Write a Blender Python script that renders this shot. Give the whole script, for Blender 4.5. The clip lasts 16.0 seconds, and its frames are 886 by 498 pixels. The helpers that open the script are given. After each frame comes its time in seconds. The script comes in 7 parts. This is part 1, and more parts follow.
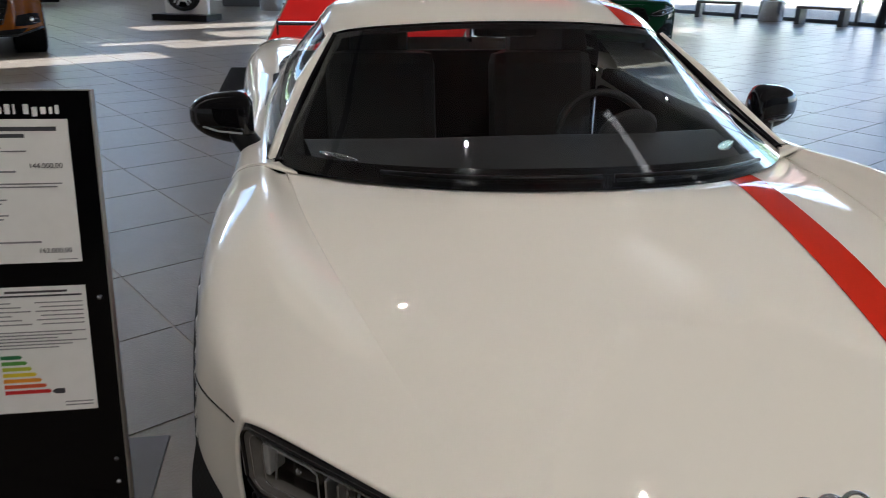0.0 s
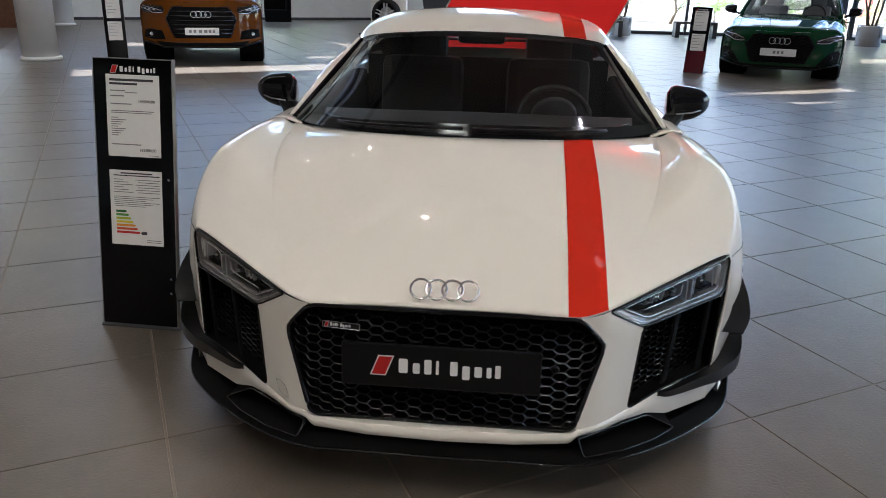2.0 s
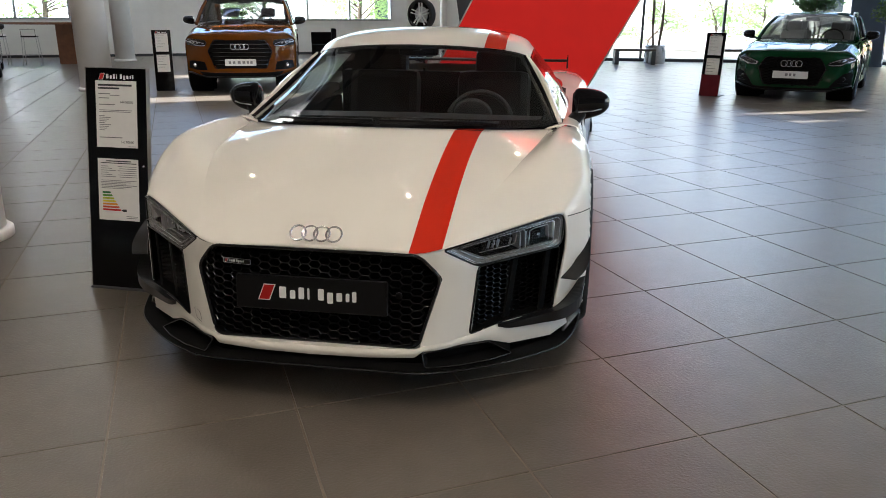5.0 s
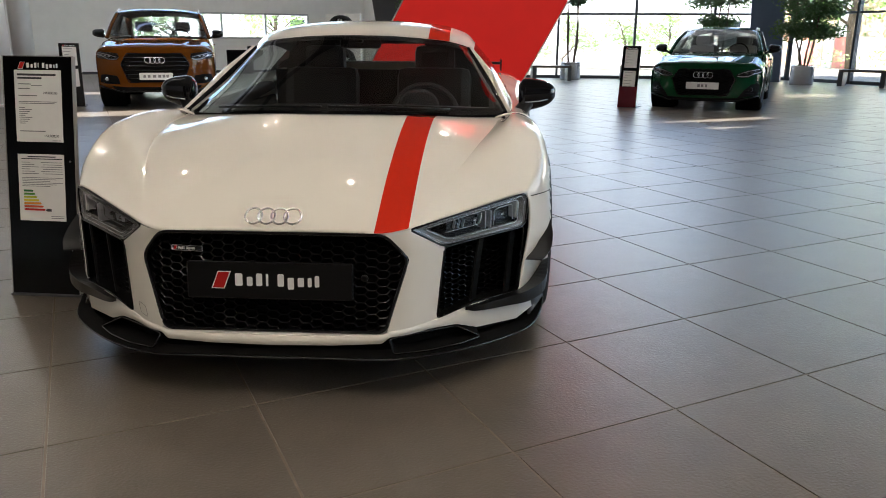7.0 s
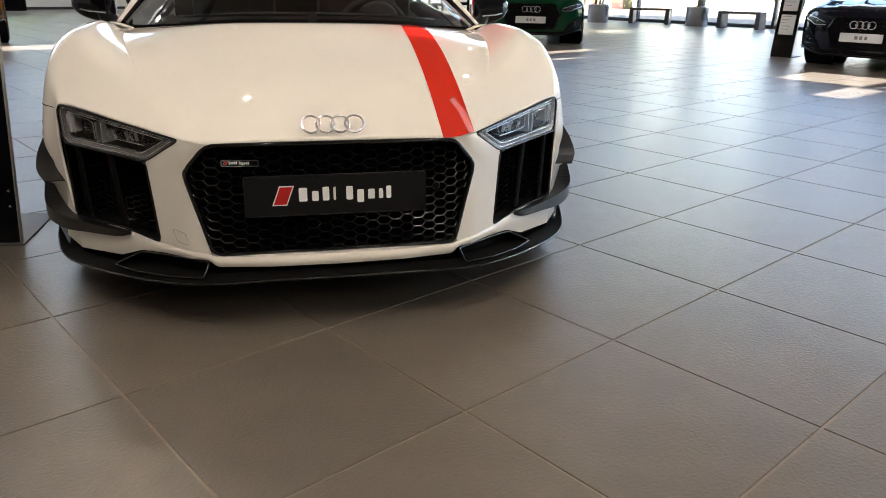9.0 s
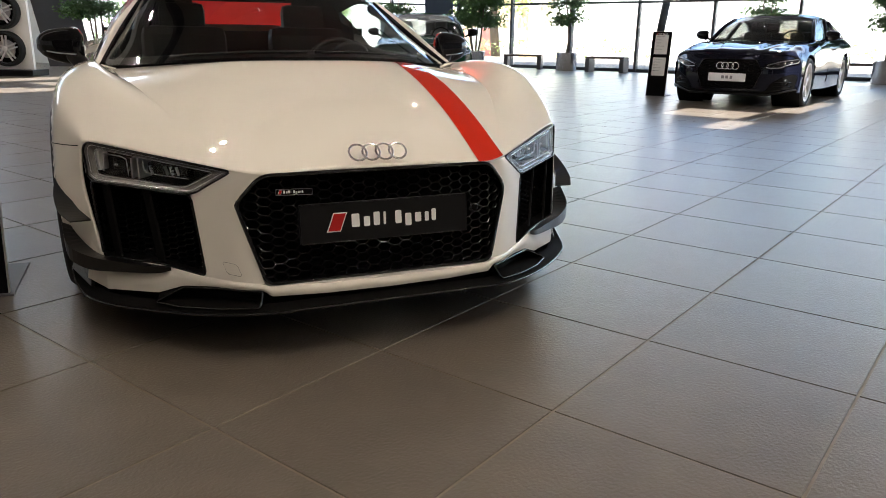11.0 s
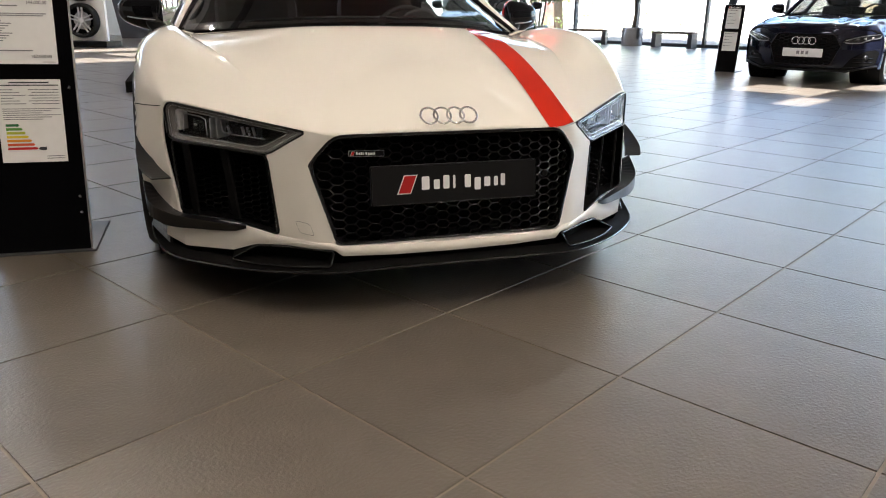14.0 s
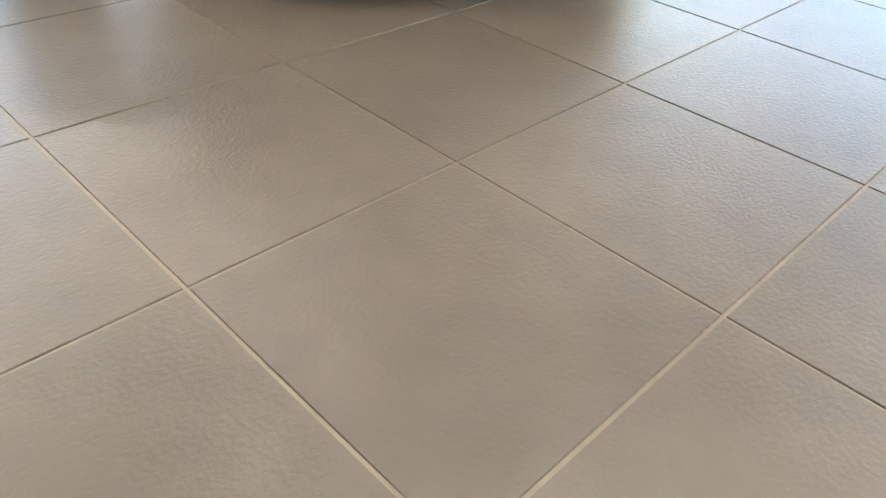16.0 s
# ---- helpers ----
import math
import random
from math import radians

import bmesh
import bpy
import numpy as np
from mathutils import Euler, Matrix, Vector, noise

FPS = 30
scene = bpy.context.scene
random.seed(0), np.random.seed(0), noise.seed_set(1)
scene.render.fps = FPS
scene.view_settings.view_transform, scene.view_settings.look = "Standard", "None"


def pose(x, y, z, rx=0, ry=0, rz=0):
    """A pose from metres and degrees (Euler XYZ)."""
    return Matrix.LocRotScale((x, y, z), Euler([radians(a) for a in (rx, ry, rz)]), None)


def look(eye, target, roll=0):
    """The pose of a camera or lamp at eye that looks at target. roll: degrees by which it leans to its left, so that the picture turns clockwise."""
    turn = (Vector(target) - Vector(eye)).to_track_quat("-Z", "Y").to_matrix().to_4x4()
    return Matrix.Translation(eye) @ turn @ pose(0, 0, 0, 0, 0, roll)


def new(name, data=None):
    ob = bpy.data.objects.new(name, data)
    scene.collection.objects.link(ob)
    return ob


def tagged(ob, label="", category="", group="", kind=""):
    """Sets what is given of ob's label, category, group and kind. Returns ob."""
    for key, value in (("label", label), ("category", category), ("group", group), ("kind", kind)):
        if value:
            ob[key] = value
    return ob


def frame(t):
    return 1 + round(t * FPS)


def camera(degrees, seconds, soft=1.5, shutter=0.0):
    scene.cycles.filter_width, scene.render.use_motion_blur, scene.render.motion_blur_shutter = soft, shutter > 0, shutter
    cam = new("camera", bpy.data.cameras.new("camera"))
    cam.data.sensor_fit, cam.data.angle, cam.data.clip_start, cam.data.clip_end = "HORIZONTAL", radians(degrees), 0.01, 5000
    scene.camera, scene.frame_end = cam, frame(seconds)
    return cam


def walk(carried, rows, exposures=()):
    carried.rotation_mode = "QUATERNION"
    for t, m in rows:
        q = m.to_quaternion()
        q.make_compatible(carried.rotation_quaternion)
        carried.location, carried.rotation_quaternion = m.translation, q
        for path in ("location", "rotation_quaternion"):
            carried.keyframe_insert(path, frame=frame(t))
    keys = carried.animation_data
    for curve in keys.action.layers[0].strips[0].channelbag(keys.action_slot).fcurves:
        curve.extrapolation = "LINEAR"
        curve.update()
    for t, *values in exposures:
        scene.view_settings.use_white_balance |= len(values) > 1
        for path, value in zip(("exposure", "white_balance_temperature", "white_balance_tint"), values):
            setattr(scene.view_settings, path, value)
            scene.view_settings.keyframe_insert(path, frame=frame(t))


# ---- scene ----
cam = camera(61.75, 16.0, soft=0.7, shutter=0.2)
# seconds, place in metres, turn in degrees
ROWS = [
    (0, -0.711, -0.611, 1.324, 68.71, -1.09, -11.05),
    (0.5, -0.534, -0.901, 1.359, 68.23, -1.80, -1.17),
    (1, -0.283, -1.170, 1.359, 68.73, -2.33, 4.69),
    (1.5, -0.050, -1.421, 1.360, 69.43, -0.91, 6.50),
    (2, 0.148, -1.682, 1.353, 70.19, -1.20, 5.33),
    (2.5, 0.298, -1.875, 1.338, 71.10, -1.10, 5.52),
    (3, 0.367, -2.044, 1.313, 72.26, -0.86, 5.83),
    (3.5, 0.415, -2.131, 1.295, 72.70, -0.50, 5.36),
    (5.8, 0.945, -2.187, 1.278, 72.62, -0.01, 11.25),
    (6, 0.916, -2.173, 1.260, 72.81, 0.53, 10.52),
    (6.5, 0.819, -2.169, 1.219, 73.52, 1.19, 8.49),
    (7, 0.668, -2.150, 1.128, 74.29, -0.30, 3.22),
    (7.5, 0.466, -2.200, 1.083, 73.62, 2.52, 1.15),
    (8, 0.261, -2.190, 1.054, 72.86, 2.28, -0.48),
    (8.5, 0.046, -2.123, 1.034, 71.78, 1.80, -6.54),
    (9, -0.168, -2.067, 0.977, 70.35, -1.00, -12.69),
    (9.5, -0.395, -2.053, 0.928, 71.10, -1.47, -16.59),
    (10, -0.562, -2.034, 0.913, 72.04, -0.00, -20.44),
    (10.2, -0.605, -2.038, 0.924, 72.37, 0.05, -21.43),
    (12.3, -0.726, -2.009, 0.911, 75.64, -0.73, -23.31),
    (12.5, -0.730, -2.011, 0.906, 75.45, -0.67, -22.46),
    (13, -0.734, -2.018, 0.902, 75.01, -0.55, -20.84),
    (13.5, -0.742, -2.025, 0.897, 74.42, -0.65, -19.78),
    (14, -0.737, -2.038, 0.889, 72.19, -0.84, -18.28),
    (14.5, -0.736, -2.038, 0.874, 68.12, -1.39, -17.20),
    (15, -0.729, -2.052, 0.851, 64.29, -2.19, -16.49),
    (15.5, -0.725, -2.060, 0.823, 57.82, -3.37, -15.94),
    (16, -0.699, -2.076, 0.780, 52.17, -3.53, -15.50),
]
EXPOSURES = [(0.0, 2.34, 5580, 12), (1.0, 2.37, 5520, 12), (2.0, 2.43, 5580, 13), (3.5, 2.48, 5760, 12), (6.0, 2.48, 6030, 12), (7.0, 2.43, 6060, 12), (8.0, 2.73, 6080, 14), (9.5, 2.88, 6230, 14), (10.2, 2.88, 6230, 14),
             (12.3, 2.00, 6330, 14), (12.6, 2.10, 6330, 14), (13.0, 2.44, 6330, 14), (13.5, 2.76, 6180, 14), (14.5, 3.23, 6080, 14), (15.2, 3.83, 5950, 13), (16.0, 3.95, 5780, 10)]
walk(cam, [(t, pose(*p)) for t, *p in ROWS], EXPOSURES)

# ---------------------------------------------------------------- light
SUN_ELEVATION, SUN_AZIMUTH = 52.0, 242.0      # degrees; azimuth from +y towards +x
world = bpy.data.worlds.new("sky")
world.use_nodes = True
scene.world = world
_n, _l = world.node_tree.nodes, world.node_tree.links
_sky = _n.new("ShaderNodeTexSky")
_sky.sky_type = "NISHITA"
_sky.sun_disc = False
_sky.sun_elevation = radians(SUN_ELEVATION)
_sky.sun_rotation = radians(SUN_AZIMUTH)
_l.new(_sky.outputs[0], _n["Background"].inputs[0])
_n["Background"].inputs[1].default_value = 0.15


def lamp(name, kind, energy, m, colour=(1, 1, 1), size=None):
    data = bpy.data.lights.new(name, kind)
    data.energy, data.color = energy, colour
    if kind == "AREA":
        data.shape, data.size, data.size_y = "RECTANGLE", size[0], size[1]
    elif kind == "SUN":
        data.angle = radians(0.5)
    else:
        data.shadow_soft_size = size
    ob = new(name, data)
    ob.matrix_world = m
    return ob


_az, _el = radians(SUN_AZIMUTH), radians(SUN_ELEVATION)
_to_sun = Vector((math.sin(_az) * math.cos(_el), math.cos(_az) * math.cos(_el), math.sin(_el)))
lamp("sun", "SUN", 5.0, look(_to_sun * 50, (0, 0, 0)), (1.0, 0.95, 0.86))
# area lamps added inside the two glass fronts, boosting the sky's light through upper panes
lamp("upper_glass_light_north", "AREA", 36, look((4.0, 21.9, 5.9), (4.0, 0.0, 2.0)), (0.88, 0.94, 1.0), (11.5, 2.6))
lamp("upper_glass_light_east", "AREA", 45, look((19.1, 4.4, 5.0), (-1.0, -6.6, 2.2)), (0.80, 0.90, 1.0), (36.0, 1.1))



# ---------------------------------------------------------------- materials
def mat(name, colour, rough=0.5, metal=0.0, coat=0.0, vary=0.0, vary_scale=8.0, bump=0.0, bump_scale=60.0,
        rough_vary=0.0, spec=0.5, emit=None, strength=0.0, alpha_random=0.0, ior=1.5, stain=0.0):
    m = bpy.data.materials.new(name)
    m.use_nodes = True
    n, l = m.node_tree.nodes, m.node_tree.links
    p = n["Principled BSDF"]
    p.inputs["Base Color"].default_value = (*colour, 1)
    p.inputs["Roughness"].default_value = rough
    p.inputs["Metallic"].default_value = metal
    p.inputs["IOR"].default_value = ior
    p.inputs["Specular IOR Level"].default_value = spec
    p.inputs["Coat Weight"].default_value = coat
    p.inputs["Coat Roughness"].default_value = 0.012
    if emit:
        p.inputs["Emission Color"].default_value = (*emit, 1)
        p.inputs["Emission Strength"].default_value = strength
    tc = n.new("ShaderNodeTexCoord")
    if vary or alpha_random or stain:
        fac = None
        if vary:
            t = n.new("ShaderNodeTexNoise")
            t.inputs["Scale"].default_value, t.inputs["Detail"].default_value = vary_scale, 6
            l.new(tc.outputs["Object"], t.inputs["Vector"])
            r = n.new("ShaderNodeMapRange")
            r.inputs[1].default_value, r.inputs[2].default_value = 0.3, 0.7
            r.inputs[3].default_value, r.inputs[4].default_value = 1 - vary, 1 + vary
            l.new(t.outputs[0], r.inputs[0])
            fac = r.outputs[0]
        if stain:
            t2 = n.new("ShaderNodeTexNoise")
            t2.inputs["Scale"].default_value, t2.inputs["Detail"].default_value = vary_scale * 0.12, 3
            l.new(tc.outputs["Object"], t2.inputs["Vector"])
            r2 = n.new("ShaderNodeMapRange")
            r2.inputs[1].default_value, r2.inputs[2].default_value = 0.35, 0.65
            r2.inputs[3].default_value, r2.inputs[4].default_value = 1 - stain, 1 + stain
            l.new(t2.outputs[0], r2.inputs[0])
            fac = r2.outputs[0] if fac is None else _mul(n, l, fac, r2.outputs[0])
        if alpha_random:
            o = n.new("ShaderNodeObjectInfo")
            r3 = n.new("ShaderNodeMapRange")
            r3.inputs[3].default_value, r3.inputs[4].default_value = 1 - alpha_random, 1 + alpha_random
            l.new(o.outputs["Random"], r3.inputs[0])
            fac = r3.outputs[0] if fac is None else _mul(n, l, fac, r3.outputs[0])
        mix = n.new("ShaderNodeVectorMath")
        mix.operation = "SCALE"
        mix.inputs[0].default_value = colour
        l.new(fac, mix.inputs["Scale"])
        l.new(mix.outputs[0], p.inputs["Base Color"])
    if rough_vary:
        t = n.new("ShaderNodeTexNoise")
        t.inputs["Scale"].default_value, t.inputs["Detail"].default_value = vary_scale * 2.3, 4
        l.new(tc.outputs["Object"], t.inputs["Vector"])
        r = n.new("ShaderNodeMapRange")
        r.inputs[3].default_value, r.inputs[4].default_value = max(rough - rough_vary, 0.02), rough + rough_vary
        l.new(t.outputs[0], r.inputs[0])
        l.new(r.outputs[0], p.inputs["Roughness"])
    if bump:
        t = n.new("ShaderNodeTexNoise")
        t.inputs["Scale"].default_value, t.inputs["Detail"].default_value = bump_scale, 5
        l.new(tc.outputs["Object"], t.inputs["Vector"])
        b = n.new("ShaderNodeBump")
        b.inputs["Strength"].default_value, b.inputs["Distance"].default_value = 1.0, bump
        l.new(t.outputs[0], b.inputs["Height"])
        l.new(b.outputs[0], p.inputs["Normal"])
    return m


def _mul(n, l, a, b):
    m = n.new("ShaderNodeMath")
    m.operation = "MULTIPLY"
    l.new(a, m.inputs[0])
    l.new(b, m.inputs[1])
    return m.outputs[0]


def glass_mat(name, tint=(1, 1, 1), rough=0.0, f0=0.04):
    """Thin clear glass: see-through straight on, a mirror at a glancing angle, alike from both sides."""
    m = bpy.data.materials.new(name)
    m.use_nodes = True
    n, l = m.node_tree.nodes, m.node_tree.links
    n.remove(n["Principled BSDF"])
    tr, gl, mx, lw = (n.new("ShaderNodeBsdfTransparent"), n.new("ShaderNodeBsdfGlossy"),
                      n.new("ShaderNodeMixShader"), n.new("ShaderNodeLayerWeight"))
    tr.inputs[0].default_value = (*tint, 1)
    gl.inputs["Roughness"].default_value = rough
    lw.inputs[0].default_value = 0.5
    pw, mr = n.new("ShaderNodeMath"), n.new("ShaderNodeMapRange")
    pw.operation = "POWER"
    pw.inputs[1].default_value = 5.0
    mr.inputs[3].default_value, mr.inputs[4].default_value = f0, 1.0
    l.new(lw.outputs["Facing"], pw.inputs[0])
    l.new(pw.outputs[0], mr.inputs[0])
    l.new(mr.outputs[0], mx.inputs[0])
    l.new(tr.outputs[0], mx.inputs[1])
    l.new(gl.outputs[0], mx.inputs[2])
    l.new(mx.outputs[0], n["Material Output"].inputs[0])
    return m


def carbon_mat(name):
    m = mat(name, (0.003, 0.003, 0.0033), 0.30, spec=0.3, coat=0.7)
    n, l = m.node_tree.nodes, m.node_tree.links
    tc = n.new("ShaderNodeTexCoord")
    ck = n.new("ShaderNodeTexChecker")
    ck.inputs["Scale"].default_value = 260
    ck.inputs[1].default_value = (0.0045, 0.0045, 0.005, 1)
    ck.inputs[2].default_value = (0.0015, 0.0015, 0.0017, 1)
    l.new(tc.outputs["Object"], ck.inputs[0])
    l.new(ck.outputs[0], n["Principled BSDF"].inputs["Base Color"])
    return m


def tile_mat(name):
    """Structured dark stoneware: slate-like relief, blotches, and each tile a little different."""
    m = mat(name, (0.112, 0.095, 0.076), 0.29, spec=0.6, vary=0.10, vary_scale=7.0, bump=0.0012, bump_scale=100.0,
            rough_vary=0.025, alpha_random=0.07, stain=0.06)
    n, l = m.node_tree.nodes, m.node_tree.links
    p = n["Principled BSDF"]
    old = p.inputs["Normal"].links[0].from_node
    tc = n.new("ShaderNodeTexCoord")
    mp = n.new("ShaderNodeMapping")
    mp.inputs["Scale"].default_value = (80, 150, 1)
    t = n.new("ShaderNodeTexNoise")
    t.inputs["Scale"].default_value, t.inputs["Detail"].default_value = 1.0, 3
    l.new(tc.outputs["Object"], mp.inputs[0])
    l.new(mp.outputs[0], t.inputs["Vector"])
    b = n.new("ShaderNodeBump")
    b.inputs["Strength"].default_value, b.inputs["Distance"].default_value = 1.0, 0.0010
    l.new(t.outputs[0], b.inputs["Height"])
    l.new(old.outputs[0], b.inputs["Normal"])
    l.new(b.outputs[0], p.inputs["Normal"])
    return m


M = {}
M["tile"] = tile_mat("floor_tile")
M["grout"] = mat("grout", (0.22, 0.188, 0.150), 0.9, vary=0.15, vary_scale=12, bump=0.001)
M["plaster"] = mat("white_plaster", (0.82, 0.82, 0.80), 0.8, vary=0.03, vary_scale=3, bump=0.0007, bump_scale=220, stain=0.03)
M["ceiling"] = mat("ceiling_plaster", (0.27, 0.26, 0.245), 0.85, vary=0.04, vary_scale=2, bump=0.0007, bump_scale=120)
M["column"] = mat("column_paint", (0.84, 0.83, 0.81), 0.6, vary=0.03, vary_scale=4, bump=0.0004, bump_scale=180, stain=0.03)
M["steel_ring"] = mat("brushed_steel", (0.55, 0.55, 0.56), 0.3, metal=1.0, vary=0.1, vary_scale=40, rough_vary=0.08)
M["mullion"] = mat("anthracite_aluminium", (0.045, 0.05, 0.058), 0.45, metal=0.3, vary=0.08, vary_scale=20, bump=0.0002)
M["dark_panel"] = mat("anthracite_panel", (0.055, 0.055, 0.062), 0.5, vary=0.06, vary_scale=5, bump=0.0003, stain=0.05)
M["blue_panel"] = mat("blue_grey_panel", (0.055, 0.085, 0.14), 0.5, vary=0.06, vary_scale=5, bump=0.0003, stain=0.05)
M["pane"] = glass_mat("window_glass", (0.96, 0.98, 0.97))
# faint emission added so the red face looks better lit
M["red_panel"] = mat("red_panel_added_glow", (0.86, 0.016, 0.010), 0.45, vary=0.03, vary_scale=4, bump=0.0001, stain=0.03, emit=(1.0, 0.012, 0.008), strength=0.03)
M["edge"] = mat("panel_edge_aluminium", (0.5, 0.48, 0.45), 0.4, metal=0.8, vary=0.08, vary_scale=20)
M["paint_white"] = mat("ivory_white_car_paint", (0.76, 0.73, 0.665), 0.5, coat=1.0, spec=0.0, vary=0.008, vary_scale=3)
M["paint_red"] = mat("red_foil_stripe", (0.55, 0.028, 0.012), 0.5, coat=0.9, spec=0.0, vary=0.02, vary_scale=200)
M["paint_orange"] = mat("metallic_orange_paint", (0.108, 0.033, 0.0035), 0.5, spec=0.0, coat=1.0, vary=0.08, vary_scale=700)
M["paint_green"] = mat("metallic_green_paint", (0.004, 0.038, 0.014), 0.5, spec=0.0, coat=1.0, vary=0.1, vary_scale=700)
M["paint_blue"] = mat("metallic_dark_blue_paint", (0.006, 0.0072, 0.015), 0.5, spec=0.0, coat=0.8, vary=0.1, vary_scale=700)
M["paint_silver"] = mat("metallic_white_paint", (0.62, 0.63, 0.64), 0.3, metal=0.2, coat=1.0, vary=0.04, vary_scale=700)
M["gloss_black"] = mat("gloss_black_lacquer", (0.005, 0.005, 0.006), 0.08, spec=0.35, coat=0.5, vary=0.05, vary_scale=30)
M["satin_black"] = mat("satin_black_plastic", (0.004, 0.004, 0.0045), 0.35, spec=0.2, vary=0.12, vary_scale=60, bump=0.0002, bump_scale=600)
M["matt_black"] = mat("matt_black_plastic", (0.0034, 0.0034, 0.0034), 0.70, spec=0.08, vary=0.12, vary_scale=40, bump=0.0003, bump_scale=500)
M["mesh_black"] = mat("satin_mesh_plastic", (0.0028, 0.0028, 0.0032), 0.24, spec=0.42, vary=0.10, vary_scale=50, rough_vary=0.06)
M["plate_black"] = mat("plate_black", (0.0045, 0.0045, 0.005), 0.45, spec=0.25, vary=0.06, vary_scale=40)
M["plate_white"] = mat("plate_white", (0.72, 0.73, 0.74), 0.4, vary=0.03, vary_scale=30)
M["carbon"] = carbon_mat("carbon_fibre")
M["edge_black"] = mat("glossy_black_edge", (0.006, 0.006, 0.007), 0.16, spec=0.7, coat=0.6, vary=0.1, vary_scale=80)
M["chrome"] = mat("chrome", (0.93, 0.93, 0.94), 0.16, metal=1.0, vary=0.04, vary_scale=60, rough_vary=0.02)
M["silver"] = mat("satin_silver", (0.60, 0.60, 0.62), 0.3, metal=0.9, vary=0.06, vary_scale=60)
M["lamp_clear"] = glass_mat("lamp_glass", (0.93, 0.94, 0.95))
M["bezel"] = mat("lamp_bezel", (0.15, 0.145, 0.135), 0.25, metal=0.3, coat=0.6, vary=0.08, vary_scale=60)
M["lamp_guide"] = mat("light_guide", (0.48, 0.48, 0.48), 0.15, coat=0.6, vary=0.04, vary_scale=80)
M["screen"] = glass_mat("tinted_windscreen", (0.80, 0.84, 0.83), 0.02, 0.085)
M["privacy_glass"] = glass_mat("privacy_glass", (0.42, 0.45, 0.44), 0.02, 0.06)
M["show_glass"] = glass_mat("show_car_glass", (0.46, 0.455, 0.43), 0.02, 0.11)
M["car_glass"] = glass_mat("car_glass", (0.84, 0.88, 0.87), 0.02, 0.085)
M["cabin"] = mat("black_cabin_leather", (0.004, 0.004, 0.0045), 0.7, spec=0.06, vary=0.15, vary_scale=20, bump=0.0004, bump_scale=300)
M["dash"] = mat("charcoal_dashboard", (0.030, 0.030, 0.032), 0.6, spec=0.2, vary=0.15, vary_scale=30, bump=0.0004, bump_scale=300)
M["seat_dark"] = mat("charcoal_seat_leather", (0.018, 0.018, 0.019), 0.55, spec=0.25, vary=0.15, vary_scale=20, bump=0.0004, bump_scale=200)
M["seat_grey"] = mat("pale_seat_leather", (0.34, 0.34, 0.36), 0.5, vary=0.08, vary_scale=20, bump=0.0004, bump_scale=300)
M["rubber"] = mat("tyre_rubber", (0.012, 0.012, 0.012), 0.7, spec=0.25, vary=0.2, vary_scale=40, bump=0.0007, bump_scale=150)
M["rim_black"] = mat("black_alloy", (0.02, 0.02, 0.022), 0.25, metal=0.7, vary=0.1, vary_scale=40)
M["rim_silver"] = mat("machined_alloy", (0.72, 0.72, 0.73), 0.35, metal=0.25, vary=0.08, vary_scale=40)
M["sign_black"] = mat("black_acrylic", (0.0025, 0.0025, 0.003), 0.10, spec=0.3, coat=0.1, vary=0.08, vary_scale=8, rough_vary=0.03)
M["sign_red"] = mat("dark_red_acrylic", (0.10, 0.006, 0.010), 0.15, coat=0.6, vary=0.08, vary_scale=8)
M["paper"] = mat("printed_paper", (0.80, 0.80, 0.79), 0.7, vary=0.02, vary_scale=30)
M["ink"] = mat("grey_ink", (0.22, 0.22, 0.24), 0.7, vary=0.1, vary_scale=60)
M["ink_dark"] = mat("dark_ink", (0.05, 0.05, 0.06), 0.7, vary=0.1, vary_scale=60)
M["white_ink"] = mat("white_lettering", (0.82, 0.82, 0.82), 0.4, vary=0.02, vary_scale=60)
M["red_ink"] = mat("red_emblem", (0.45, 0.012, 0.010), 0.35, vary=0.04, vary_scale=60)
for _k, _c in (("a", (0.02, 0.16, 0.05)), ("b", (0.10, 0.30, 0.05)), ("c", (0.45, 0.50, 0.04)), ("d", (0.75, 0.60, 0.03)),
               ("e", (0.75, 0.30, 0.02)), ("f", (0.65, 0.10, 0.03)), ("g", (0.55, 0.02, 0.02))):
    M["band_" + _k] = mat("printed_band_" + _k, _c, 0.6, vary=0.04, vary_scale=60)
M["wood_dark"] = mat("dark_bench_wood", (0.055, 0.040, 0.032), 0.5, vary=0.25, vary_scale=14, bump=0.0007, bump_scale=50)
M["walnut"] = mat("walnut_veneer", (0.165, 0.070, 0.034), 0.4, vary=0.22, vary_scale=9, bump=0.0004, bump_scale=60)
M["bark"] = mat("bark", (0.10, 0.075, 0.05), 0.85, vary=0.3, vary_scale=25, bump=0.004, bump_scale=40)
M["leaf_dark"] = mat("dark_ficus_leaf", (0.042, 0.085, 0.026), 0.45, vary=0.35, vary_scale=6)
M["leaf_tree"] = mat("summer_leaf", (0.24, 0.36, 0.12), 0.6, vary=0.4, vary_scale=1.5)
for _k, _c in (("leaf_dark", (0.10, 0.17, 0.05)), ("leaf_tree", (0.34, 0.50, 0.16))):
    _m = M[_k]
    _nn, _ll = _m.node_tree.nodes, _m.node_tree.links
    _tl, _mx = _nn.new("ShaderNodeBsdfTranslucent"), _nn.new("ShaderNodeMixShader")
    _tl.inputs[0].default_value = (*_c, 1)
    _mx.inputs[0].default_value = 0.45
    _ll.new(_nn["Principled BSDF"].outputs[0], _mx.inputs[1])
    _ll.new(_tl.outputs[0], _mx.inputs[2])
    _ll.new(_mx.outputs[0], _nn["Material Output"].inputs[0])
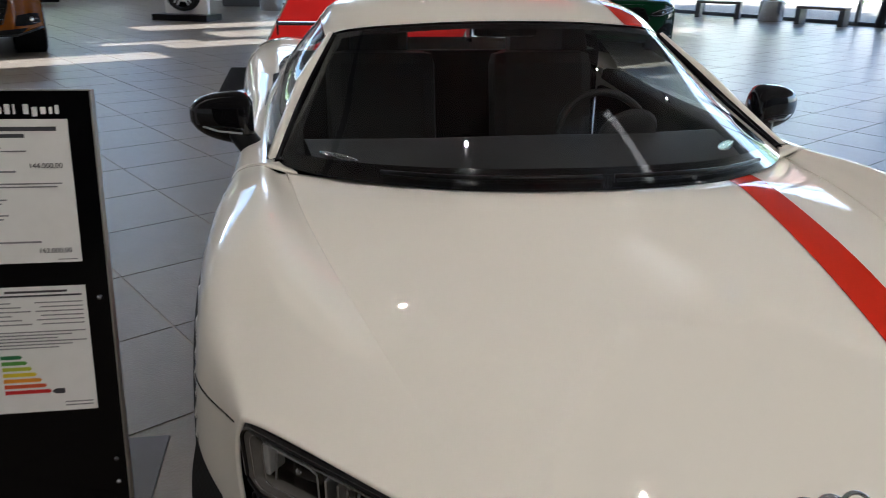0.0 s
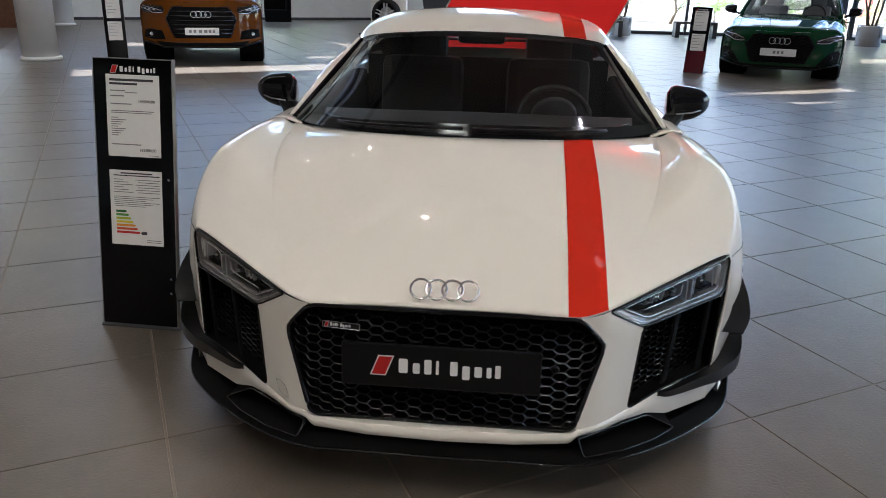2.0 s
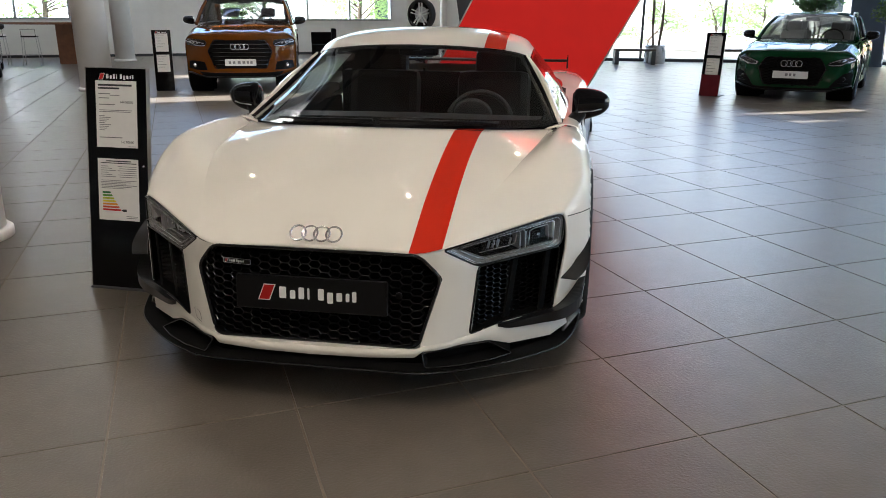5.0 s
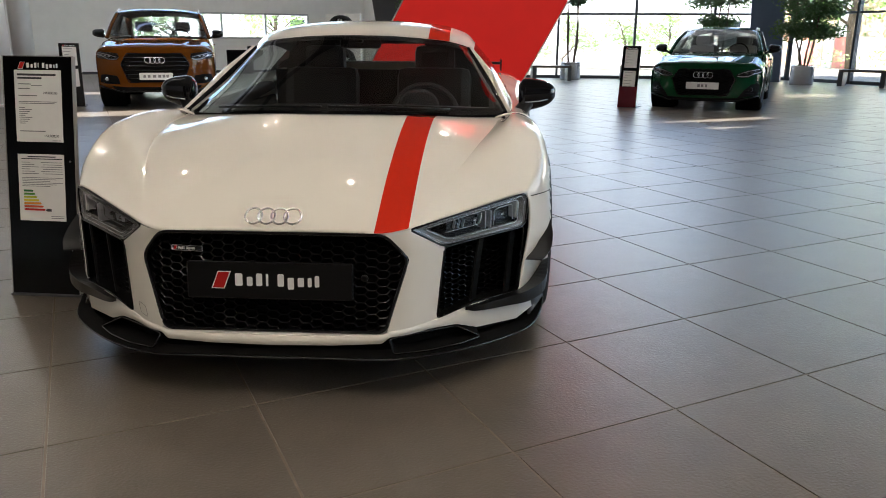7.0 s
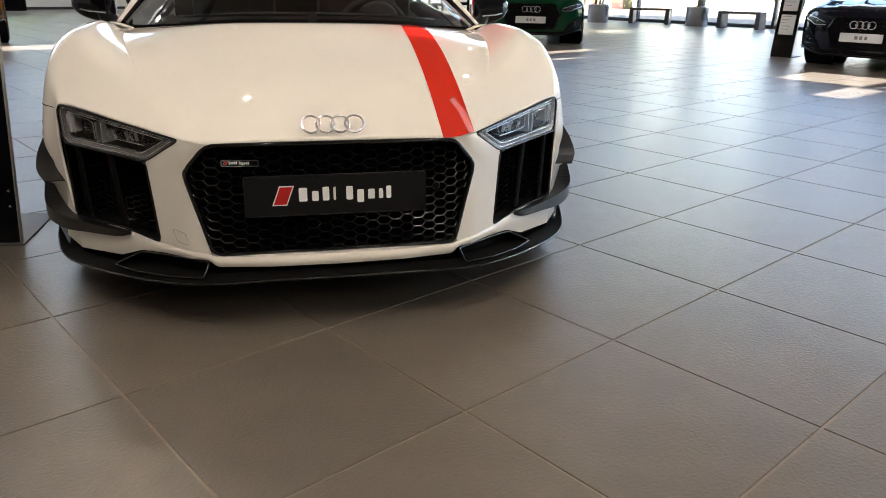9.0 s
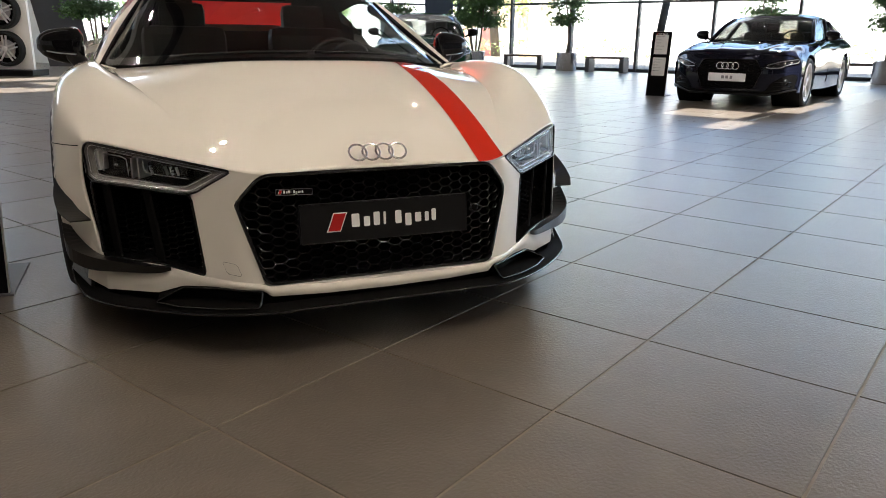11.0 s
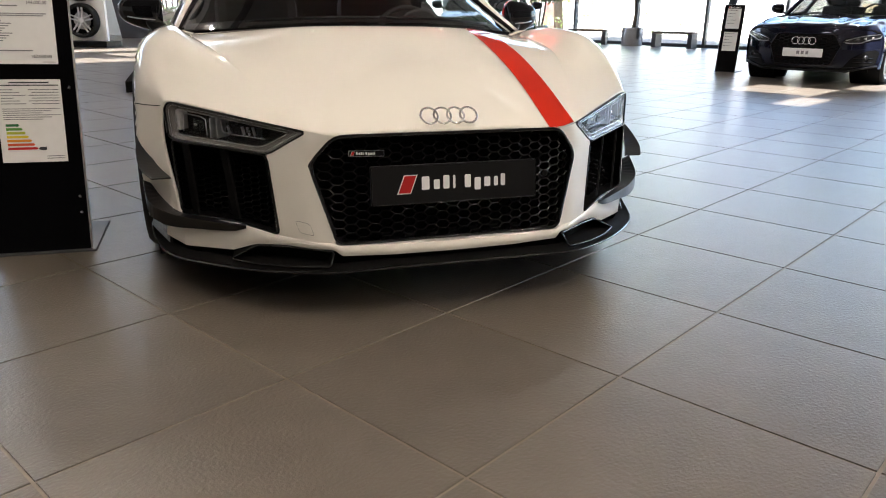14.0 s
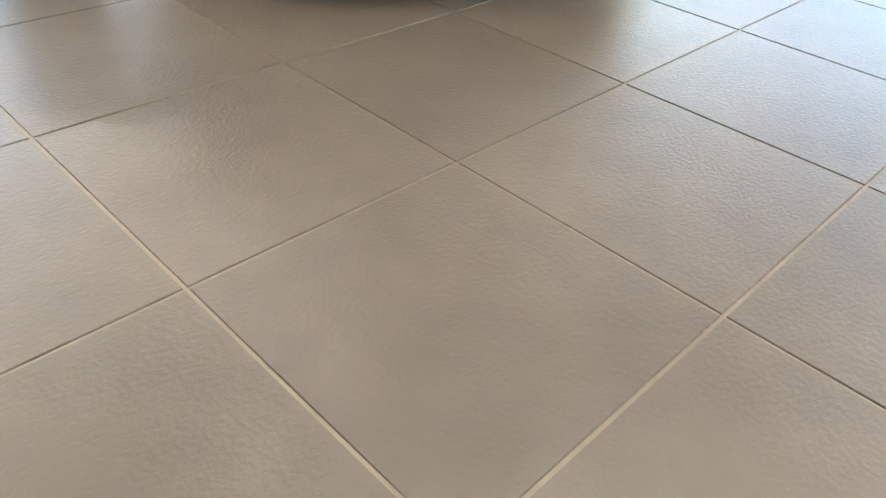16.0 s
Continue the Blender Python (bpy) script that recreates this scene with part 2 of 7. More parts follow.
M["soil"] = mat("potting_soil", (0.05, 0.035, 0.025), 0.95, vary=0.3, vary_scale=40, bump=0.006, bump_scale=60)
M["pot"] = mat("spun_aluminium_pot", (0.70, 0.70, 0.71), 0.26, metal=0.95, vary=0.03, vary_scale=18)
M["concrete"] = mat("pale_concrete", (0.42, 0.40, 0.37), 0.85, vary=0.12, vary_scale=3, bump=0.002, bump_scale=30)
M["ground"] = mat("pale_paving", (0.50, 0.48, 0.44), 0.9, vary=0.15, vary_scale=1.2, bump=0.003, bump_scale=20)
M["render_white"] = mat("white_render", (0.82, 0.81, 0.78), 0.85, vary=0.05, vary_scale=1.5, bump=0.001)
M["roof_brown"] = mat("roof_tiles_brown", (0.15, 0.085, 0.065), 0.8, vary=0.2, vary_scale=6, bump=0.01, bump_scale=12)
M["strip_red"] = mat("red_facade_panel", (0.60, 0.22, 0.18), 0.5, vary=0.06, vary_scale=3)
M["strip_orange"] = mat("orange_facade_panel", (0.68, 0.42, 0.26), 0.5, vary=0.06, vary_scale=3)
M["strip_sand"] = mat("sand_facade_panel", (0.66, 0.52, 0.34), 0.5, vary=0.06, vary_scale=3)
M["strip_white"] = mat("white_facade_panel", (0.74, 0.72, 0.68), 0.5, vary=0.04, vary_scale=3)
M["lamp_glow"] = mat("ceiling_lamp_glow", (0.9, 0.9, 0.9), 0.5, emit=(1.0, 0.88, 0.72), strength=340.0)
M["fill_glow"] = mat("fill_lamp_glow", (0.9, 0.9, 0.9), 0.5, emit=(1.0, 0.85, 0.65), strength=580.0)
M["backdrop_glow"] = mat("glowing_backdrop", (0.8, 0.8, 0.8), 1.0, emit=(0.93, 0.97, 1.0), strength=3.0)
M["beam"] = mat("dark_steel_beam", (0.03, 0.03, 0.032), 0.5, vary=0.1, vary_scale=8)
M["lane"] = mat("outside_window", (0.03, 0.04, 0.05), 0.1, vary=0.1, vary_scale=4)


# ---------------------------------------------------------------- mesh helpers
def finish(ob, smooth=False):
    if smooth:
        for f in ob.data.polygons:
            f.use_smooth = True
    return ob


def mesh_ob(name, bm, material, smooth=False):
    me = bpy.data.meshes.new(name)
    bmesh.ops.recalc_face_normals(bm, faces=bm.faces)
    bm.to_mesh(me)
    bm.free()
    me.materials.append(material)
    return finish(new(name, me), smooth)


def part(name, bm, material, parent, label="", smooth=False):
    ob = mesh_ob(name, bm, material, smooth)
    ob.parent = parent
    return tagged(ob, label)


def thing(name, m, label, category, group="", kind=""):
    ob = new(name)
    ob.empty_display_size = 0.1
    ob.matrix_world = m
    return tagged(ob, label, category, group, kind)


def box(bm, x0, x1, y0, y1, z0, z1, bevel=0.0, m=None):
    got = bmesh.ops.create_cube(bm, size=1.0)
    vs = got["verts"]
    for v in vs:
        v.co = Vector(((x0 + x1) / 2 + v.co.x * (x1 - x0), (y0 + y1) / 2 + v.co.y * (y1 - y0), (z0 + z1) / 2 + v.co.z * (z1 - z0)))
    if bevel:
        es = list({e for v in vs for e in v.link_edges})
        out = bmesh.ops.bevel(bm, geom=es, offset=bevel, segments=2, affect="EDGES", profile=0.6)
        vs = list({v for f in out["faces"] for v in f.verts} | {v for v in vs if v.is_valid})
    if m is not None:
        for v in vs:
            v.co = m @ v.co
    return bm


def boxed(*a, **k):
    return box(bmesh.new(), *a, **k)


def tube(bm, pts, r, n=8, closed=False, flat=None):
    """A round bar along a line; r may be a list. flat: (a, b) half sizes for an oval bar."""
    pts = [Vector(p) for p in pts]
    rings = []
    for i, p in enumerate(pts):
        a = pts[i - 1] if (i or closed) else p
        b = pts[(i + 1) % len(pts)] if (i < len(pts) - 1 or closed) else p
        d = (b - a).normalized()
        up = Vector((0, 0, 1)) if abs(d.z) < 0.9 else Vector((0, 1, 0))
        s = d.cross(up).normalized()
        u = s.cross(d)
        rr = r[i] if isinstance(r, (list, tuple)) else r
        fa, fb = flat if flat else (rr, rr)
        rings.append([bm.verts.new(p + s * fa * math.cos(2 * math.pi * k / n) + u * fb * math.sin(2 * math.pi * k / n)) for k in range(n)])
    for i in range(len(rings) if closed else len(rings) - 1):
        A, B = rings[i], rings[(i + 1) % len(rings)]
        for k in range(n):
            bm.faces.new((A[k], A[(k + 1) % n], B[(k + 1) % n], B[k]))
    if not closed:
        bm.faces.new(rings[0][::-1])
        bm.faces.new(rings[-1])
    return bm


def lathe(bm, profile, n=32, m=None, cap=True):
    """Turn (radius, height) pairs about z."""
    rings = []
    for r, z in profile:
        rings.append([bm.verts.new((r * math.cos(2 * math.pi * k / n), r * math.sin(2 * math.pi * k / n), z)) for k in range(n)])
    for A, B in zip(rings, rings[1:]):
        for k in range(n):
            bm.faces.new((A[k], A[(k + 1) % n], B[(k + 1) % n], B[k]))
    if cap:
        bm.faces.new(rings[0][::-1])
        bm.faces.new(rings[-1])
    if m is not None:
        for R in rings:
            for v in R:
                v.co = m @ v.co
    return bm


def torus(bm, R, r, m, n=40, k=10):
    return tube(bm, [m @ Vector((R * math.cos(2 * math.pi * i / n), 0, R * math.sin(2 * math.pi * i / n))) for i in range(n)], r, k, closed=True)


def slab(bm, outline, thick, m=None):
    """A flat plate from an outline in x, z with its face at y = 0 and its back at y = thick."""
    f = [bm.verts.new((x, 0, z)) for x, z in outline]
    b = [bm.verts.new((x, thick, z)) for x, z in outline]
    n = len(f)
    bm.faces.new(f)
    bm.faces.new(b[::-1])
    for i in range(n):
        bm.faces.new((f[i], b[i], b[(i + 1) % n], f[(i + 1) % n]))
    if m is not None:
        for v in f + b:
            v.co = m @ v.co
    return bm


def spline(keys, t):
    """Catmull-Rom through the keys (numbers or vectors), t from 0 to 1."""
    k = len(keys) - 1
    t = min(max(t, 0.0), 1.0) * k
    i = min(int(t), k - 1)
    f = t - i
    p1, p2 = keys[i], keys[i + 1]
    p0 = keys[i - 1] if i else p1 * 2 - p2
    p3 = keys[i + 2] if i + 2 <= k else p2 * 2 - p1
    return 0.5 * (p1 * 2 + (p2 - p0) * f + (p0 * 2 - p1 * 5 + p2 * 4 - p3) * (f * f) + (p1 * 3 - p0 - p2 * 3 + p3) * (f * f * f))


def surface(cage, s, v):
    """A smooth surface through rows of points."""
    return spline([spline(row, v) for row in cage], s)


def patch(bm, cage, ns, nv, s0=0.0, s1=1.0, v0=0.0, v1=1.0, mirror=True, keep=None, fix=None, shift=0.0):
    """Grid over a cage (rows of points, +x half). keep(p) drops faces, fix(p) moves points."""
    cage = [[Vector(p) for p in row] for row in cage]
    for side in ((1, -1) if mirror else (1,)):
        g = []
        for i in range(ns + 1):
            row = []
            for j in range(nv + 1):
                p = surface(cage, s0 + (s1 - s0) * i / ns, v0 + (v1 - v0) * j / nv)
                if fix:
                    p = fix(p)
                row.append(bm.verts.new((p.x * side, p.y, p.z + shift)))
            g.append(row)
        for i in range(ns):
            for j in range(nv):
                q = (g[i][j], g[i + 1][j], g[i + 1][j + 1], g[i][j + 1])
                if keep is None or keep([w.co for w in q]):
                    bm.faces.new(q)
    bmesh.ops.remove_doubles(bm, verts=[v for v in bm.verts if abs(v.co.x) < 1e-5], dist=1e-5)
    bmesh.ops.delete(bm, geom=[v for v in bm.verts if not v.link_faces], context="VERTS")
    return bm


def thicken(ob, t, offset=-1.0):
    s = ob.modifiers.new("thickness", "SOLIDIFY")
    s.thickness, s.offset = t, offset
    return ob


# ---------------------------------------------------------------- the hall
AX, BX = Vector((-0.4853, 0.8743, 0)), Vector((0.8743, 0.4853, 0))     # the hall's two axes; the joints follow them
TURN = math.degrees(math.atan2(BX.y, BX.x))
TILE, JOINT = 0.60, 0.0065
ORIGIN = Vector((-0.047, -0.032, 0))
HALL = pose(0, 0, 0, 0, 0, TURN)          # x along BX, y along AX
CEILING, HIGH, STEP = 5.6, 7.4, 10.08      # low ceiling, assumed unseen high ceiling beyond the step line (along AX)


def hall(b, a, z=0.0):
    return BX * b + AX * a + Vector((0, 0, z))


def wall(name, p, q, z0, z1, material, label, thick=0.25, holes=()):
    """A wall from p to q (plan), its face on the line, built of blocks round its openings (from, to, low, high)."""
    p, q = Vector((*p, 0)), Vector((*q, 0))
    d = q - p
    m = Matrix.Translation(p) @ Matrix.Rotation(math.atan2(d.y, d.x), 4, "Z")
    bm = bmesh.new()
    x = 0.0
    for h0, h1, lo, hi in sorted(holes):
        box(bm, x, h0, 0, thick, z0, z1)
        box(bm, h0, h1, 0, thick, z0, lo)
        box(bm, h0, h1, 0, thick, hi, z1)
        x = h1
    box(bm, x, d.length, 0, thick, z0, z1)
    ob = mesh_ob(name, bm, material)
    ob.matrix_world = m
    return tagged(ob, label, "wall", kind="structure")


# floor bed under the tiles
_bm = boxed(-34, 34, -20, 30, -0.12, -0.0032)
floor = mesh_ob("floor", _bm, M["grout"])
floor.matrix_world = HALL
tagged(floor, "large dark grey-brown stoneware floor with beige joints", "floor", kind="structure")

# outer lines of the hall, in plan
CORNER_N = Vector((10.0, 22.0))            # where the two glass fronts meet
LOW_N = Vector((-2.0, 22.5))               # end of the glass beside the dark pillar
_w0 = hall(-26, 25.4)
_w1 = hall(9.6, 25.4)
wall("wall_north", (_w0.x, _w0.y), (_w1.x, _w1.y), 0, 4.2, M["plaster"], "white plastered back wall with a strip of windows", 0.3,
     holes=((16.5, 22.6, 1.24, 1.98), (27.3, 33.38, 1.22, 1.97)))
wall("wall_north_upper", (_w0.x, _w0.y), (_w1.x, _w1.y), 4.202, HIGH, M["plaster"], "unseen white upper wall with an added window strip", 0.3, holes=((23.0, 34.6, 4.5, 7.0),))
_s0, _s1 = hall(-26, -18), hall(19.6, -18)
# unseen walls: west white to lift the floor's sheen, south dark for reflections
wall("wall_west", (_s0.x, _s0.y), (_w0.x, _w0.y), 0, CEILING, M["plaster"], "unseen side wall, white to lift the floor's sheen", 0.3)
wall("wall_south", (_s1.x, _s1.y), (_s0.x, _s0.y), 0, CEILING, M["dark_panel"], "unseen anthracite wall, kept dark for black reflections", 0.3)
wall("wall_return", (_w1.x, _w1.y), (LOW_N.x, LOW_N.y + 0.5), 0, HIGH, M["plaster"], "short white return wall", 0.2)
# unseen high bay, added so the bonnet mirrors sky and a white ceiling
_u0, _u1, _u2 = hall(19.7, STEP), hall(-26.0, STEP), hall(-26.0, 25.4)
wall("wall_step", (_u0.x, _u0.y), (_u1.x, _u1.y), CEILING + .002, HIGH, M["plaster"], "unseen white upstand of the assumed high bay", 0.25)
wall("wall_west_upper", (_u1.x, _u1.y), (_u2.x, _u2.y), CEILING + .002, HIGH, M["plaster"], "unseen white upper side wall of the assumed high bay", 0.3)

# skirting of the back wall
_bm = boxed(0, 35.6, -0.012, 0, 0, 0.08)
base = mesh_ob("baseboard", _bm, M["mullion"])
base.matrix_world = Matrix.Translation(_w0) @ Matrix.Rotation(math.atan2(BX.y, BX.x), 4, "Z")
tagged(base, "thin dark skirting along the white wall", "baseboard", kind="structure")

# ceiling with dark beams
# invented roof slots, placed so sunlight lands as patches on the floor
SUN_SLOTS = [(3.2, 4.5, 1.45, 2.45), (4.5, 7.0, 1.05, 1.45), (2.0, 3.2, 1.15, 1.50), (1.9, 4.8, 6.02, 6.32), (2.6, 4.0, 5.30, 5.52), (8.0, 10.4, 9.0, 9.7)]
HIGH_SUN_SLOTS = [(-7.18, -2.78, 10.35, 11.15), (-2.58, -0.58, 11.35, 12.15), (-4.78, -1.58, 12.15, 12.85), (-1.18, 1.42, 12.55, 13.65), (-5.78, -2.58, 13.65, 14.45), (-1.98, 1.62, 14.35, 15.35), (-6.38, -3.18, 15.35, 16.15)]


def slotted(bm, b0, b1, a0, a1, z, slots):
    """A ceiling slab of blocks round its roof slots."""
    bs = sorted({b0, b1, *(v for q in slots for v in q[:2])})
    as_ = sorted({a0, a1, *(v for q in slots for v in q[2:])})
    for p, q in zip(bs, bs[1:]):
        for r, t in zip(as_, as_[1:]):
            if not any(u[0] < (p + q) / 2 < u[1] and u[2] < (r + t) / 2 < u[3] for u in slots):
                box(bm, p, q, r, t, z, z + 0.3)
    return bm


ceiling = mesh_ob("ceiling", slotted(bmesh.new(), -27, 19.8, -19, STEP - .002, CEILING, SUN_SLOTS), M["ceiling"])
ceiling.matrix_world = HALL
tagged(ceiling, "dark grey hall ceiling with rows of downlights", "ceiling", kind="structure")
_bm = slotted(bmesh.new(), -26.3, 9.4, STEP - .25, 25.8, HIGH + .002, HIGH_SUN_SLOTS)
_q = [(9.402, STEP - .25), (19.8, STEP - .25), (19.8, 14.6), (9.402, 21.1)]
_lo, _hi = [_bm.verts.new((x, y, HIGH + .002)) for x, y in _q], [_bm.verts.new((x, y, HIGH + .302)) for x, y in _q]
_bm.faces.new(_lo[::-1])
_bm.faces.new(_hi)
for _i in range(4):
    _bm.faces.new((_lo[_i], _lo[(_i + 1) % 4], _hi[(_i + 1) % 4], _hi[_i]))
ceiling = mesh_ob("ceiling_high", _bm, M["plaster"])
ceiling.matrix_world = HALL
tagged(ceiling, "unseen white ceiling of the assumed high bay", "ceiling", kind="structure")
# added shafts over the roof slots, slanted along the sun to hide the sky
_up = HALL.to_3x3().inverted() @ _to_sun
_up = _up * (1.3 / _up.z)
for _z, _slots in ((CEILING + .302, SUN_SLOTS), (HIGH + .304, HIGH_SUN_SLOTS)):
    for b0, b1, a0, a1 in _slots:
        _bm = bmesh.new()
        g = .004
        low = [_bm.verts.new((x, y, _z)) for x, y in ((b0 - g, a0 - g), (b1 + g, a0 - g), (b1 + g, a1 + g), (b0 - g, a1 + g))]
        top = [_bm.verts.new(v.co + _up) for v in low]
        for i in range(4):
            _bm.faces.new((low[i], low[(i + 1) % 4], top[(i + 1) % 4], top[i]))
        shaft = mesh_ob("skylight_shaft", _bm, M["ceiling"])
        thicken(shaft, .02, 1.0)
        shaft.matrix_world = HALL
        tagged(shaft, "added shaft along the sun's rays over an invented roof slot", "skylight", kind="structure")


def glass_front(name, p, q, bays, label, transoms=(1.92, 4.4), foot=0.0, head=CEILING):
    """Posts, rails and panes from p to q, inside face to the right of the line."""
    p, q = Vector((*p, 0)), Vector((*q, 0))
    d = q - p
    m = Matrix.Translation(p) @ Matrix.Rotation(math.atan2(d.y, d.x), 4, "Z")
    root = thing(name, m, label, "window wall", kind="structure")
    n = len(bays)
    edges = [0.0]
    for b in bays:
        edges.append(edges[-1] + b)
    k = d.length / edges[-1]
    edges = [e * k for e in edges]
    rails = [foot, *transoms, head]
    for e in edges:
        part("post", boxed(e - 0.035, e + 0.035, -0.10, 0.06, foot, head, 0.006), M["mullion"], root)
    for a, b in zip(edges, edges[1:]):
        for z in rails[:-1]:
            part("rail", boxed(a + 0.036, b - 0.036, -0.05, 0.05, z, z + (0.09 if z == 0 else 0.06), 0.005), M["mullion"], root)
        for z0, z1 in zip(rails, rails[1:]):
            pane = part("pane", boxed(a + 0.036, b - 0.036, -0.006, 0.006, z0 + (0.091 if z0 == 0 else 0.061), z1 - 0.001), M["pane"], root, "clear glass pane")
            pane.visible_shadow = False
    return root


_g1 = hall(19.55, -18)
glass_front("window_1", (LOW_N.x, LOW_N.y), (CORNER_N.x, CORNER_N.y), [2.6, 2.4, 2.4, 2.4, 2.4], "tall dark-framed glass front facing trees", (1.92, 4.4), head=HIGH)
glass_front("window_2", (CORNER_N.x, CORNER_N.y), (_g1.x, _g1.y), [2.75] * 15, "long dark-framed glass front facing a striped building")
_d = (Vector((_g1.x, _g1.y)) - CORNER_N).normalized() * 4.31
glass_front("window_5", (CORNER_N.x, CORNER_N.y), (CORNER_N.x + _d.x, CORNER_N.y + _d.y), [2.155] * 2, "unseen upper dark-framed glass of the assumed high bay", (), CEILING + .302, HIGH)

# strip windows in the back wall
def strip_window(name, x0, x1, z0, z1, bays):
    root = thing(name, Matrix.Translation(_w0) @ Matrix.Rotation(math.atan2(BX.y, BX.x), 4, "Z"), "grey-framed strip window in the white wall", "window", kind="structure")
    part("frame", boxed(x0 - 0.03, x1 + 0.03, -0.02, 0.05, z0 - 0.06, z0, 0.005), M["steel_ring"], root)
    part("frame", boxed(x0 - 0.03, x1 + 0.03, -0.02, 0.05, z1, z1 + 0.06, 0.005), M["steel_ring"], root)
    part("frame", boxed(x0 - 0.06, x0, -0.019, 0.05, z0, z1, 0.005), M["steel_ring"], root)
    part("frame", boxed(x1, x1 + 0.06, -0.019, 0.05, z0, z1, 0.005), M["steel_ring"], root)
    w = (x1 - x0) / bays
    for i in range(bays):
        pane = part("pane", boxed(x0 + i * w + 0.035, x0 + (i + 1) * w - 0.035, 0.2, 0.21, z0, z1), M["pane"], root, "clear pane")
        pane.visible_shadow = False
        if i:
            part("mullion", boxed(x0 + i * w - 0.034, x0 + i * w + 0.034, 0.0, 0.24, z0, z1, 0.004), M["steel_ring"], root)


strip_window("window_3", 16.5, 22.6, 1.24, 1.98, 4)
strip_window("window_4", 27.3, 33.38, 1.22, 1.97, 4)
# unseen high strip, added to brighten the far floor's reflections
strip_window("added_high_window", 23.0, 34.6, 4.5, 7.0, 5)


# round white columns in one row
def column(p):
    top = HIGH if p.dot(AX) > STEP else CEILING
    root = thing("column", pose(p.x, p.y, 0), "round white painted column with a foot ring", "column", "columns of the hall", "structure")
    part("shaft", lathe(bmesh.new(), [(0.28, 0.0), (0.28, top - 0.002)], 48), M["column"], root, smooth=True)
    part("foot_ring", lathe(bmesh.new(), [(0.282, 0.001), (0.318, 0.002), (0.318, 0.045), (0.30, 0.06), (0.282, 0.06)], 48), M["column"], root, "white painted foot ring", smooth=True)


for _d in (-9.9, 0.0, 10.05, 19.82):
    column(Vector((-2.79, 1.555, 0)) + AX * _d)

# dark leaning pillar, blue-grey pillar and a leaning steel column at the glass
_bm = slab(bmesh.new(), [(-0.10, 0), (1.05, 0), (-0.565, 10.48), (-1.715, 10.48)], 0.4)
pillar = mesh_ob("dark_pillar", _bm, M["dark_panel"])
pillar.matrix_world = pose(-2.45, 22.0, 0, 0, 0, 2)
tagged(pillar, "anthracite clad pillar leaning beside the glass", "pillar", kind="structure")
_bm = slab(bmesh.new(), [(-0.55, 0), (0.35, 0), (-0.12, 10.48), (-1.02, 10.48)], 0.4)
pillar = mesh_ob("blue_pillar", _bm, M["blue_panel"])
pillar.matrix_world = pose(9.0, 20.9, 0, 0, 0, -25)
tagged(pillar, "blue-grey clad pillar at the corner of the glass", "pillar", kind="structure")
_bm = tube(bmesh.new(), [(13.3, 15.75, 0.0), (14.5, 16.2, 5.58)], 0.11, 20)
tagged(mesh_ob("leaning_column", _bm, M["mullion"], True), "slender dark steel column leaning at the glass", "column", kind="structure")

# beams under the ceiling and round lamps
for _k in range(6):
    _z = HIGH if -14 + _k * 7.0 > STEP else CEILING
    _bm = boxed(-25.5, 9.0 if _z == HIGH else 19.3, -0.06, 0.06, _z - 0.22, _z - 0.004, 0.01)
    _b = mesh_ob("ceiling_beam", _bm, M["beam"])
    _b.matrix_world = Matrix.Translation(hall(0, -14 + _k * 7.0)) @ Matrix.Rotation(radians(TURN), 4, "Z")
    tagged(_b, "dark steel beam under the ceiling", "beam", kind="structure")


# ---------------------------------------------------------------- the white sports car
V = Vector
FRONT_AXLE, REAR_AXLE, WHEEL_R = 0.985, 3.63, 0.345

# rows run from the front edge to the windscreen, columns from the middle over the wing down to the sill
WING = [
    [(0, .092, .5455), (.20, .093, .5455), (.345, .091, .5415), (.412, .1155, .5475), (.470, .160, .5560), (.62, .296, .579), (.795, .448, .607), (.832, .475, .585), (.838, .475, .48), (.815, .430, .33), (.795, .405, .20)],
    [(0, .36, .668), (.20, .36, .668), (.37, .365, .660), (.528, .402, .6525), (.556, .412, .6535), (.68, .50, .672), (.80, .605, .697), (.888, .645, .668), (.924, .635, .50), (.922, .62, .34), (.905, .605, .20)],
    [(0, .64, .760), (.20, .64, .760), (.38, .65, .752), (.614, .695, .7372), (.645, .71, .739), (.715, .73, .772), (.80, .79, .803), (.902, .84, .748), (.942, .86, .58), (.946, .86, .38), (.935, .86, .20)],
    [(0, .86, .822), (.20, .875, .821), (.38, .93, .812), (.676, 1.035, .7755), (.708, 1.05, .776), (.745, 1.07, .795), (.80, 1.09, .826), (.905, 1.12, .765), (.945, 1.13, .60), (.938, 1.13, .40), (.925, 1.13, .20)],
    [(0, .955, .830), (.20, .975, .828), (.39, 1.05, .818), (.710, 1.338, .7855), (.738, 1.35, .784), (.765, 1.36, .785), (.815, 1.37, .806), (.890, 1.39, .765), (.928, 1.40, .60), (.932, 1.40, .40), (.925, 1.40, .20)],
]
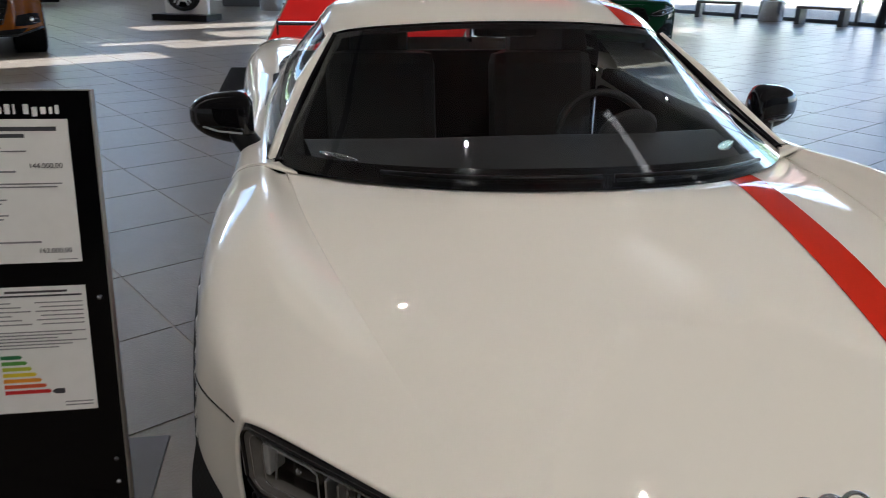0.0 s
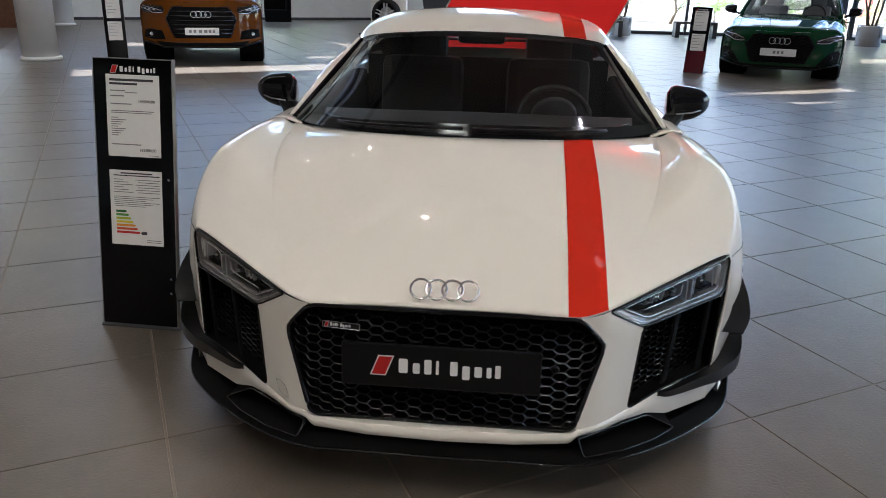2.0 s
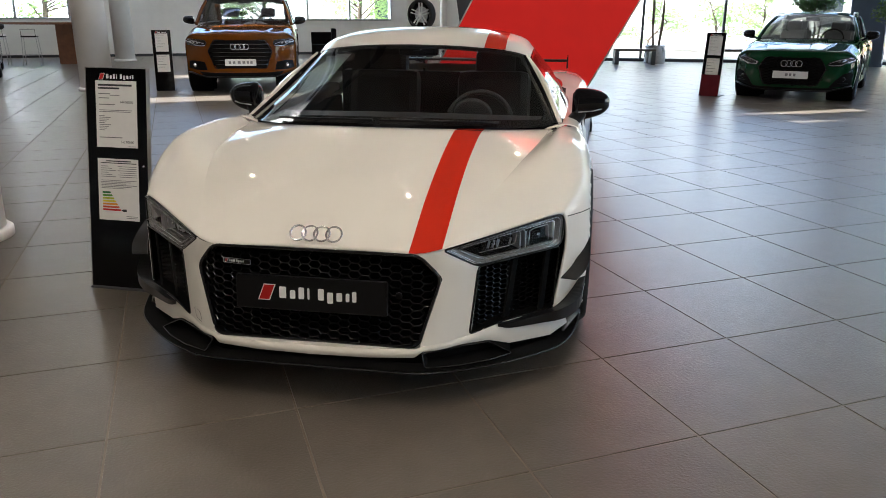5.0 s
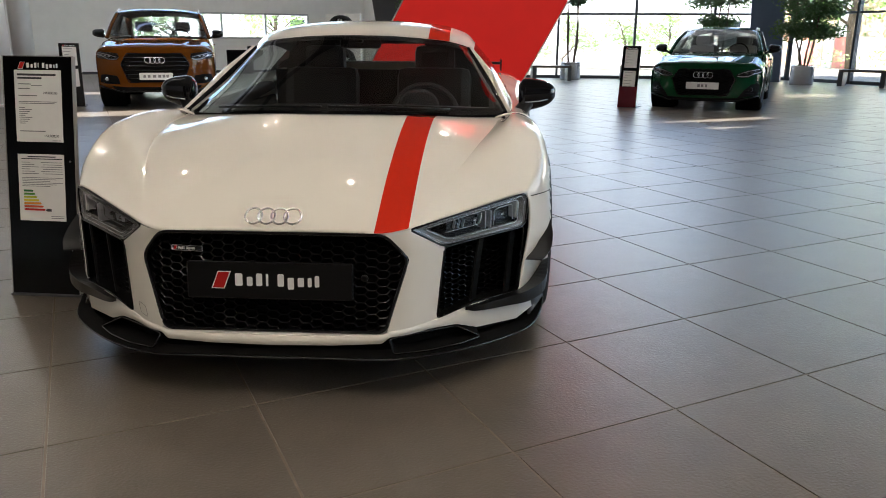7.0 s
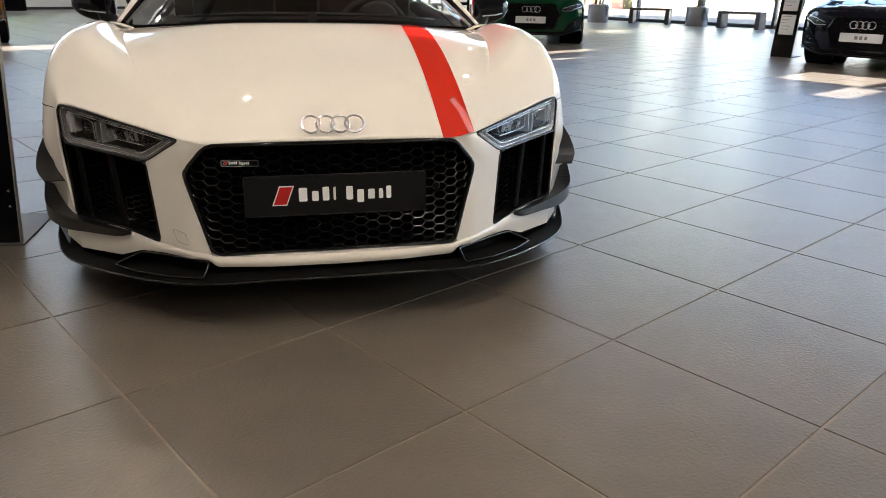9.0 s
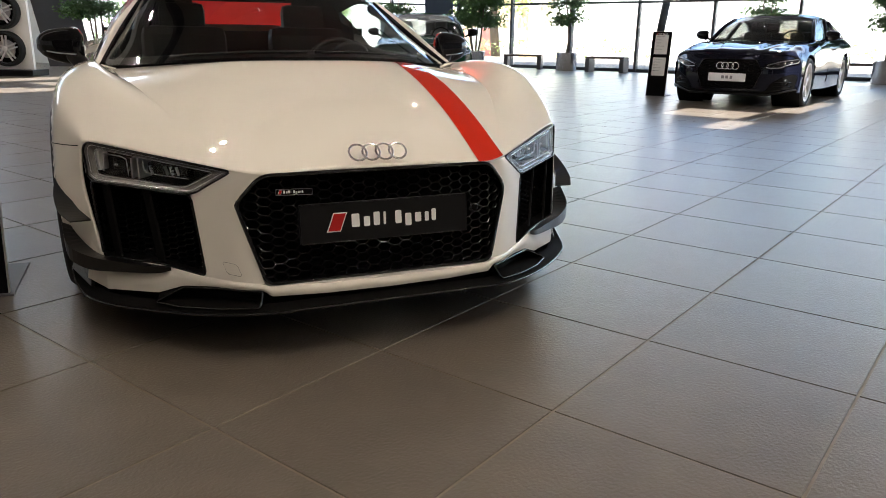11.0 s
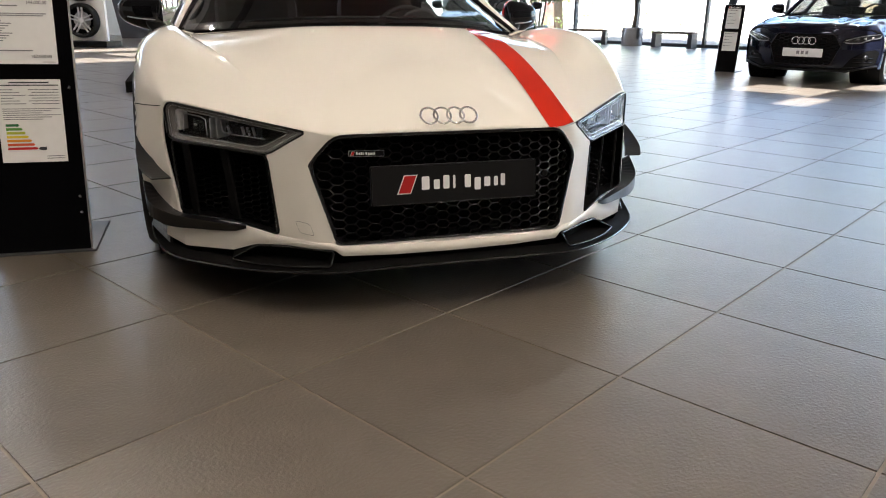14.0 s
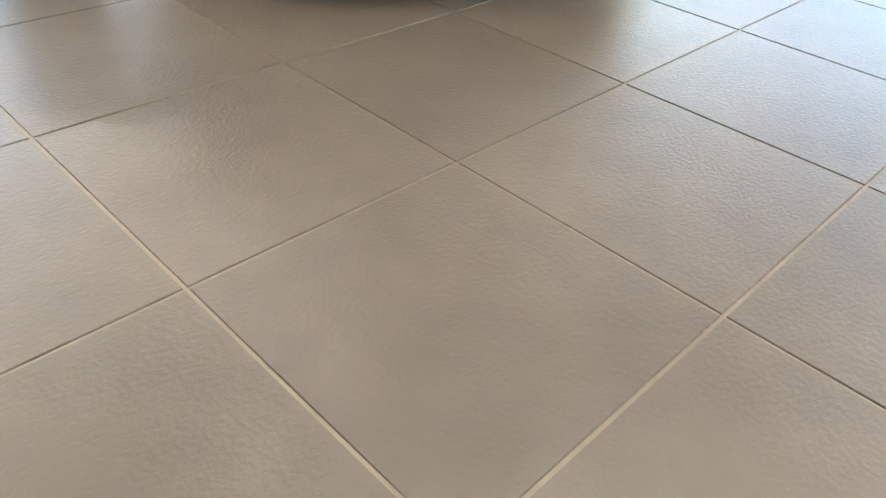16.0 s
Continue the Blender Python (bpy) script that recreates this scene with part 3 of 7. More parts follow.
# along the flank from the wing to the tail: belt line, shoulder, flank, sill
FLANK = [
    [(.715, 1.345, .786), (.815, 1.37, .806), (.890, 1.39, .765), (.928, 1.40, .60), (.932, 1.40, .40), (.925, 1.40, .20)],
    [(.73, 1.80, .800), (.828, 1.80, .806), (.885, 1.80, .765), (.915, 1.80, .60), (.905, 1.80, .40), (.925, 1.80, .18)],
    [(.73, 2.35, .830), (.822, 2.35, .825), (.880, 2.35, .775), (.912, 2.35, .60), (.900, 2.35, .40), (.935, 2.35, .18)],
    [(.70, 2.80, .875), (.815, 2.80, .862), (.905, 2.80, .80), (.945, 2.80, .62), (.945, 2.80, .42), (.945, 2.80, .20)],
    [(.62, 3.40, .890), (.80, 3.40, .895), (.930, 3.40, .83), (.968, 3.40, .65), (.970, 3.40, .45), (.960, 3.40, .22)],
    [(.58, 4.00, .875), (.76, 4.00, .885), (.900, 4.00, .83), (.945, 4.00, .65), (.945, 4.00, .45), (.930, 4.00, .25)],
    [(.50, 4.38, .840), (.68, 4.34, .845), (.81, 4.28, .80), (.860, 4.26, .65), (.860, 4.26, .45), (.850, 4.26, .28)],
]


def arch(p, axle):
    return math.hypot(p.y - axle, p.z - WHEEL_R)


ARCH_R = 0.372


def arch_keep(q):
    for ax in (FRONT_AXLE, REAR_AXLE):
        if all(arch(p, ax) < ARCH_R + 1e-4 for p in q) and all(abs(p.x) > 0.5 for p in q):
            return False
    return True


def arch_fix(p):
    if p.x > 0.6:
        for ax in (FRONT_AXLE, REAR_AXLE):
            d = arch(p, ax)
            if ARCH_R - 0.022 < d < ARCH_R + 0.006:
                k = ARCH_R / d
                return V((p.x, ax + (p.y - ax) * k, WHEEL_R + (p.z - WHEEL_R) * k))
    return p


def face_y(x, z):
    """How far back the front face lies at x, z."""
    x = abs(x)
    keys = [(0, .030), (.20, .036), (.36, .060), (.43, .098), (.52, .178), (.66, .292), (.80, .412), (.88, .52)]
    for (xa, ya), (xb, yb) in zip(keys, keys[1:]):
        if x <= xb:
            break
    y = ya + (yb - ya) * (x - xa) / (xb - xa)
    return y + (z - 0.22) * (0.17 - 0.12 * min(x / 0.5, 1.0))


def on_face(x, z, out=0.0):
    return V((x, face_y(x, z) - out, z))


def resample(pts, n):
    pts = [V((*p, 0)) if len(p) == 2 else V(p) for p in pts]
    ds = [0.0]
    for a, b in zip(pts, pts[1:]):
        ds.append(ds[-1] + (b - a).length)
    out = []
    for i in range(n + 1):
        d = ds[-1] * i / n
        for k in range(len(pts) - 1):
            if d <= ds[k + 1] + 1e-9:
                f = (d - ds[k]) / max(ds[k + 1] - ds[k], 1e-9)
                out.append(pts[k].lerp(pts[k + 1], f))
                break
    return out


def rounded(pts, r, n=5):
    """Round the corners of a closed outline in x, z."""
    pts = [V((*p, 0)) for p in pts]
    out = []
    for i, p in enumerate(pts):
        a, b = pts[i - 1], pts[(i + 1) % len(pts)]
        ra = min(r, (a - p).length * 0.45, (b - p).length * 0.45)
        s, e = p + (a - p).normalized() * ra, p + (b - p).normalized() * ra
        for k in range(n + 1):
            t = k / n
            q = s * (1 - t) ** 2 + p * 2 * t * (1 - t) + e * t * t
            out.append((q.x, q.y))
    return out


def strip(bm, top, bottom, n, k, side=1, out=0.0, lip=0.05):
    """White skin between two lines on the front face, with crisp edges turned in."""
    A, B = resample(top, n), resample(bottom, n)
    rows = []
    for f, back in [(0, lip), (0, 0), (0, 0)] + [(i / k, 0) for i in range(1, k)] + [(1, 0), (1, 0), (1, lip)]:
        row = []
        for a, b in zip(A, B):
            p = a.lerp(b, f)
            row.append(bm.verts.new((p.x * side, face_y(p.x, p.y) - out - 0.005 * math.sin(math.pi * f) + back, p.y)))
        rows.append(row)
    for j, (r, q) in enumerate(zip(rows, rows[1:])):
        if j in (1, len(rows) - 3):
            continue
        for i in range(n):
            bm.faces.new((r[i], r[i + 1], q[i + 1], q[i]))


GRILLE = [(-.362, .538), (.362, .538), (.432, .456), (.362, .222), (-.362, .222), (-.432, .456)]
LAMP = [(.437, .548), (.815, .607), (.828, .585), (.822, .500), (.800, .488), (.556, .474), (.535, .478)]
LAMP_INNER = [(.478, .5405), (.788, .588), (.794, .580), (.791, .513), (.780, .507), (.566, .4905), (.550, .494)]
INTAKE = [(.545, .470), (.815, .490), (.800, .257), (.640, .255), (.521, .230)]


def inside(x, z, poly):
    c = False
    for i in range(len(poly)):
        (xa, za), (xb, zb) = poly[i - 1], poly[i]
        if (za > z) != (zb > z) and x < (xb - xa) * (z - za) / (zb - za) + xa:
            c = not c
    return c


def clip(p, c, poly):
    """Draw p towards c until it lies in the outline."""
    for k in range(12):
        if inside(p[0], p[1], poly):
            return p
        p = (p[0] + (c[0] - p[0]) * .18, p[1] + (c[1] - p[1]) * .18)
    return c


def honeycomb(bm, poly, w, h, recess, side=1, wall_t=0.10, depth=0.02, skip=None):
    """Flat-topped hexagonal cells with walls, clipped to an outline."""
    xs, zs = [p[0] for p in poly], [p[1] for p in poly]
    nx, nz = int((max(xs) - min(xs)) / (w * 0.76)) + 2, int((max(zs) - min(zs)) / h) + 2
    cx, cz = (max(xs) + min(xs)) / 2, (max(zs) + min(zs)) / 2
    shape = [(-.5, 0), (-.26, .5), (.26, .5), (.5, 0), (.26, -.5), (-.26, -.5)]
    for i in range(-nx, nx + 1):
        for j in range(-nz, nz + 1):
            x, z = cx + i * w * 0.76, cz + (j + (0.5 if i % 2 else 0)) * h
            if not inside(x, z, poly) or (skip and skip(x, z)):
                continue
            o = [(x + w * a, z + h * b) for a, b in shape]
            o = [clip(p, (x, z), poly) for p in o]
            n = [(x + w * a * (1 - wall_t * 2), z + h * b * (1 - wall_t * 2.6)) for a, b in shape]
            n = [clip(p, (x, z), poly) for p in n]
            vo = [bm.verts.new((a * side, face_y(a, b) + recess, b)) for a, b in o]
            vi = [bm.verts.new((a * side, face_y(a, b) + recess + 0.003, b)) for a, b in n]
            vb = [bm.verts.new((a * side, face_y(a, b) + recess + depth, b)) for a, b in n]
            for k in range(6):
                m = (k + 1) % 6
                bm.faces.new((vo[k], vo[m], vi[m], vi[k]))
                bm.faces.new((vi[k], vi[m], vb[m], vb[k]))


def dish(bm, poly, recess, side=1):
    """A closed recess behind an outline on the front face."""
    f = [bm.verts.new((x * side, face_y(x, z) + 0.004, z)) for x, z in poly]
    b = [bm.verts.new((x * side, face_y(x, z) + recess, z)) for x, z in poly]
    n = len(f)
    for i in range(n):
        bm.faces.new((f[i], b[i], b[(i + 1) % n], f[(i + 1) % n]))
    c = bm.verts.new((sum(p[0] for p in poly) / n * side, sum(v.co.y for v in b) / n, sum(p[1] for p in poly) / n))
    for i in range(n):
        bm.faces.new((b[i], c, b[(i + 1) % n]))


def outline(bm, poly, r, side=1, out=0.0, flat=None):
    tube(bm, [(x * side, face_y(x, z) - out, z) for x, z in poly], r, 8, closed=True, flat=flat)


def wheel(parent, m, r, w, rim_mat, spokes=5, name="wheel", split=0.10, barrel=None, sw=1.0, rim_k=0.80):
    """Tyre, rim with spokes, disc. Axis along the local x, outer face at +x."""
    root = new(name)
    root.empty_display_size = 0.05
    root.parent = parent
    root.matrix_basis = m
    turn = Matrix.Rotation(radians(90), 4, "Y")
    ri = r * rim_k
    part("tyre", lathe(bmesh.new(), [(ri, -w / 2 + .01), (r * .93, -w / 2), (r * .985, -w / 2 + .02), (r, -w * .32), (r, w * .32), (r * .985, w / 2 - .02), (r * .93, w / 2), (ri, w / 2 - .01), (ri - .012, w / 2 - .03), (ri - .012, -w / 2 + .03), (ri, -w / 2 + .01)], 48, turn, cap=False), M["rubber"], root, "black rubber tyre", True)
    part("rim", lathe(bmesh.new(), [(ri + .004, w / 2 - .012), (ri - .02, w / 2 - .008), (ri - .035, w / 2 - .04), (ri - .04, -w / 2 + .03), (0.01, -w / 2 + .03)], 48, turn, cap=False), barrel or rim_mat, root, smooth=True)
    part("brake_disc", lathe(bmesh.new(), [(0.02, -.01), (r * .52, -.01), (r * .52, .012), (0.02, .012)], 40, turn), M["steel_ring"], root)
    for i in range(spokes):
        a = 2 * math.pi * i / spokes
        for s in (-split, split):
            bm = bmesh.new()
            rot = Matrix.Rotation(a, 4, "X")
            x1, x0 = w / 2 - .03, w / 2 - .055
            quad = [(0.055, -.022 * sw + s * .25), (0.055, .022 * sw + s * .25), (ri - .015, s * ri + .020 * sw), (ri - .015, s * ri - .020 * sw)]
            f = [bm.verts.new(rot @ V((x0 + (.012 if k < 2 else .02), y, z))) for k, (z, y) in enumerate(quad)]
            b = [bm.verts.new(rot @ V((x0 - .03, y, z))) for z, y in quad]
            bm.faces.new(f)
            for k in range(4):
                bm.faces.new((f[k], b[k], b[(k + 1) % 4], f[(k + 1) % 4]))
            part("spoke", bm, rim_mat, root)
    part("hub_cap", lathe(bmesh.new(), [(0.06, w / 2 - .06), (0.06, w / 2 - .03), (0.045, w / 2 - .022), (0.005, w / 2 - .02)], 24, turn), rim_mat, root, smooth=True)
    return root


car = thing("sports_car", pose(0, 0, 0), "ivory white sports car with red stripe and black aero parts", "car", "cars in the hall")

# skin of the bonnet and wings
_bm = patch(bmesh.new(), WING, 64, 110, keep=arch_keep, fix=arch_fix)
_soft = []
for _v in _bm.verts:
    if .40 < abs(_v.co.x) < .82 and _v.co.y > .10 and _v.co.z > .54 and not _v.is_boundary:
        _w = min(max((_v.co.y - .10) / .12, 0.0), 1.0) * min(max((abs(_v.co.x) - .40) / .05, 0.0), 1.0) * min(max((.82 - abs(_v.co.x)) / .05, 0.0), 1.0)
        _soft.append((_v, [_e.other_vert(_v) for _e in _v.link_edges], .5 * _w * _w * (3 - 2 * _w)))
for _ in range(14):
    _to = [_v.co.lerp(sum((_o.co for _o in _near), V((0, 0, 0))) / len(_near), _w) for _v, _near, _w in _soft]
    for (_v, _near, _w), _p in zip(_soft, _to):
        _v.co = _p
_ob = part("bonnet", _bm, M["paint_white"], car, smooth=True)
thicken(_ob, 0.006)
# flanks and tail
_ob = part("flank", patch(bmesh.new(), FLANK, 96, 60, keep=arch_keep, fix=arch_fix), M["paint_white"], car, smooth=True)
thicken(_ob, 0.006)
TAIL = [[(0, 4.42, .84), (.25, 4.41, .84), (.50, 4.38, .84), (.68, 4.34, .845)],
        [(0, 4.44, .70), (.25, 4.43, .70), (.55, 4.39, .70), (.86, 4.26, .65)],
        [(0, 4.42, .30), (.25, 4.41, .30), (.55, 4.37, .30), (.85, 4.26, .28)]]
part("tail", patch(bmesh.new(), TAIL, 12, 16), M["paint_white"], car, smooth=True)
ENGINE_LID = [[(0, 2.98, .985), (.30, 2.98, .98), (.55, 2.95, .95), (.70, 2.80, .875)],
              [(0, 3.50, .93), (.30, 3.50, .925), (.50, 3.47, .905), (.62, 3.40, .890)],
              [(0, 4.05, .875), (.30, 4.04, .873), (.46, 4.02, .874), (.58, 4.00, .875)],
              [(0, 4.42, .84), (.25, 4.41, .84), (.42, 4.39, .84), (.50, 4.38, .84)]]
part("engine_lid", patch(bmesh.new(), ENGINE_LID, 30, 24), M["gloss_black"], car, "gloss black slatted engine lid", True)

# shut line between wing and bumper
def on_wing(p, n=60):
    """The nearest point of the wing's skin."""
    p = V(p)
    s, v, h = 0.5, 0.5, 0.5
    for _ in range(6):
        tries = [(min(max(s + h * i / 8, 0), 1), min(max(v + h * j / 8, 0), 1)) for i in range(-8, 9) for j in range(-8, 9)]
        s, v = min(tries, key=lambda q: (surface(_skin, *q) - p).length)
        h *= 0.3
    return surface(_skin, s, v)


_skin = [[V(p) for p in row] for row in WING]
for _side in (1, -1):
    _low = [on_wing(p) for p in resample([(.832, .50, .588), (.88, .59, .582), (.925, .686, .578)], 14)]
    part("shut_line", tube(bmesh.new(), [(p.x * _side, p.y, p.z) for p in _low], 0.0016, 5), M["matt_black"], car, smooth=True)

# red stripe on the bonnet, 2 mm proud of the paint
_cage = [[V(p) for p in row] for row in WING]
_bm = bmesh.new()
_rows = []
for _i in range(61):
    _s = _i / 60
    _lo, _hi = 0.327 + 0.022 * _s, 0.433 + 0.026 * _s
    _line = [surface(_cage, _s, j / 220) for j in range(150)]
    _r = []
    for _k in range(5):
        _x = _lo + (_hi - _lo) * _k / 4
        for a, b in zip(_line, _line[1:]):
            if a.x <= _x <= b.x and b.x > a.x:
                p = a.lerp(b, (_x - a.x) / (b.x - a.x))
                break
        _r.append(_bm.verts.new((p.x, p.y - 0.0015, p.z + 0.002)))
    _rows.append(_r)
for a, b in zip(_rows, _rows[1:]):
    for _k in range(4):
        _bm.faces.new((a[_k], a[_k + 1], b[_k + 1], b[_k]))
part("bonnet_stripe", _bm, M["paint_red"], car, "red bonnet stripe", True)

# front bumper: the two slanting bars, the lower lip, the corner edge
bumper = part("bumper", bmesh.new(), M["paint_white"], car, smooth=True)
_bm = bmesh.new()
for _side in (1, -1):
    strip(_bm, [(.362, .540), (.437, .456), (.425, .410), (.368, .222)], [(.437, .549), (.540, .478), (.545, .470), (.524, .228)], 24, 6, _side)
    strip(_bm, [(.0, .216), (.355, .216), (.372, .222), (.52, .228), (.64, .251), (.80, .254)], [(.0, .186), (.352, .186), (.374, .203), (.50, .201), (.585, .193), (.655, .162), (.80, .152)], 72, 5, _side, 0.004)
    strip(_bm, [(.800, .254), (.835, .30)], [(.800, .152), (.858, .170)], 4, 4, _side)
bmesh.ops.recalc_face_normals(_bm, faces=_bm.faces)
_bm.to_mesh(bumper.data)
_bm.free()
bumper.data.materials.append(M["paint_white"])
finish(bumper, True)

part("tow_cover_line", tube(bmesh.new(), [on_face(-x, z, 0.0112) for x, z in rounded([(.466, .248), (.478, .284), (.440, .279), (.428, .244)], .008, 3)], 0.0005, 5, closed=True), M["satin_black"], car)

# the six-sided grille
grille = part("grille", bmesh.new(), M["matt_black"], car, "black six-sided honeycomb grille")
_bm = bmesh.new()
dish(_bm, rounded(GRILLE, .03), 0.09)
bmesh.ops.recalc_face_normals(_bm, faces=_bm.faces)
_bm.to_mesh(grille.data)
_bm.free()
grille.data.materials.append(M["matt_black"])
_bm = bmesh.new()
honeycomb(_bm, GRILLE, 0.0465, 0.0262, 0.016, wall_t=0.07)
part("honeycomb", _bm, M["mesh_black"], grille, "satin black honeycomb")
_bm = bmesh.new()
outline(_bm, rounded(GRILLE, .03), 0.005, flat=(0.006, 0.006))
part("grille_frame", _bm, M["gloss_black"], grille, "gloss black frame", True)

# number plate carrier with the plain shapes of the maker's sign
PLATE = pose(0, 0.034, 0.336, -5.5)
plate = part("plate", slab(bmesh.new(), rounded([(-.265, 0), (.265, 0), (.265, .118), (-.265, .118)], .006), 0.012), M["plate_black"], car, "black dealer plate")
plate.matrix_basis = PLATE
part("plate_edge", tube(bmesh.new(), [(x, -.0005, z) for x, z in rounded([(-.263, .002), (.263, .002), (.263, .116), (-.263, .116)], .006)], .0013, 5, closed=True), M["satin_black"], plate, smooth=True)


def emblem(parent, m, k, y=-0.0015):
    """A slanting red field with a white edge and two groups of plain white blocks, 1 unit = the height of a capital."""
    o = [(-0.10, -0.25), (0.95, -0.25), (1.50, 1.15), (0.45, 1.15)]
    i = [(0.02, -0.17), (0.90, -0.17), (1.38, 1.07), (0.50, 1.07)]
    a = part("emblem_edge", slab(bmesh.new(), [(x * k, z * k) for x, z in o], 0.001), M["white_ink"], parent)
    a.matrix_basis = m @ pose(0, y, 0)
    a = part("emblem_field", slab(bmesh.new(), [(x * k, z * k) for x, z in i], 0.001), M["red_ink"], parent)
    a.matrix_basis = m @ pose(0, y - 0.0008, 0)
    x = 1.80
    for w, lo, hi in ((.80, 0, .98), (.62, 0, .72), (.64, 0, 1.0), (.24, 0, .98), (.42, 0, 0), (.66, 0, .98), (.66, -.22, .72), (.66, 0, .72), (.42, 0, .72), (.48, 0, .90)):
        if hi:
            o = [(x * k, lo * k), ((x + w * .74) * k, lo * k), ((x + w * .74) * k, hi * k), (x * k, hi * k)]
            a = part("sign_bar", slab(bmesh.new(), rounded(o, .10 * k, 2), 0.001), M["white_ink"], parent)
            a.matrix_basis = m @ pose(0, y, 0)
        x += w + .13


emblem(plate, pose(-0.183, 0, 0.042), 0.0405)
_bm = slab(bmesh.new(), rounded([(-.052, 0), (.052, 0), (.052, .017), (-.052, .017)], .002, 2), 0.006)
badge = part("badge", _bm, M["gloss_black"], car, "small chrome-edged badge in the grille")
badge.matrix_basis = pose(-0.270, 0.072, 0.480, -8, 0, -7)
_bm = tube(bmesh.new(), [(x, -0.001, z) for x, z in rounded([(-.052, 0), (.052, 0), (.052, .017), (-.052, .017)], .002, 2)], 0.0006, 5, closed=True)
part("badge_edge", _bm, M["silver"], badge)
emblem(badge, pose(-0.046, 0, 0.005), 0.0085)
_bm = lathe(bmesh.new(), [(0.004, 0), (0.011, 0), (0.012, .004), (0.011, .008), (0.004, .008)], 20, pose(0.30, 0.060, 0.405, 90))
part("parking_sensor", _bm, M["satin_black"], car, smooth=True)

# four rings on the nose
for _i in range(4):
    _x = -0.0633 + _i * 0.0422
    _m = pose(_x, 0.122, 0.585, -57)
    part("ring", torus(bmesh.new(), 0.0272, 0.0040, Matrix.Translation(_m.translation) @ Matrix.Rotation(radians(-38), 4, "X"), 36, 10), M["chrome"], car, "chrome ring emblem", True)

# headlamps, side intakes, aero blades
for _side in (1, -1):
    lampu = part("headlamp", bmesh.new(), M["satin_black"], car, "narrow led headlamp behind clear glass")
    _bm = bmesh.new()
    poly = rounded(LAMP, .012, 3)
    dish(_bm, poly, 0.10, _side)
    bmesh.ops.recalc_face_normals(_bm, faces=_bm.faces)
    _bm.to_mesh(lampu.data)
    _bm.free()
    lampu.data.materials.append(M["satin_black"])
    _bm = bmesh.new()
    outline(_bm, poly, 0.0035, _side, 0.001)
    part("lamp_seal", _bm, M["gloss_black"], lampu, smooth=True)
    # pale bezel all round, with a fine bright line on its inner edge
    inner = rounded(LAMP_INNER, .010, 3)
    _bm = bmesh.new()
    f = [_bm.verts.new((x * _side, face_y(x, z) + .003, z)) for x, z in poly]
    b = [_bm.verts.new((x * _side, face_y(x, z) + .013, z)) for x, z in inner]
    d = [_bm.verts.new((x * _side, face_y(x, z) + .040, z)) for x, z in inner]
    for r, q in ((f, b), (b, d)):
        for i in range(len(f)):
            _bm.faces.new((r[i], q[i], q[(i + 1) % len(f)], r[(i + 1) % len(f)]))
    part("bezel", _bm, M["bezel"], lampu, "pale translucent lamp bezel", True)
    _bm = tube(bmesh.new(), [(x * _side, face_y(x, z) + .010, z) for x, z in inner], .0019, 6, closed=True)
    part("light_guide", _bm, M["chrome"], lampu, "bright light line", True)
    _mid = [((a[0] * .62 + b[0] * .38), (a[1] * .62 + b[1] * .38)) for a, b in zip(poly, inner)]
    _bm = tube(bmesh.new(), [(x * _side, face_y(x, z) + .0045, z) for x, z in _mid], .0014, 6, closed=True)
    part("light_guide", _bm, M["chrome"], lampu, "bright light line", True)
    _bm = tube(bmesh.new(), [on_face(x * _side, z, -.016) for x, z in [(g.x, g.y) for g in resample([(.545, .515), (.640, .523), (.662, .528), (.664, .560)], 20)]], .0020, 6)
    part("light_guide", _bm, M["chrome"], lampu, "bright light line", True)
    _bm = tube(bmesh.new(), [on_face(x * _side, z, -.020) for x, z in [(g.x, g.y) for g in resample([(.706, .512), (.708, .560), (.722, .568), (.770, .574), (.774, .520)], 24)]], .0016, 6)
    part("light_guide", _bm, M["silver"], lampu, "pale bracket-shaped light guide", True)
    _bm = bmesh.new()
    box(_bm, -.012, .012, -.01, .03, -.032, .032, .003, pose(.787 * _side, face_y(.787, .55) + .03, .553, 0, 0, 40 * _side))
    part("reflector", _bm, M["lamp_guide"], lampu, "pale vertical reflector")
    for xa, dz in ((.735, .004), (.640, 0), (.585, -.004)):
        _bm = boxed(-.030, .030, 0.02, .075, -.018, .018, .004, pose(xa * _side, face_y(xa, .53) + .020, .536 + dz, -4, 0, 38 * _side))
        mod = part("lens_unit", _bm, M["gloss_black"], lampu, "black lens unit")
        _bm = lathe(bmesh.new(), [(0.002, 0.008), (0.005, 0.006), (0.008, 0.0)], 20, pose(xa * _side, face_y(xa, .53) + .040, .536 + dz, 90, 0, 38 * _side))
        part("lens", _bm, M["chrome"], mod, smooth=True)
    for xa in (.690, .672):
        _bm = boxed(-.0022, .0022, -.01, .05, -.030, .030, .001, pose(xa * _side, face_y(xa, .535) + .018, .537, 0, 0, 38 * _side))
        part("divider", _bm, M["silver"], lampu, "satin silver divider")
    for xa in (.575, .590, .605, .645, .660):
        _bm = boxed(-.0012, .0012, 0, .012, -.013, .013, .0004, pose(xa * _side, face_y(xa, .53) + .032, .532, 0, 18 * _side, 38 * _side))
        part("led_blade", _bm, M["silver"], lampu, "slanting led blade")
    # clear cover
    _bm = bmesh.new()
    f = [_bm.verts.new((x * _side, face_y(x, z) - 0.001, z)) for x, z in poly]
    c = _bm.verts.new((.68 * _side, face_y(.68, .54) - 0.006, .54))
    for i in range(len(f)):
        _bm.faces.new((f[i], c, f[(i + 1) % len(f)]))
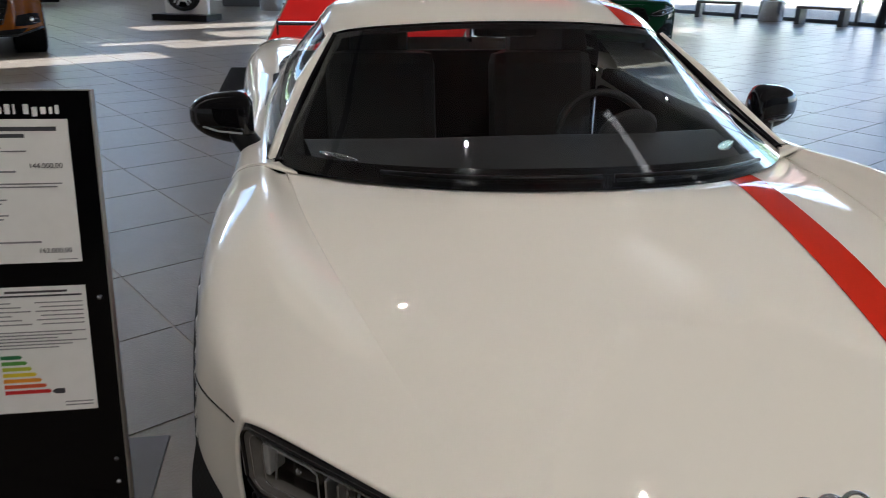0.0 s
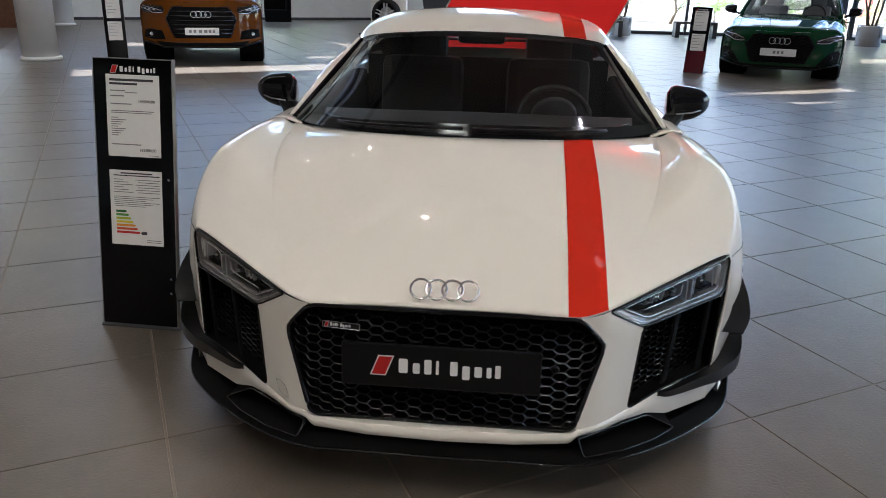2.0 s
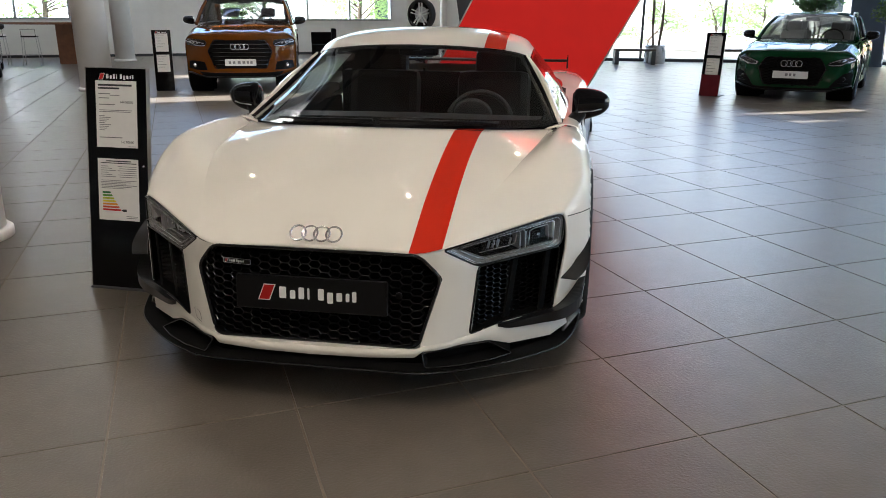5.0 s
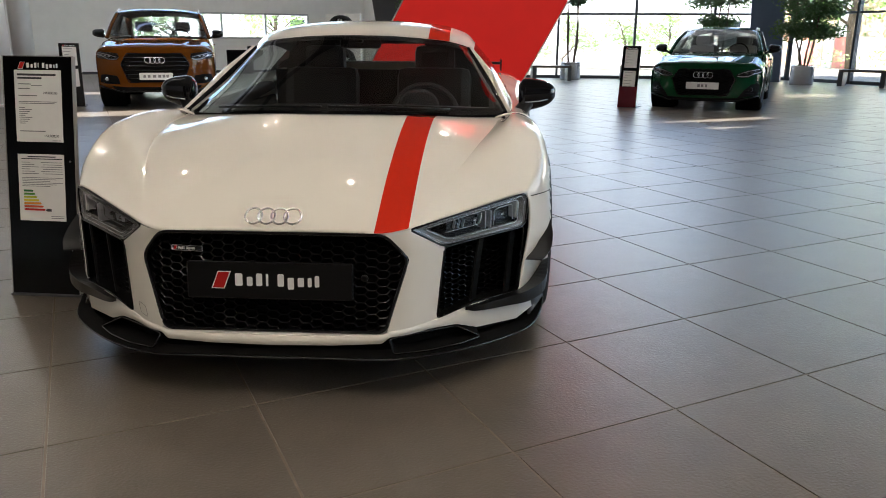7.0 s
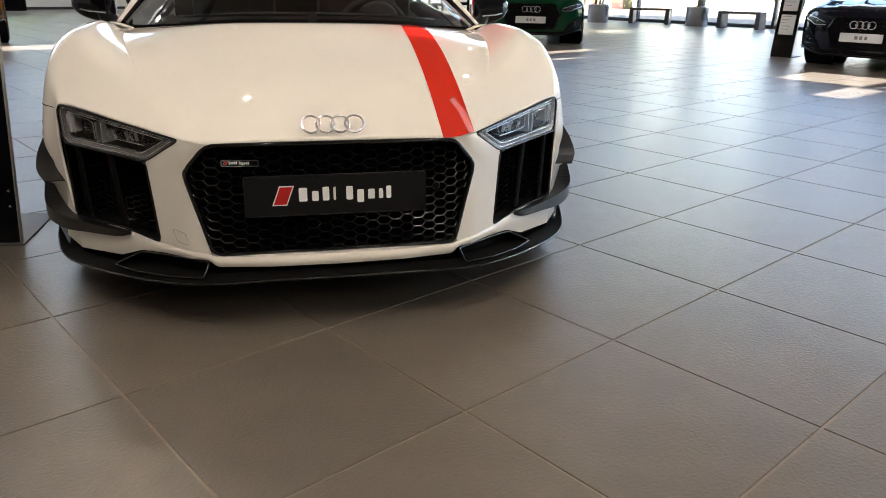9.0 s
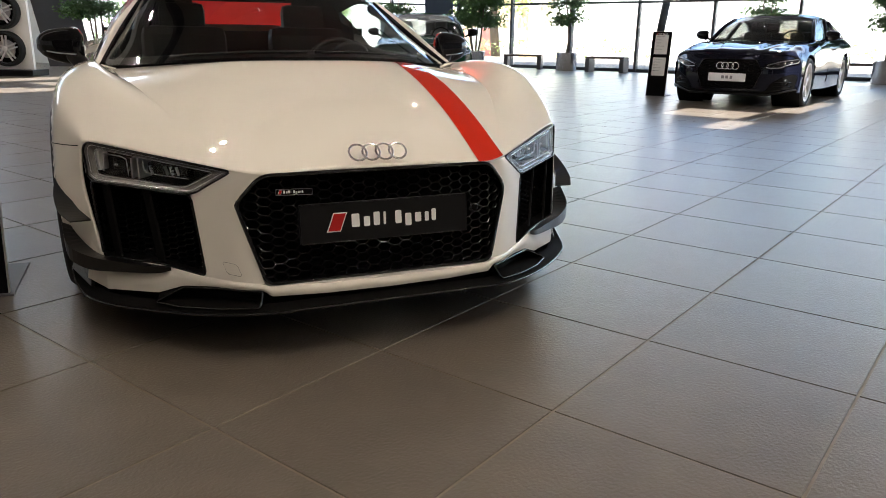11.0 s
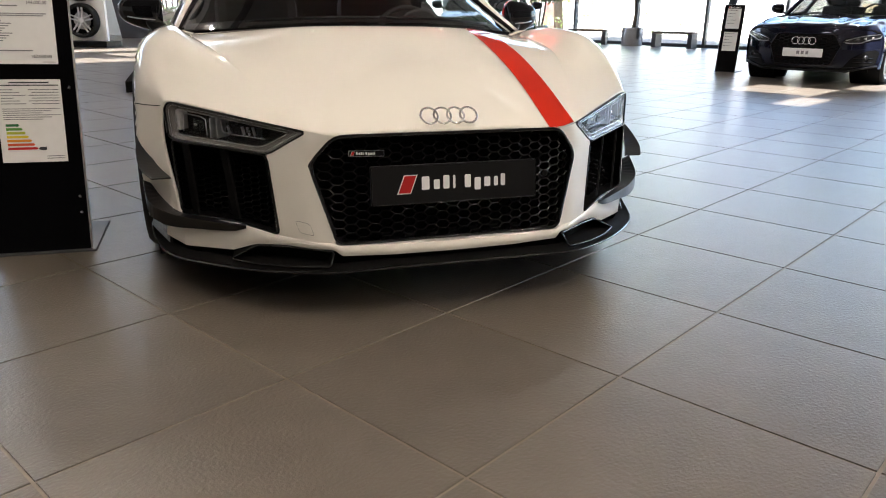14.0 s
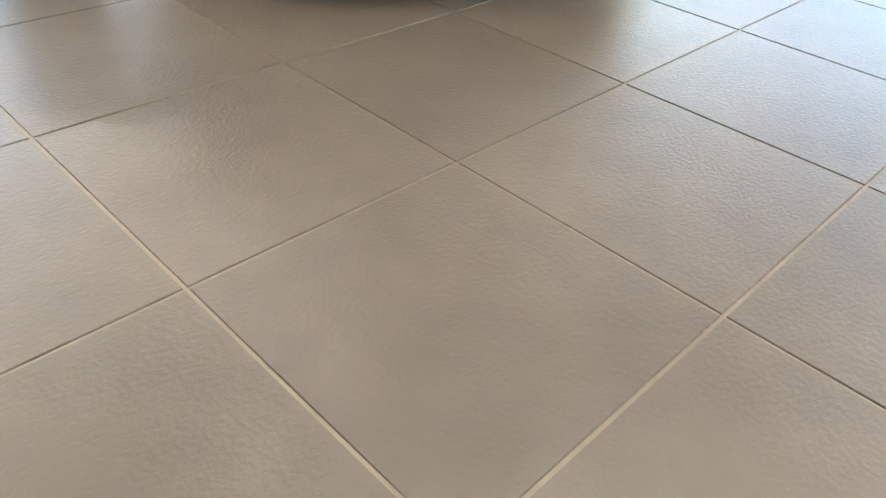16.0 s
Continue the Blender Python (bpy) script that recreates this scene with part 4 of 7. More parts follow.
    cover = part("lamp_glass", _bm, M["lamp_clear"], lampu, "clear cover glass", True)
    cover.visible_shadow = False

    intake = part("side_intake", bmesh.new(), M["matt_black"], car, "black side intake with upright fins")
    _bm = bmesh.new()
    poly = rounded(INTAKE, .014, 3)
    dish(_bm, poly, 0.12, _side)
    bmesh.ops.recalc_face_normals(_bm, faces=_bm.faces)
    _bm.to_mesh(intake.data)
    _bm.free()
    intake.data.materials.append(M["matt_black"])
    _bm = bmesh.new()
    honeycomb(_bm, INTAKE, 0.030, 0.018, 0.060, _side, wall_t=0.07)
    part("honeycomb", _bm, M["mesh_black"], intake)
    _bm = bmesh.new()
    outline(_bm, poly, 0.003, _side, 0.001, flat=(0.004, 0.003))
    part("intake_frame", _bm, M["mesh_black"], intake, smooth=True)
    for xa, xb in ((.655, .628), (.765, .748)):
        _bm = bmesh.new()
        q = [V((xa * _side, face_y(xa, .478) + .014, .478)), V((xb * _side, face_y(xb, .26) + .014, .258))]
        d = V((0.60 * _side, 0.9, 0)).normalized() * 0.030
        wv = V((0.0035 * _side, 0, 0))
        a = [_bm.verts.new(p) for p in (q[0] - wv, q[0] + wv, q[1] + wv, q[1] - wv)]
        b = [_bm.verts.new(p.co + d) for p in a]
        _bm.faces.new(a)
        for k in range(4):
            _bm.faces.new((a[k], b[k], b[(k + 1) % 4], a[(k + 1) % 4]))
        part("fin", _bm, M["matt_black"], intake)

    # upper and lower carbon blades on the corner
    _bm = bmesh.new()
    inner = [V(p) for p in ((.826, .428, .372), (.870, .510, .404), (.904, .612, .456))]
    outer = [V(p) for p in ((.884, .413, .374), (.919, .480, .397), (.932, .560, .433), (.928, .632, .470))]
    rows = [[_bm.verts.new((p.x * _side, p.y + d, p.z - d)) for p in (spline(line, j / 14) for j in range(15))] for line, d in ((inner, 0), (outer, 0), (outer, .005), (inner, .005))]
    for r, q in zip(rows, rows[1:] + rows[:1]):
        for j in range(14):
            _bm.faces.new((r[j], r[j + 1], q[j + 1], q[j]))
    for j in (0, 14):
        _bm.faces.new([r[j] for r in rows])
    part("upper_blade", _bm, M["carbon"], car, "short black carbon blade on the bumper corner")
    _bm = bmesh.new()
    inner = [(.615, .285, .250), (.66, .300, .250), (.76, .375, .258), (.815, .430, .262), (.86, .500, .290), (.885, .56, .325)]
    outer = [(.615, .245, .248), (.66, .268, .248), (.76, .345, .252), (.84, .402, .262), (.902, .462, .290), (.918, .545, .345)]
    A = [_bm.verts.new(surface([[V(p) for p in inner]] * 2, 0, j / 24)) for j in range(25)]
    B = [_bm.verts.new(surface([[V(p) for p in outer]] * 2, 0, j / 24)) for j in range(25)]
    C = [_bm.verts.new(v.co - V((0, 0.0, .010 + .034 * min(1.0, j / 15) * min(1.0, (24 - j) / 5)))) for j, v in enumerate(B)]
    D = [_bm.verts.new(v.co - V((0, 0.0, .010 + .034 * min(1.0, j / 15) * min(1.0, (24 - j) / 5)))) for j, v in enumerate(A)]
    for r, q in ((A, B), (B, C), (C, D), (D, A)):
        for j in range(24):
            _bm.faces.new((r[j], r[j + 1], q[j + 1], q[j]))
    for v in _bm.verts:
        v.co.x *= _side
    part("lower_blade", _bm, M["carbon"], car, "black carbon blade under the side intake")

def bend(pts, r, n=3):
    """Round the corners of a closed line in space."""
    out = []
    for i, p in enumerate(pts):
        a, b = pts[i - 1], pts[(i + 1) % len(pts)]
        s_, e_ = p + (a - p).normalized() * r, p + (b - p).normalized() * r
        for k in range(n + 1):
            t = k / n
            out.append(s_ * (1 - t) ** 2 + p * 2 * t * (1 - t) + e_ * t * t)
    return out


def edge_y(x):
    """How far back the splitter's edge lies at x."""
    for (xa, ya, za), (xb, yb, zb) in zip(_edge, _edge[1:]):
        if x <= xb:
            return ya + (yb - ya) * (x - xa) / (xb - xa)
    return yb


# carbon splitter with upturned ends and two black ducts
_edge = [(0, -.012, .156), (.22, -.008, .155), (.38, .006, .150), (.52, .078, .141), (.66, .188, .132), (.80, .328, .126), (.862, .420, .130), (.895, .520, .150), (.905, .585, .176)]
_n = 72
_bm = bmesh.new()
for _side in (1, -1):
    E_ = [spline([V(p) for p in _edge], j / _n) for j in range(_n + 1)]
    top = [(p.x, p.y, p.z + 0.006) for p in E_]
    low = [(p.x, p.y + .002, p.z - 0.004) for p in E_]
    shelf = [(p.x * 0.985, p.y + 0.014, p.z + 0.0075) for p in E_]
    inn = [(p.x * 0.965, p.y + 0.055, p.z + 0.013) for p in E_]
    und = [(p.x * 0.85, p.y + 0.20, p.z + 0.002) for p in E_]
    rows = [[_bm.verts.new((x * _side, y, z)) for x, y, z in row] for row in (und, low, top, shelf, inn)]
    for a, b in zip(rows, rows[1:]):
        for j in range(_n):
            _bm.faces.new((a[j], a[j + 1], b[j + 1], b[j]))
bmesh.ops.remove_doubles(_bm, verts=_bm.verts, dist=1e-5)
splitter = part("splitter", _bm, M["matt_black"], car, "dark carbon front splitter")
_bm = bmesh.new()
tube(_bm, [(sgn * p.x, p.y - .001, p.z + .001) for sgn, run in ((-1, E_[::-1]), (1, E_[1:])) for p in run], .0035, 8)
part("splitter_edge", _bm, M["edge_black"], splitter, "glossy black splitter edge", True)
for _side in (1, -1):
    _bm = bmesh.new()
    fin = [(.850, .455, .150), (.908, .585, .182), (.890, .610, .222), (.846, .520, .196)]
    f = [_bm.verts.new((x * _side, y, z)) for x, y, z in fin]
    b = [_bm.verts.new(((x - .010) * _side, y + .006, z - .004)) for x, y, z in fin]
    _bm.faces.new(f)
    _bm.faces.new(b[::-1])
    for i in range(4):
        _bm.faces.new((f[i], b[i], b[(i + 1) % 4], f[(i + 1) % 4]))
    part("end_fin", _bm, M["edge_black"], splitter, "upturned glossy splitter end")
    # black duct let into the lip, its rim running from the bumper down to the splitter's edge
    rim = [(.376, face_y(.376, .2) - .012, .200), (.50, face_y(.50, .2) - .012, .198), (.585, face_y(.585, .19) - .012, .190), (.668, edge_y(.668) + .030, .150),
           (.60, edge_y(.60) + .016, .150), (.50, edge_y(.50) + .014, .155), (.392, edge_y(.392) + .014, .162)]
    rim = [tuple(p) for p in bend([V(p) for p in rim], .010)]
    _bm = bmesh.new()
    f = [_bm.verts.new((x * _side, y, z)) for x, y, z in rim]
    b = [_bm.verts.new((x * .97 * _side, face_y(x, .18) + .09, z * .95 + .008)) for x, y, z in rim]
    for i in range(len(rim)):
        k = (i + 1) % len(rim)
        _bm.faces.new((f[i], b[i], b[k], f[k]))
    _bm.faces.new(b)
    part("duct", _bm, M["matt_black"], splitter, "black duct beside the splitter")
    part("duct_edge", tube(bmesh.new(), [(x * _side, y, z) for x, y, z in rim], 0.0026, 8, closed=True), M["edge_black"], splitter, "glossy black duct rim", True)
# black caps along the tops of the doors, inside the side glass
for _side in (1, -1):
    _bm = bmesh.new()
    rows = []
    for y, zi, zo in ((1.415, .794, .808), (1.60, .800, .812), (1.80, .806, .813), (2.10, .822, .822), (2.35, .836, .832), (2.68, .868, .858)):
        rows.append([_bm.verts.new((x * _side, y, z)) for x, z in ((.690, zi - .040), (.696, zi - .004), (.712, zi + .004), (.760, (zi + zo) / 2 + .006), (.797, zo + .001))])
    for r, q in zip(rows, rows[1:]):
        for k in range(4):
            _bm.faces.new((r[k], r[k + 1], q[k + 1], q[k]))
    part("door_cap", _bm, M["cabin"], car, "black inner door cap", True)
# dark inner front: closes the nose behind the openings
_bm = boxed(-.78, .78, .55, .60, .14, .60)
part("bulkhead", _bm, M["matt_black"], car)
_bm = bmesh.new()
box(_bm, -.80, .80, .42, 4.2, .12, .14)
part("underbody", _bm, M["matt_black"], car)
_bm = bmesh.new()
for _side in (1, -1):
    a = [_bm.verts.new((x * _side, face_y(x, .2) + .03, z)) for z in (.178, .135) for x in (0.0, .2, .36, .45, .55, .66, .80)]
    for j in range(6):
        _bm.faces.new((a[j], a[j + 1], a[j + 8], a[j + 7]))
part("lower_lip", _bm, M["matt_black"], car)

for _side in (1, -1):
    for ax in (FRONT_AXLE, REAR_AXLE):
        wheel(car, pose(.815 * _side, ax, WHEEL_R, 0, 0, 0 if _side > 0 else 180), WHEEL_R, .245, M["rim_black"], 5)
        _bm = bmesh.new()
        lathe(_bm, [(ARCH_R + .01, -.30), (ARCH_R + .012, .10)], 40, pose(.80 * _side, ax, WHEEL_R, 0, 90 * _side), cap=False)
        part("wheel_housing", _bm, M["matt_black"], car, smooth=True)

# greenhouse
SCREEN = [
    [(0, .935, .836), (.20, .955, .834), (.39, 1.035, .824), (.612, 1.210, .808), (.768, 1.412, .796)],
    [(0, 1.32, 1.005), (.18, 1.335, 1.002), (.36, 1.40, .985), (.555, 1.54, .953), (.685, 1.688, .927)],
    [(0, 1.715, 1.150), (.18, 1.725, 1.147), (.34, 1.765, 1.136), (.475, 1.84, 1.120), (.568, 1.94, 1.094)],
]
ROOF = [
    [(0, 1.715, 1.152), (.18, 1.725, 1.149), (.34, 1.765, 1.138), (.475, 1.84, 1.122), (.560, 1.935, 1.100), (.600, 1.955, 1.072)],
    [(0, 1.98, 1.213), (.18, 1.985, 1.210), (.34, 2.00, 1.198), (.465, 2.04, 1.180), (.560, 2.10, 1.152), (.606, 2.12, 1.112)],
    [(0, 2.30, 1.236), (.18, 2.30, 1.233), (.33, 2.30, 1.222), (.455, 2.31, 1.203), (.552, 2.34, 1.170), (.604, 2.36, 1.118)],
    [(0, 2.66, 1.205), (.18, 2.66, 1.202), (.32, 2.66, 1.192), (.43, 2.66, 1.172), (.528, 2.67, 1.135), (.590, 2.69, 1.075)],
]
part("roof", patch(bmesh.new(), ROOF, 30, 40), M["paint_white"], car, smooth=True)
_rc = [[V(p) for p in row] for row in ROOF]
_bm = bmesh.new()
_rows = []
for _i in range(31):
    _line = [surface(_rc, _i / 30, j / 100) for j in range(80)]
    _r = []
    for _k in range(5):
        _x = .372 + .105 * _k / 4 - .01 * _i / 30
        for a, b in zip(_line, _line[1:]):
            if a.x <= _x <= b.x:
                p = a.lerp(b, (_x - a.x) / max(b.x - a.x, 1e-9))
                break
        _r.append(_bm.verts.new((p.x, p.y - .001, p.z + .002)))
    _rows.append(_r)
for a, b in zip(_rows, _rows[1:]):
    for _k in range(4):
        _bm.faces.new((a[_k], a[_k + 1], b[_k + 1], b[_k]))
part("roof_stripe", _bm, M["paint_red"], car, "red roof stripe", True)
screen = part("windscreen", patch(bmesh.new(), SCREEN, 24, 40), M["screen"], car, "dark tinted windscreen", True)
screen.visible_shadow = False
_sc = [[V(p) for p in row] for row in SCREEN]
# black printed border of the screen
_bm = bmesh.new()
for _side in (1, -1):
    for s0, s1, v0, v1 in ((0, .10, 0, 1), (.95, 1, 0, 1), (.10, .95, .94, 1)):
        g = [[surface(_sc, s0 + (s1 - s0) * i / 14, v0 + (v1 - v0) * j / 24) for j in range(25)] for i in range(15)]
        vv = [[_bm.verts.new((p.x * _side, p.y + .003, p.z - .003)) for p in r] for r in g]
        for i in range(14):
            for j in range(24):
                _bm.faces.new((vv[i][j], vv[i][j + 1], vv[i + 1][j + 1], vv[i + 1][j]))
part("screen_border", _bm, M["gloss_black"], screen, "black printed glass border", True)
for _side in (1, -1):
    # windscreen pillar
    inn = [surface(_sc, i / 30, 1.0) for i in range(31)]
    out = [spline([V((.798, 1.45, .793)), V((.744, 1.622, .895)), V((.690, 1.77, .985)), V((.600, 1.957, 1.074))], i / 30) for i in range(31)]
    _bm = bmesh.new()
    rows = []
    seal = bmesh.new()
    edge = [a.lerp(b, .17) + V((.004, -.005, .006)) for a, b in zip(inn, out)]
    sv = [[seal.verts.new((p.x * _side, p.y, p.z)) for p in (a - V((0, 0, .004)), a.lerp(e, .5) + V((.001, -.001, .002)), e - V((0, 0, .001)))] for a, e in zip(inn, edge)]
    for r, q in zip(sv, sv[1:]):
        for k in range(2):
            seal.faces.new((r[k], r[k + 1], q[k + 1], q[k]))
    part("pillar_seal", seal, M["gloss_black"], car, "black seal between glass and pillar", True)
    for a, b in zip(edge, out):
        mid = (a + b) / 2 + V((.006, -.006, .008))
        rows.append([_bm.verts.new((p.x * _side, p.y, p.z)) for p in (a - V((0, 0, .004)), a.lerp(mid, .5) + V((.003, -.004, .005)), mid, mid.lerp(b, .5) + V((.004, 0, .002)), b, b + V((-.03, .02, -.02)))])
    for r, q in zip(rows, rows[1:]):
        for k in range(5):
            _bm.faces.new((r[k], r[k + 1], q[k + 1], q[k]))
    part("windscreen_pillar", _bm, M["paint_white"], car, smooth=True)
    _bm = bmesh.new()
    rows = [[_bm.verts.new((p.x * _side, p.y, p.z)) for p in (a + V((-.002, .004, -.008)), a + V((-.020, .030, -.020)), b + V((-.046, .032, -.026)))] for a, b in zip(inn, out)]
    for r, q in zip(rows, rows[1:]):
        for k in range(2):
            _bm.faces.new((r[k], r[k + 1], q[k + 1], q[k]))
    part("pillar_trim", _bm, M["cabin"], car, "black inner pillar trim", True)
    # side glass and black rear pillar
    SIDE = [[V((.800, 1.47, .800)), V((.815, 1.95, .808)), V((.812, 2.35, .826)), V((.785, 2.66, .850))],
            [V((.705, 1.755, .965)), V((.715, 1.98, .985)), V((.710, 2.35, .990)), V((.690, 2.66, .965))],
            [V((.602, 1.965, 1.070)), V((.607, 2.13, 1.108)), V((.604, 2.36, 1.114)), V((.590, 2.69, 1.071))]]
    g = part("side_glass", patch(bmesh.new(), [[(p.x * 1, p.y, p.z) for p in r] for r in SIDE], 14, 20, mirror=False), M["car_glass"], car, "tinted side window", True)
    if _side < 0:
        for v in g.data.vertices:
            v.co.x = -v.co.x
    g.visible_shadow = False
    _bm = tube(bmesh.new(), [(p.x * _side, p.y, p.z - .004) for p in [surface(SIDE, 0, j / 20) for j in range(21)]], .007, 6)
    part("window_seal", _bm, M["satin_black"], car, smooth=True)
    REARP = [[V((.785, 2.66, .850)), V((.760, 2.95, .885)), V((.70, 3.25, .893))],
             [V((.690, 2.66, .965)), V((.650, 2.95, .955)), V((.60, 3.20, .925))],
             [V((.590, 2.69, 1.075)), V((.565, 2.95, 1.02)), V((.545, 3.05, .975))]]
    g = part("rear_pillar", patch(bmesh.new(), [[(p.x, p.y, p.z) for p in r] for r in REARP], 10, 12, mirror=False), M["gloss_black"], car, "gloss black rear pillar", True)
    if _side < 0:
        for v in g.data.vertices:
            v.co.x = -v.co.x
    # black intake behind the door and red sill flash
    _bm = bmesh.new()
    q = [(.925, 2.56, .765), (.955, 2.80, .775), (.968, 2.86, .60), (.955, 2.82, .42), (.925, 2.62, .42), (.922, 2.56, .60)]
    f = [_bm.verts.new((x * _side, y, z)) for x, y, z in q]
    b = [_bm.verts.new(((x - .05) * _side, y + .02, z)) for x, y, z in q]
    _bm.faces.new(f)
    for k in range(6):
        _bm.faces.new((f[k], b[k], b[(k + 1) % 6], f[(k + 1) % 6]))
    part("side_scoop", _bm, M["carbon"], car, "black side scoop behind the door")
    _bm = bmesh.new()
    q = [(.936, 1.42, .42), (.920, 1.80, .36), (.922, 2.35, .34), (.950, 2.60, .34), (.950, 2.60, .22), (.938, 2.35, .20), (.932, 1.80, .20), (.934, 1.42, .22)]
    f = [_bm.verts.new((x * _side, y, z)) for x, y, z in q]
    b = [_bm.verts.new(((x - .03) * _side, y, z)) for x, y, z in q]
    _bm.faces.new(f)
    for k in range(8):
        _bm.faces.new((f[k], b[k], b[(k + 1) % 8], f[(k + 1) % 8]))
    part("sill_flash", _bm, M["paint_red"], car, "red flash along the sill")

    # door mirror
    mirror = part("door_mirror", bmesh.new(), M["gloss_black"], car, "gloss black door mirror", True)
    _bm = bmesh.new()
    rows = []
    for i in range(13):
        u = i / 12
        cx = .838 + .186 * u
        hh = .092 * (1 - .40 * u ** 1.6) * (1 if u > 0 else .96)
        zz = .864 + .010 * u
        dd = .062 * (1 - .35 * u)
        rr = []
        for k in range(20):
            a = 2 * math.pi * k / 20
            ca, sa = math.cos(a), math.sin(a)
            ex = 0.74
            py = dd * math.copysign(abs(ca) ** ex, ca)
            pz = hh * .92 * math.copysign(abs(sa) ** ex, sa)
            sc = (.62, .90, .98, 1, 1, 1, 1, 1, .99, .96, .90, .76, .45)[i]
            rr.append(_bm.verts.new((cx * _side, 1.705 + .03 * u + py * sc, zz + pz * sc)))
        rows.append(rr)
    for r, q in zip(rows, rows[1:]):
        for k in range(20):
            _bm.faces.new((r[k], r[(k + 1) % 20], q[(k + 1) % 20], q[k]))
    _bm.faces.new(rows[0])
    _bm.faces.new(rows[-1][::-1])
    bmesh.ops.recalc_face_normals(_bm, faces=_bm.faces)
    _bm.to_mesh(mirror.data)
    _bm.free()
    mirror.data.materials.append(M["gloss_black"])
    finish(mirror, True)
    _bm = tube(bmesh.new(), [(.800 * _side, 1.60, .745), (.835 * _side, 1.645, .775), (.872 * _side, 1.69, .815), (.885 * _side, 1.70, .84)], .02, 12, flat=(.044, .026))
    part("mirror_foot", _bm, M["satin_black"], mirror, "black mirror foot", True)
    _bm = tube(bmesh.new(), [(.87 * _side, 1.637, .833), (.94 * _side, 1.653, .838), (.985 * _side, 1.690, .845)], .003, 6)
    part("indicator_strip", _bm, M["silver"], mirror, smooth=True)
    # wiper
    _bm = tube(bmesh.new(), [V(p) + V((0, -.005, .012)) for p in [surface(_sc, .035, j / 10 * .62 + .02) for j in range(11)]], .006, 6)
    for v in _bm.verts:
        v.co.x = v.co.x * _side if _side > 0 else -v.co.x
    part("wiper", _bm, M["satin_black"], car, "black wiper at the foot of the windscreen", True)
# cowl
_bm = bmesh.new()
_ca, _cb = [surface(_cage, 1.0, j / 40 * .34) for j in range(41)], [surface(_sc, .05, j / 40) for j in range(41)]
for _side in (1, -1):
    a = [_bm.verts.new((p.x * _side, p.y - .01, p.z - .012)) for p in _ca]
    b = [_bm.verts.new((p.x * _side, p.y + .01, p.z - .010)) for p in _cb]
    for j in range(40):
        _bm.faces.new((a[j], a[j + 1], b[j + 1], b[j]))
part("cowl", _bm, M["matt_black"], car, "black cowl panel")

# cabin
_bm = boxed(-.66, .66, 1.25, 2.72, .20, .24)
part("cabin_floor", _bm, M["cabin"], car)
DASH = [[(0, 1.10, .760), (.35, 1.18, .758), (.66, 1.40, .752)], [(0, 1.45, .815), (.35, 1.48, .812), (.68, 1.60, .795)],
        [(0, 1.62, .790), (.35, 1.63, .785), (.70, 1.72, .770)], [(0, 1.66, .50), (.35, 1.66, .50), (.72, 1.72, .48)]]
part("dashboard", patch(bmesh.new(), DASH, 16, 16), M["dash"], car, "black dashboard", True)
_bm = bmesh.new()
lathe(_bm, [(.02, 0), (.09, .012), (.10, .03), (.02, .02)], 24, pose(.34, 1.58, .800, -60))
part("instrument_hood", _bm, M["dash"], car, smooth=True)
for _side in (1, -1):
    _m = pose(.60 * _side, 1.445, .800, -8, 0, 52 * _side)
    vent = part("demister_vent", tube(bmesh.new(), [_m @ Vector((.075 * math.cos(k * math.pi / 12), .020 * math.sin(k * math.pi / 12), .004)) for k in range(24)], .0035, 6, closed=True), M["chrome"], car, "oval demister vent with bright slats", True)
    for k in range(9):
        _x = -.058 + k * .0145
        _h = .017 * math.sqrt(max(0, 1 - (_x / .075) ** 2))
        part("slat", boxed(_x - .003, _x + .003, -_h, _h, .0, .006, m=_m), M["chrome"], vent)
part("steering_wheel", torus(bmesh.new(), .175, .014, pose(.35, 1.80, .74, -22), 36, 8), M["seat_dark"], car, "black steering wheel", True)
for _x in (-.35, .35):
    seat = part("seat", boxed(-.24, .24, 1.95, 2.45, .28, .42, .05, Matrix.Translation((_x, 0, 0))), M["seat_dark"], car, "black bucket seat")
    _bm = boxed(-.23, .23, -.06, .07, 0, .62, .06, pose(_x, 2.45, .36, 14) @ Matrix.Rotation(radians(-26), 4, "X"))
    part("backrest", _bm, M["seat_dark"], seat)
    _bm = boxed(-.13, .13, -.045, .05, 0, .20, .045, pose(_x, 2.66, .90, -6))
    part("headrest", _bm, M["seat_dark"], seat)
_bm = boxed(-.70, .70, 2.76, 2.80, .22, .945)
part("rear_bulkhead", _bm, M["cabin"], car)
TRIM = [(.285, .900), (.615, .900), (.575, 1.055), (.520, 1.115), (.425, 1.152), (.285, 1.172), (.285, 1.108)]
for _side in (1, -1):
    _bm = slab(bmesh.new(), [(x * _side, z) for x, z in TRIM], .02, Matrix.Translation((0, 2.655, 0)))
    bmesh.ops.recalc_face_normals(_bm, faces=_bm.faces)
    part("rear_trim", _bm, M["cabin"], car, "black panel beside the rear window")
_bm = slab(bmesh.new(), [(-.283, 1.108), (.283, 1.108), (.283, 1.172), (.15, 1.182), (-.15, 1.182), (-.283, 1.172)], .02, Matrix.Translation((0, 2.655, 0)))
part("rear_header", _bm, M["cabin"], car, "black header over the rear window")
# black headliner and door trims close the cabin
LINER = [[(x * .985, y + .012, z - .022) for x, y, z in row] for row in ROOF]
part("headliner", patch(bmesh.new(), LINER, 12, 20), M["cabin"], car, "black headliner", True)
for _side in (1, -1):
    part("door_trim", boxed(.700, .740, 1.48, 2.75, .24, .785, .012, Matrix.Scale(_side, 4, (1, 0, 0))), M["cabin"], car, "black door trim")
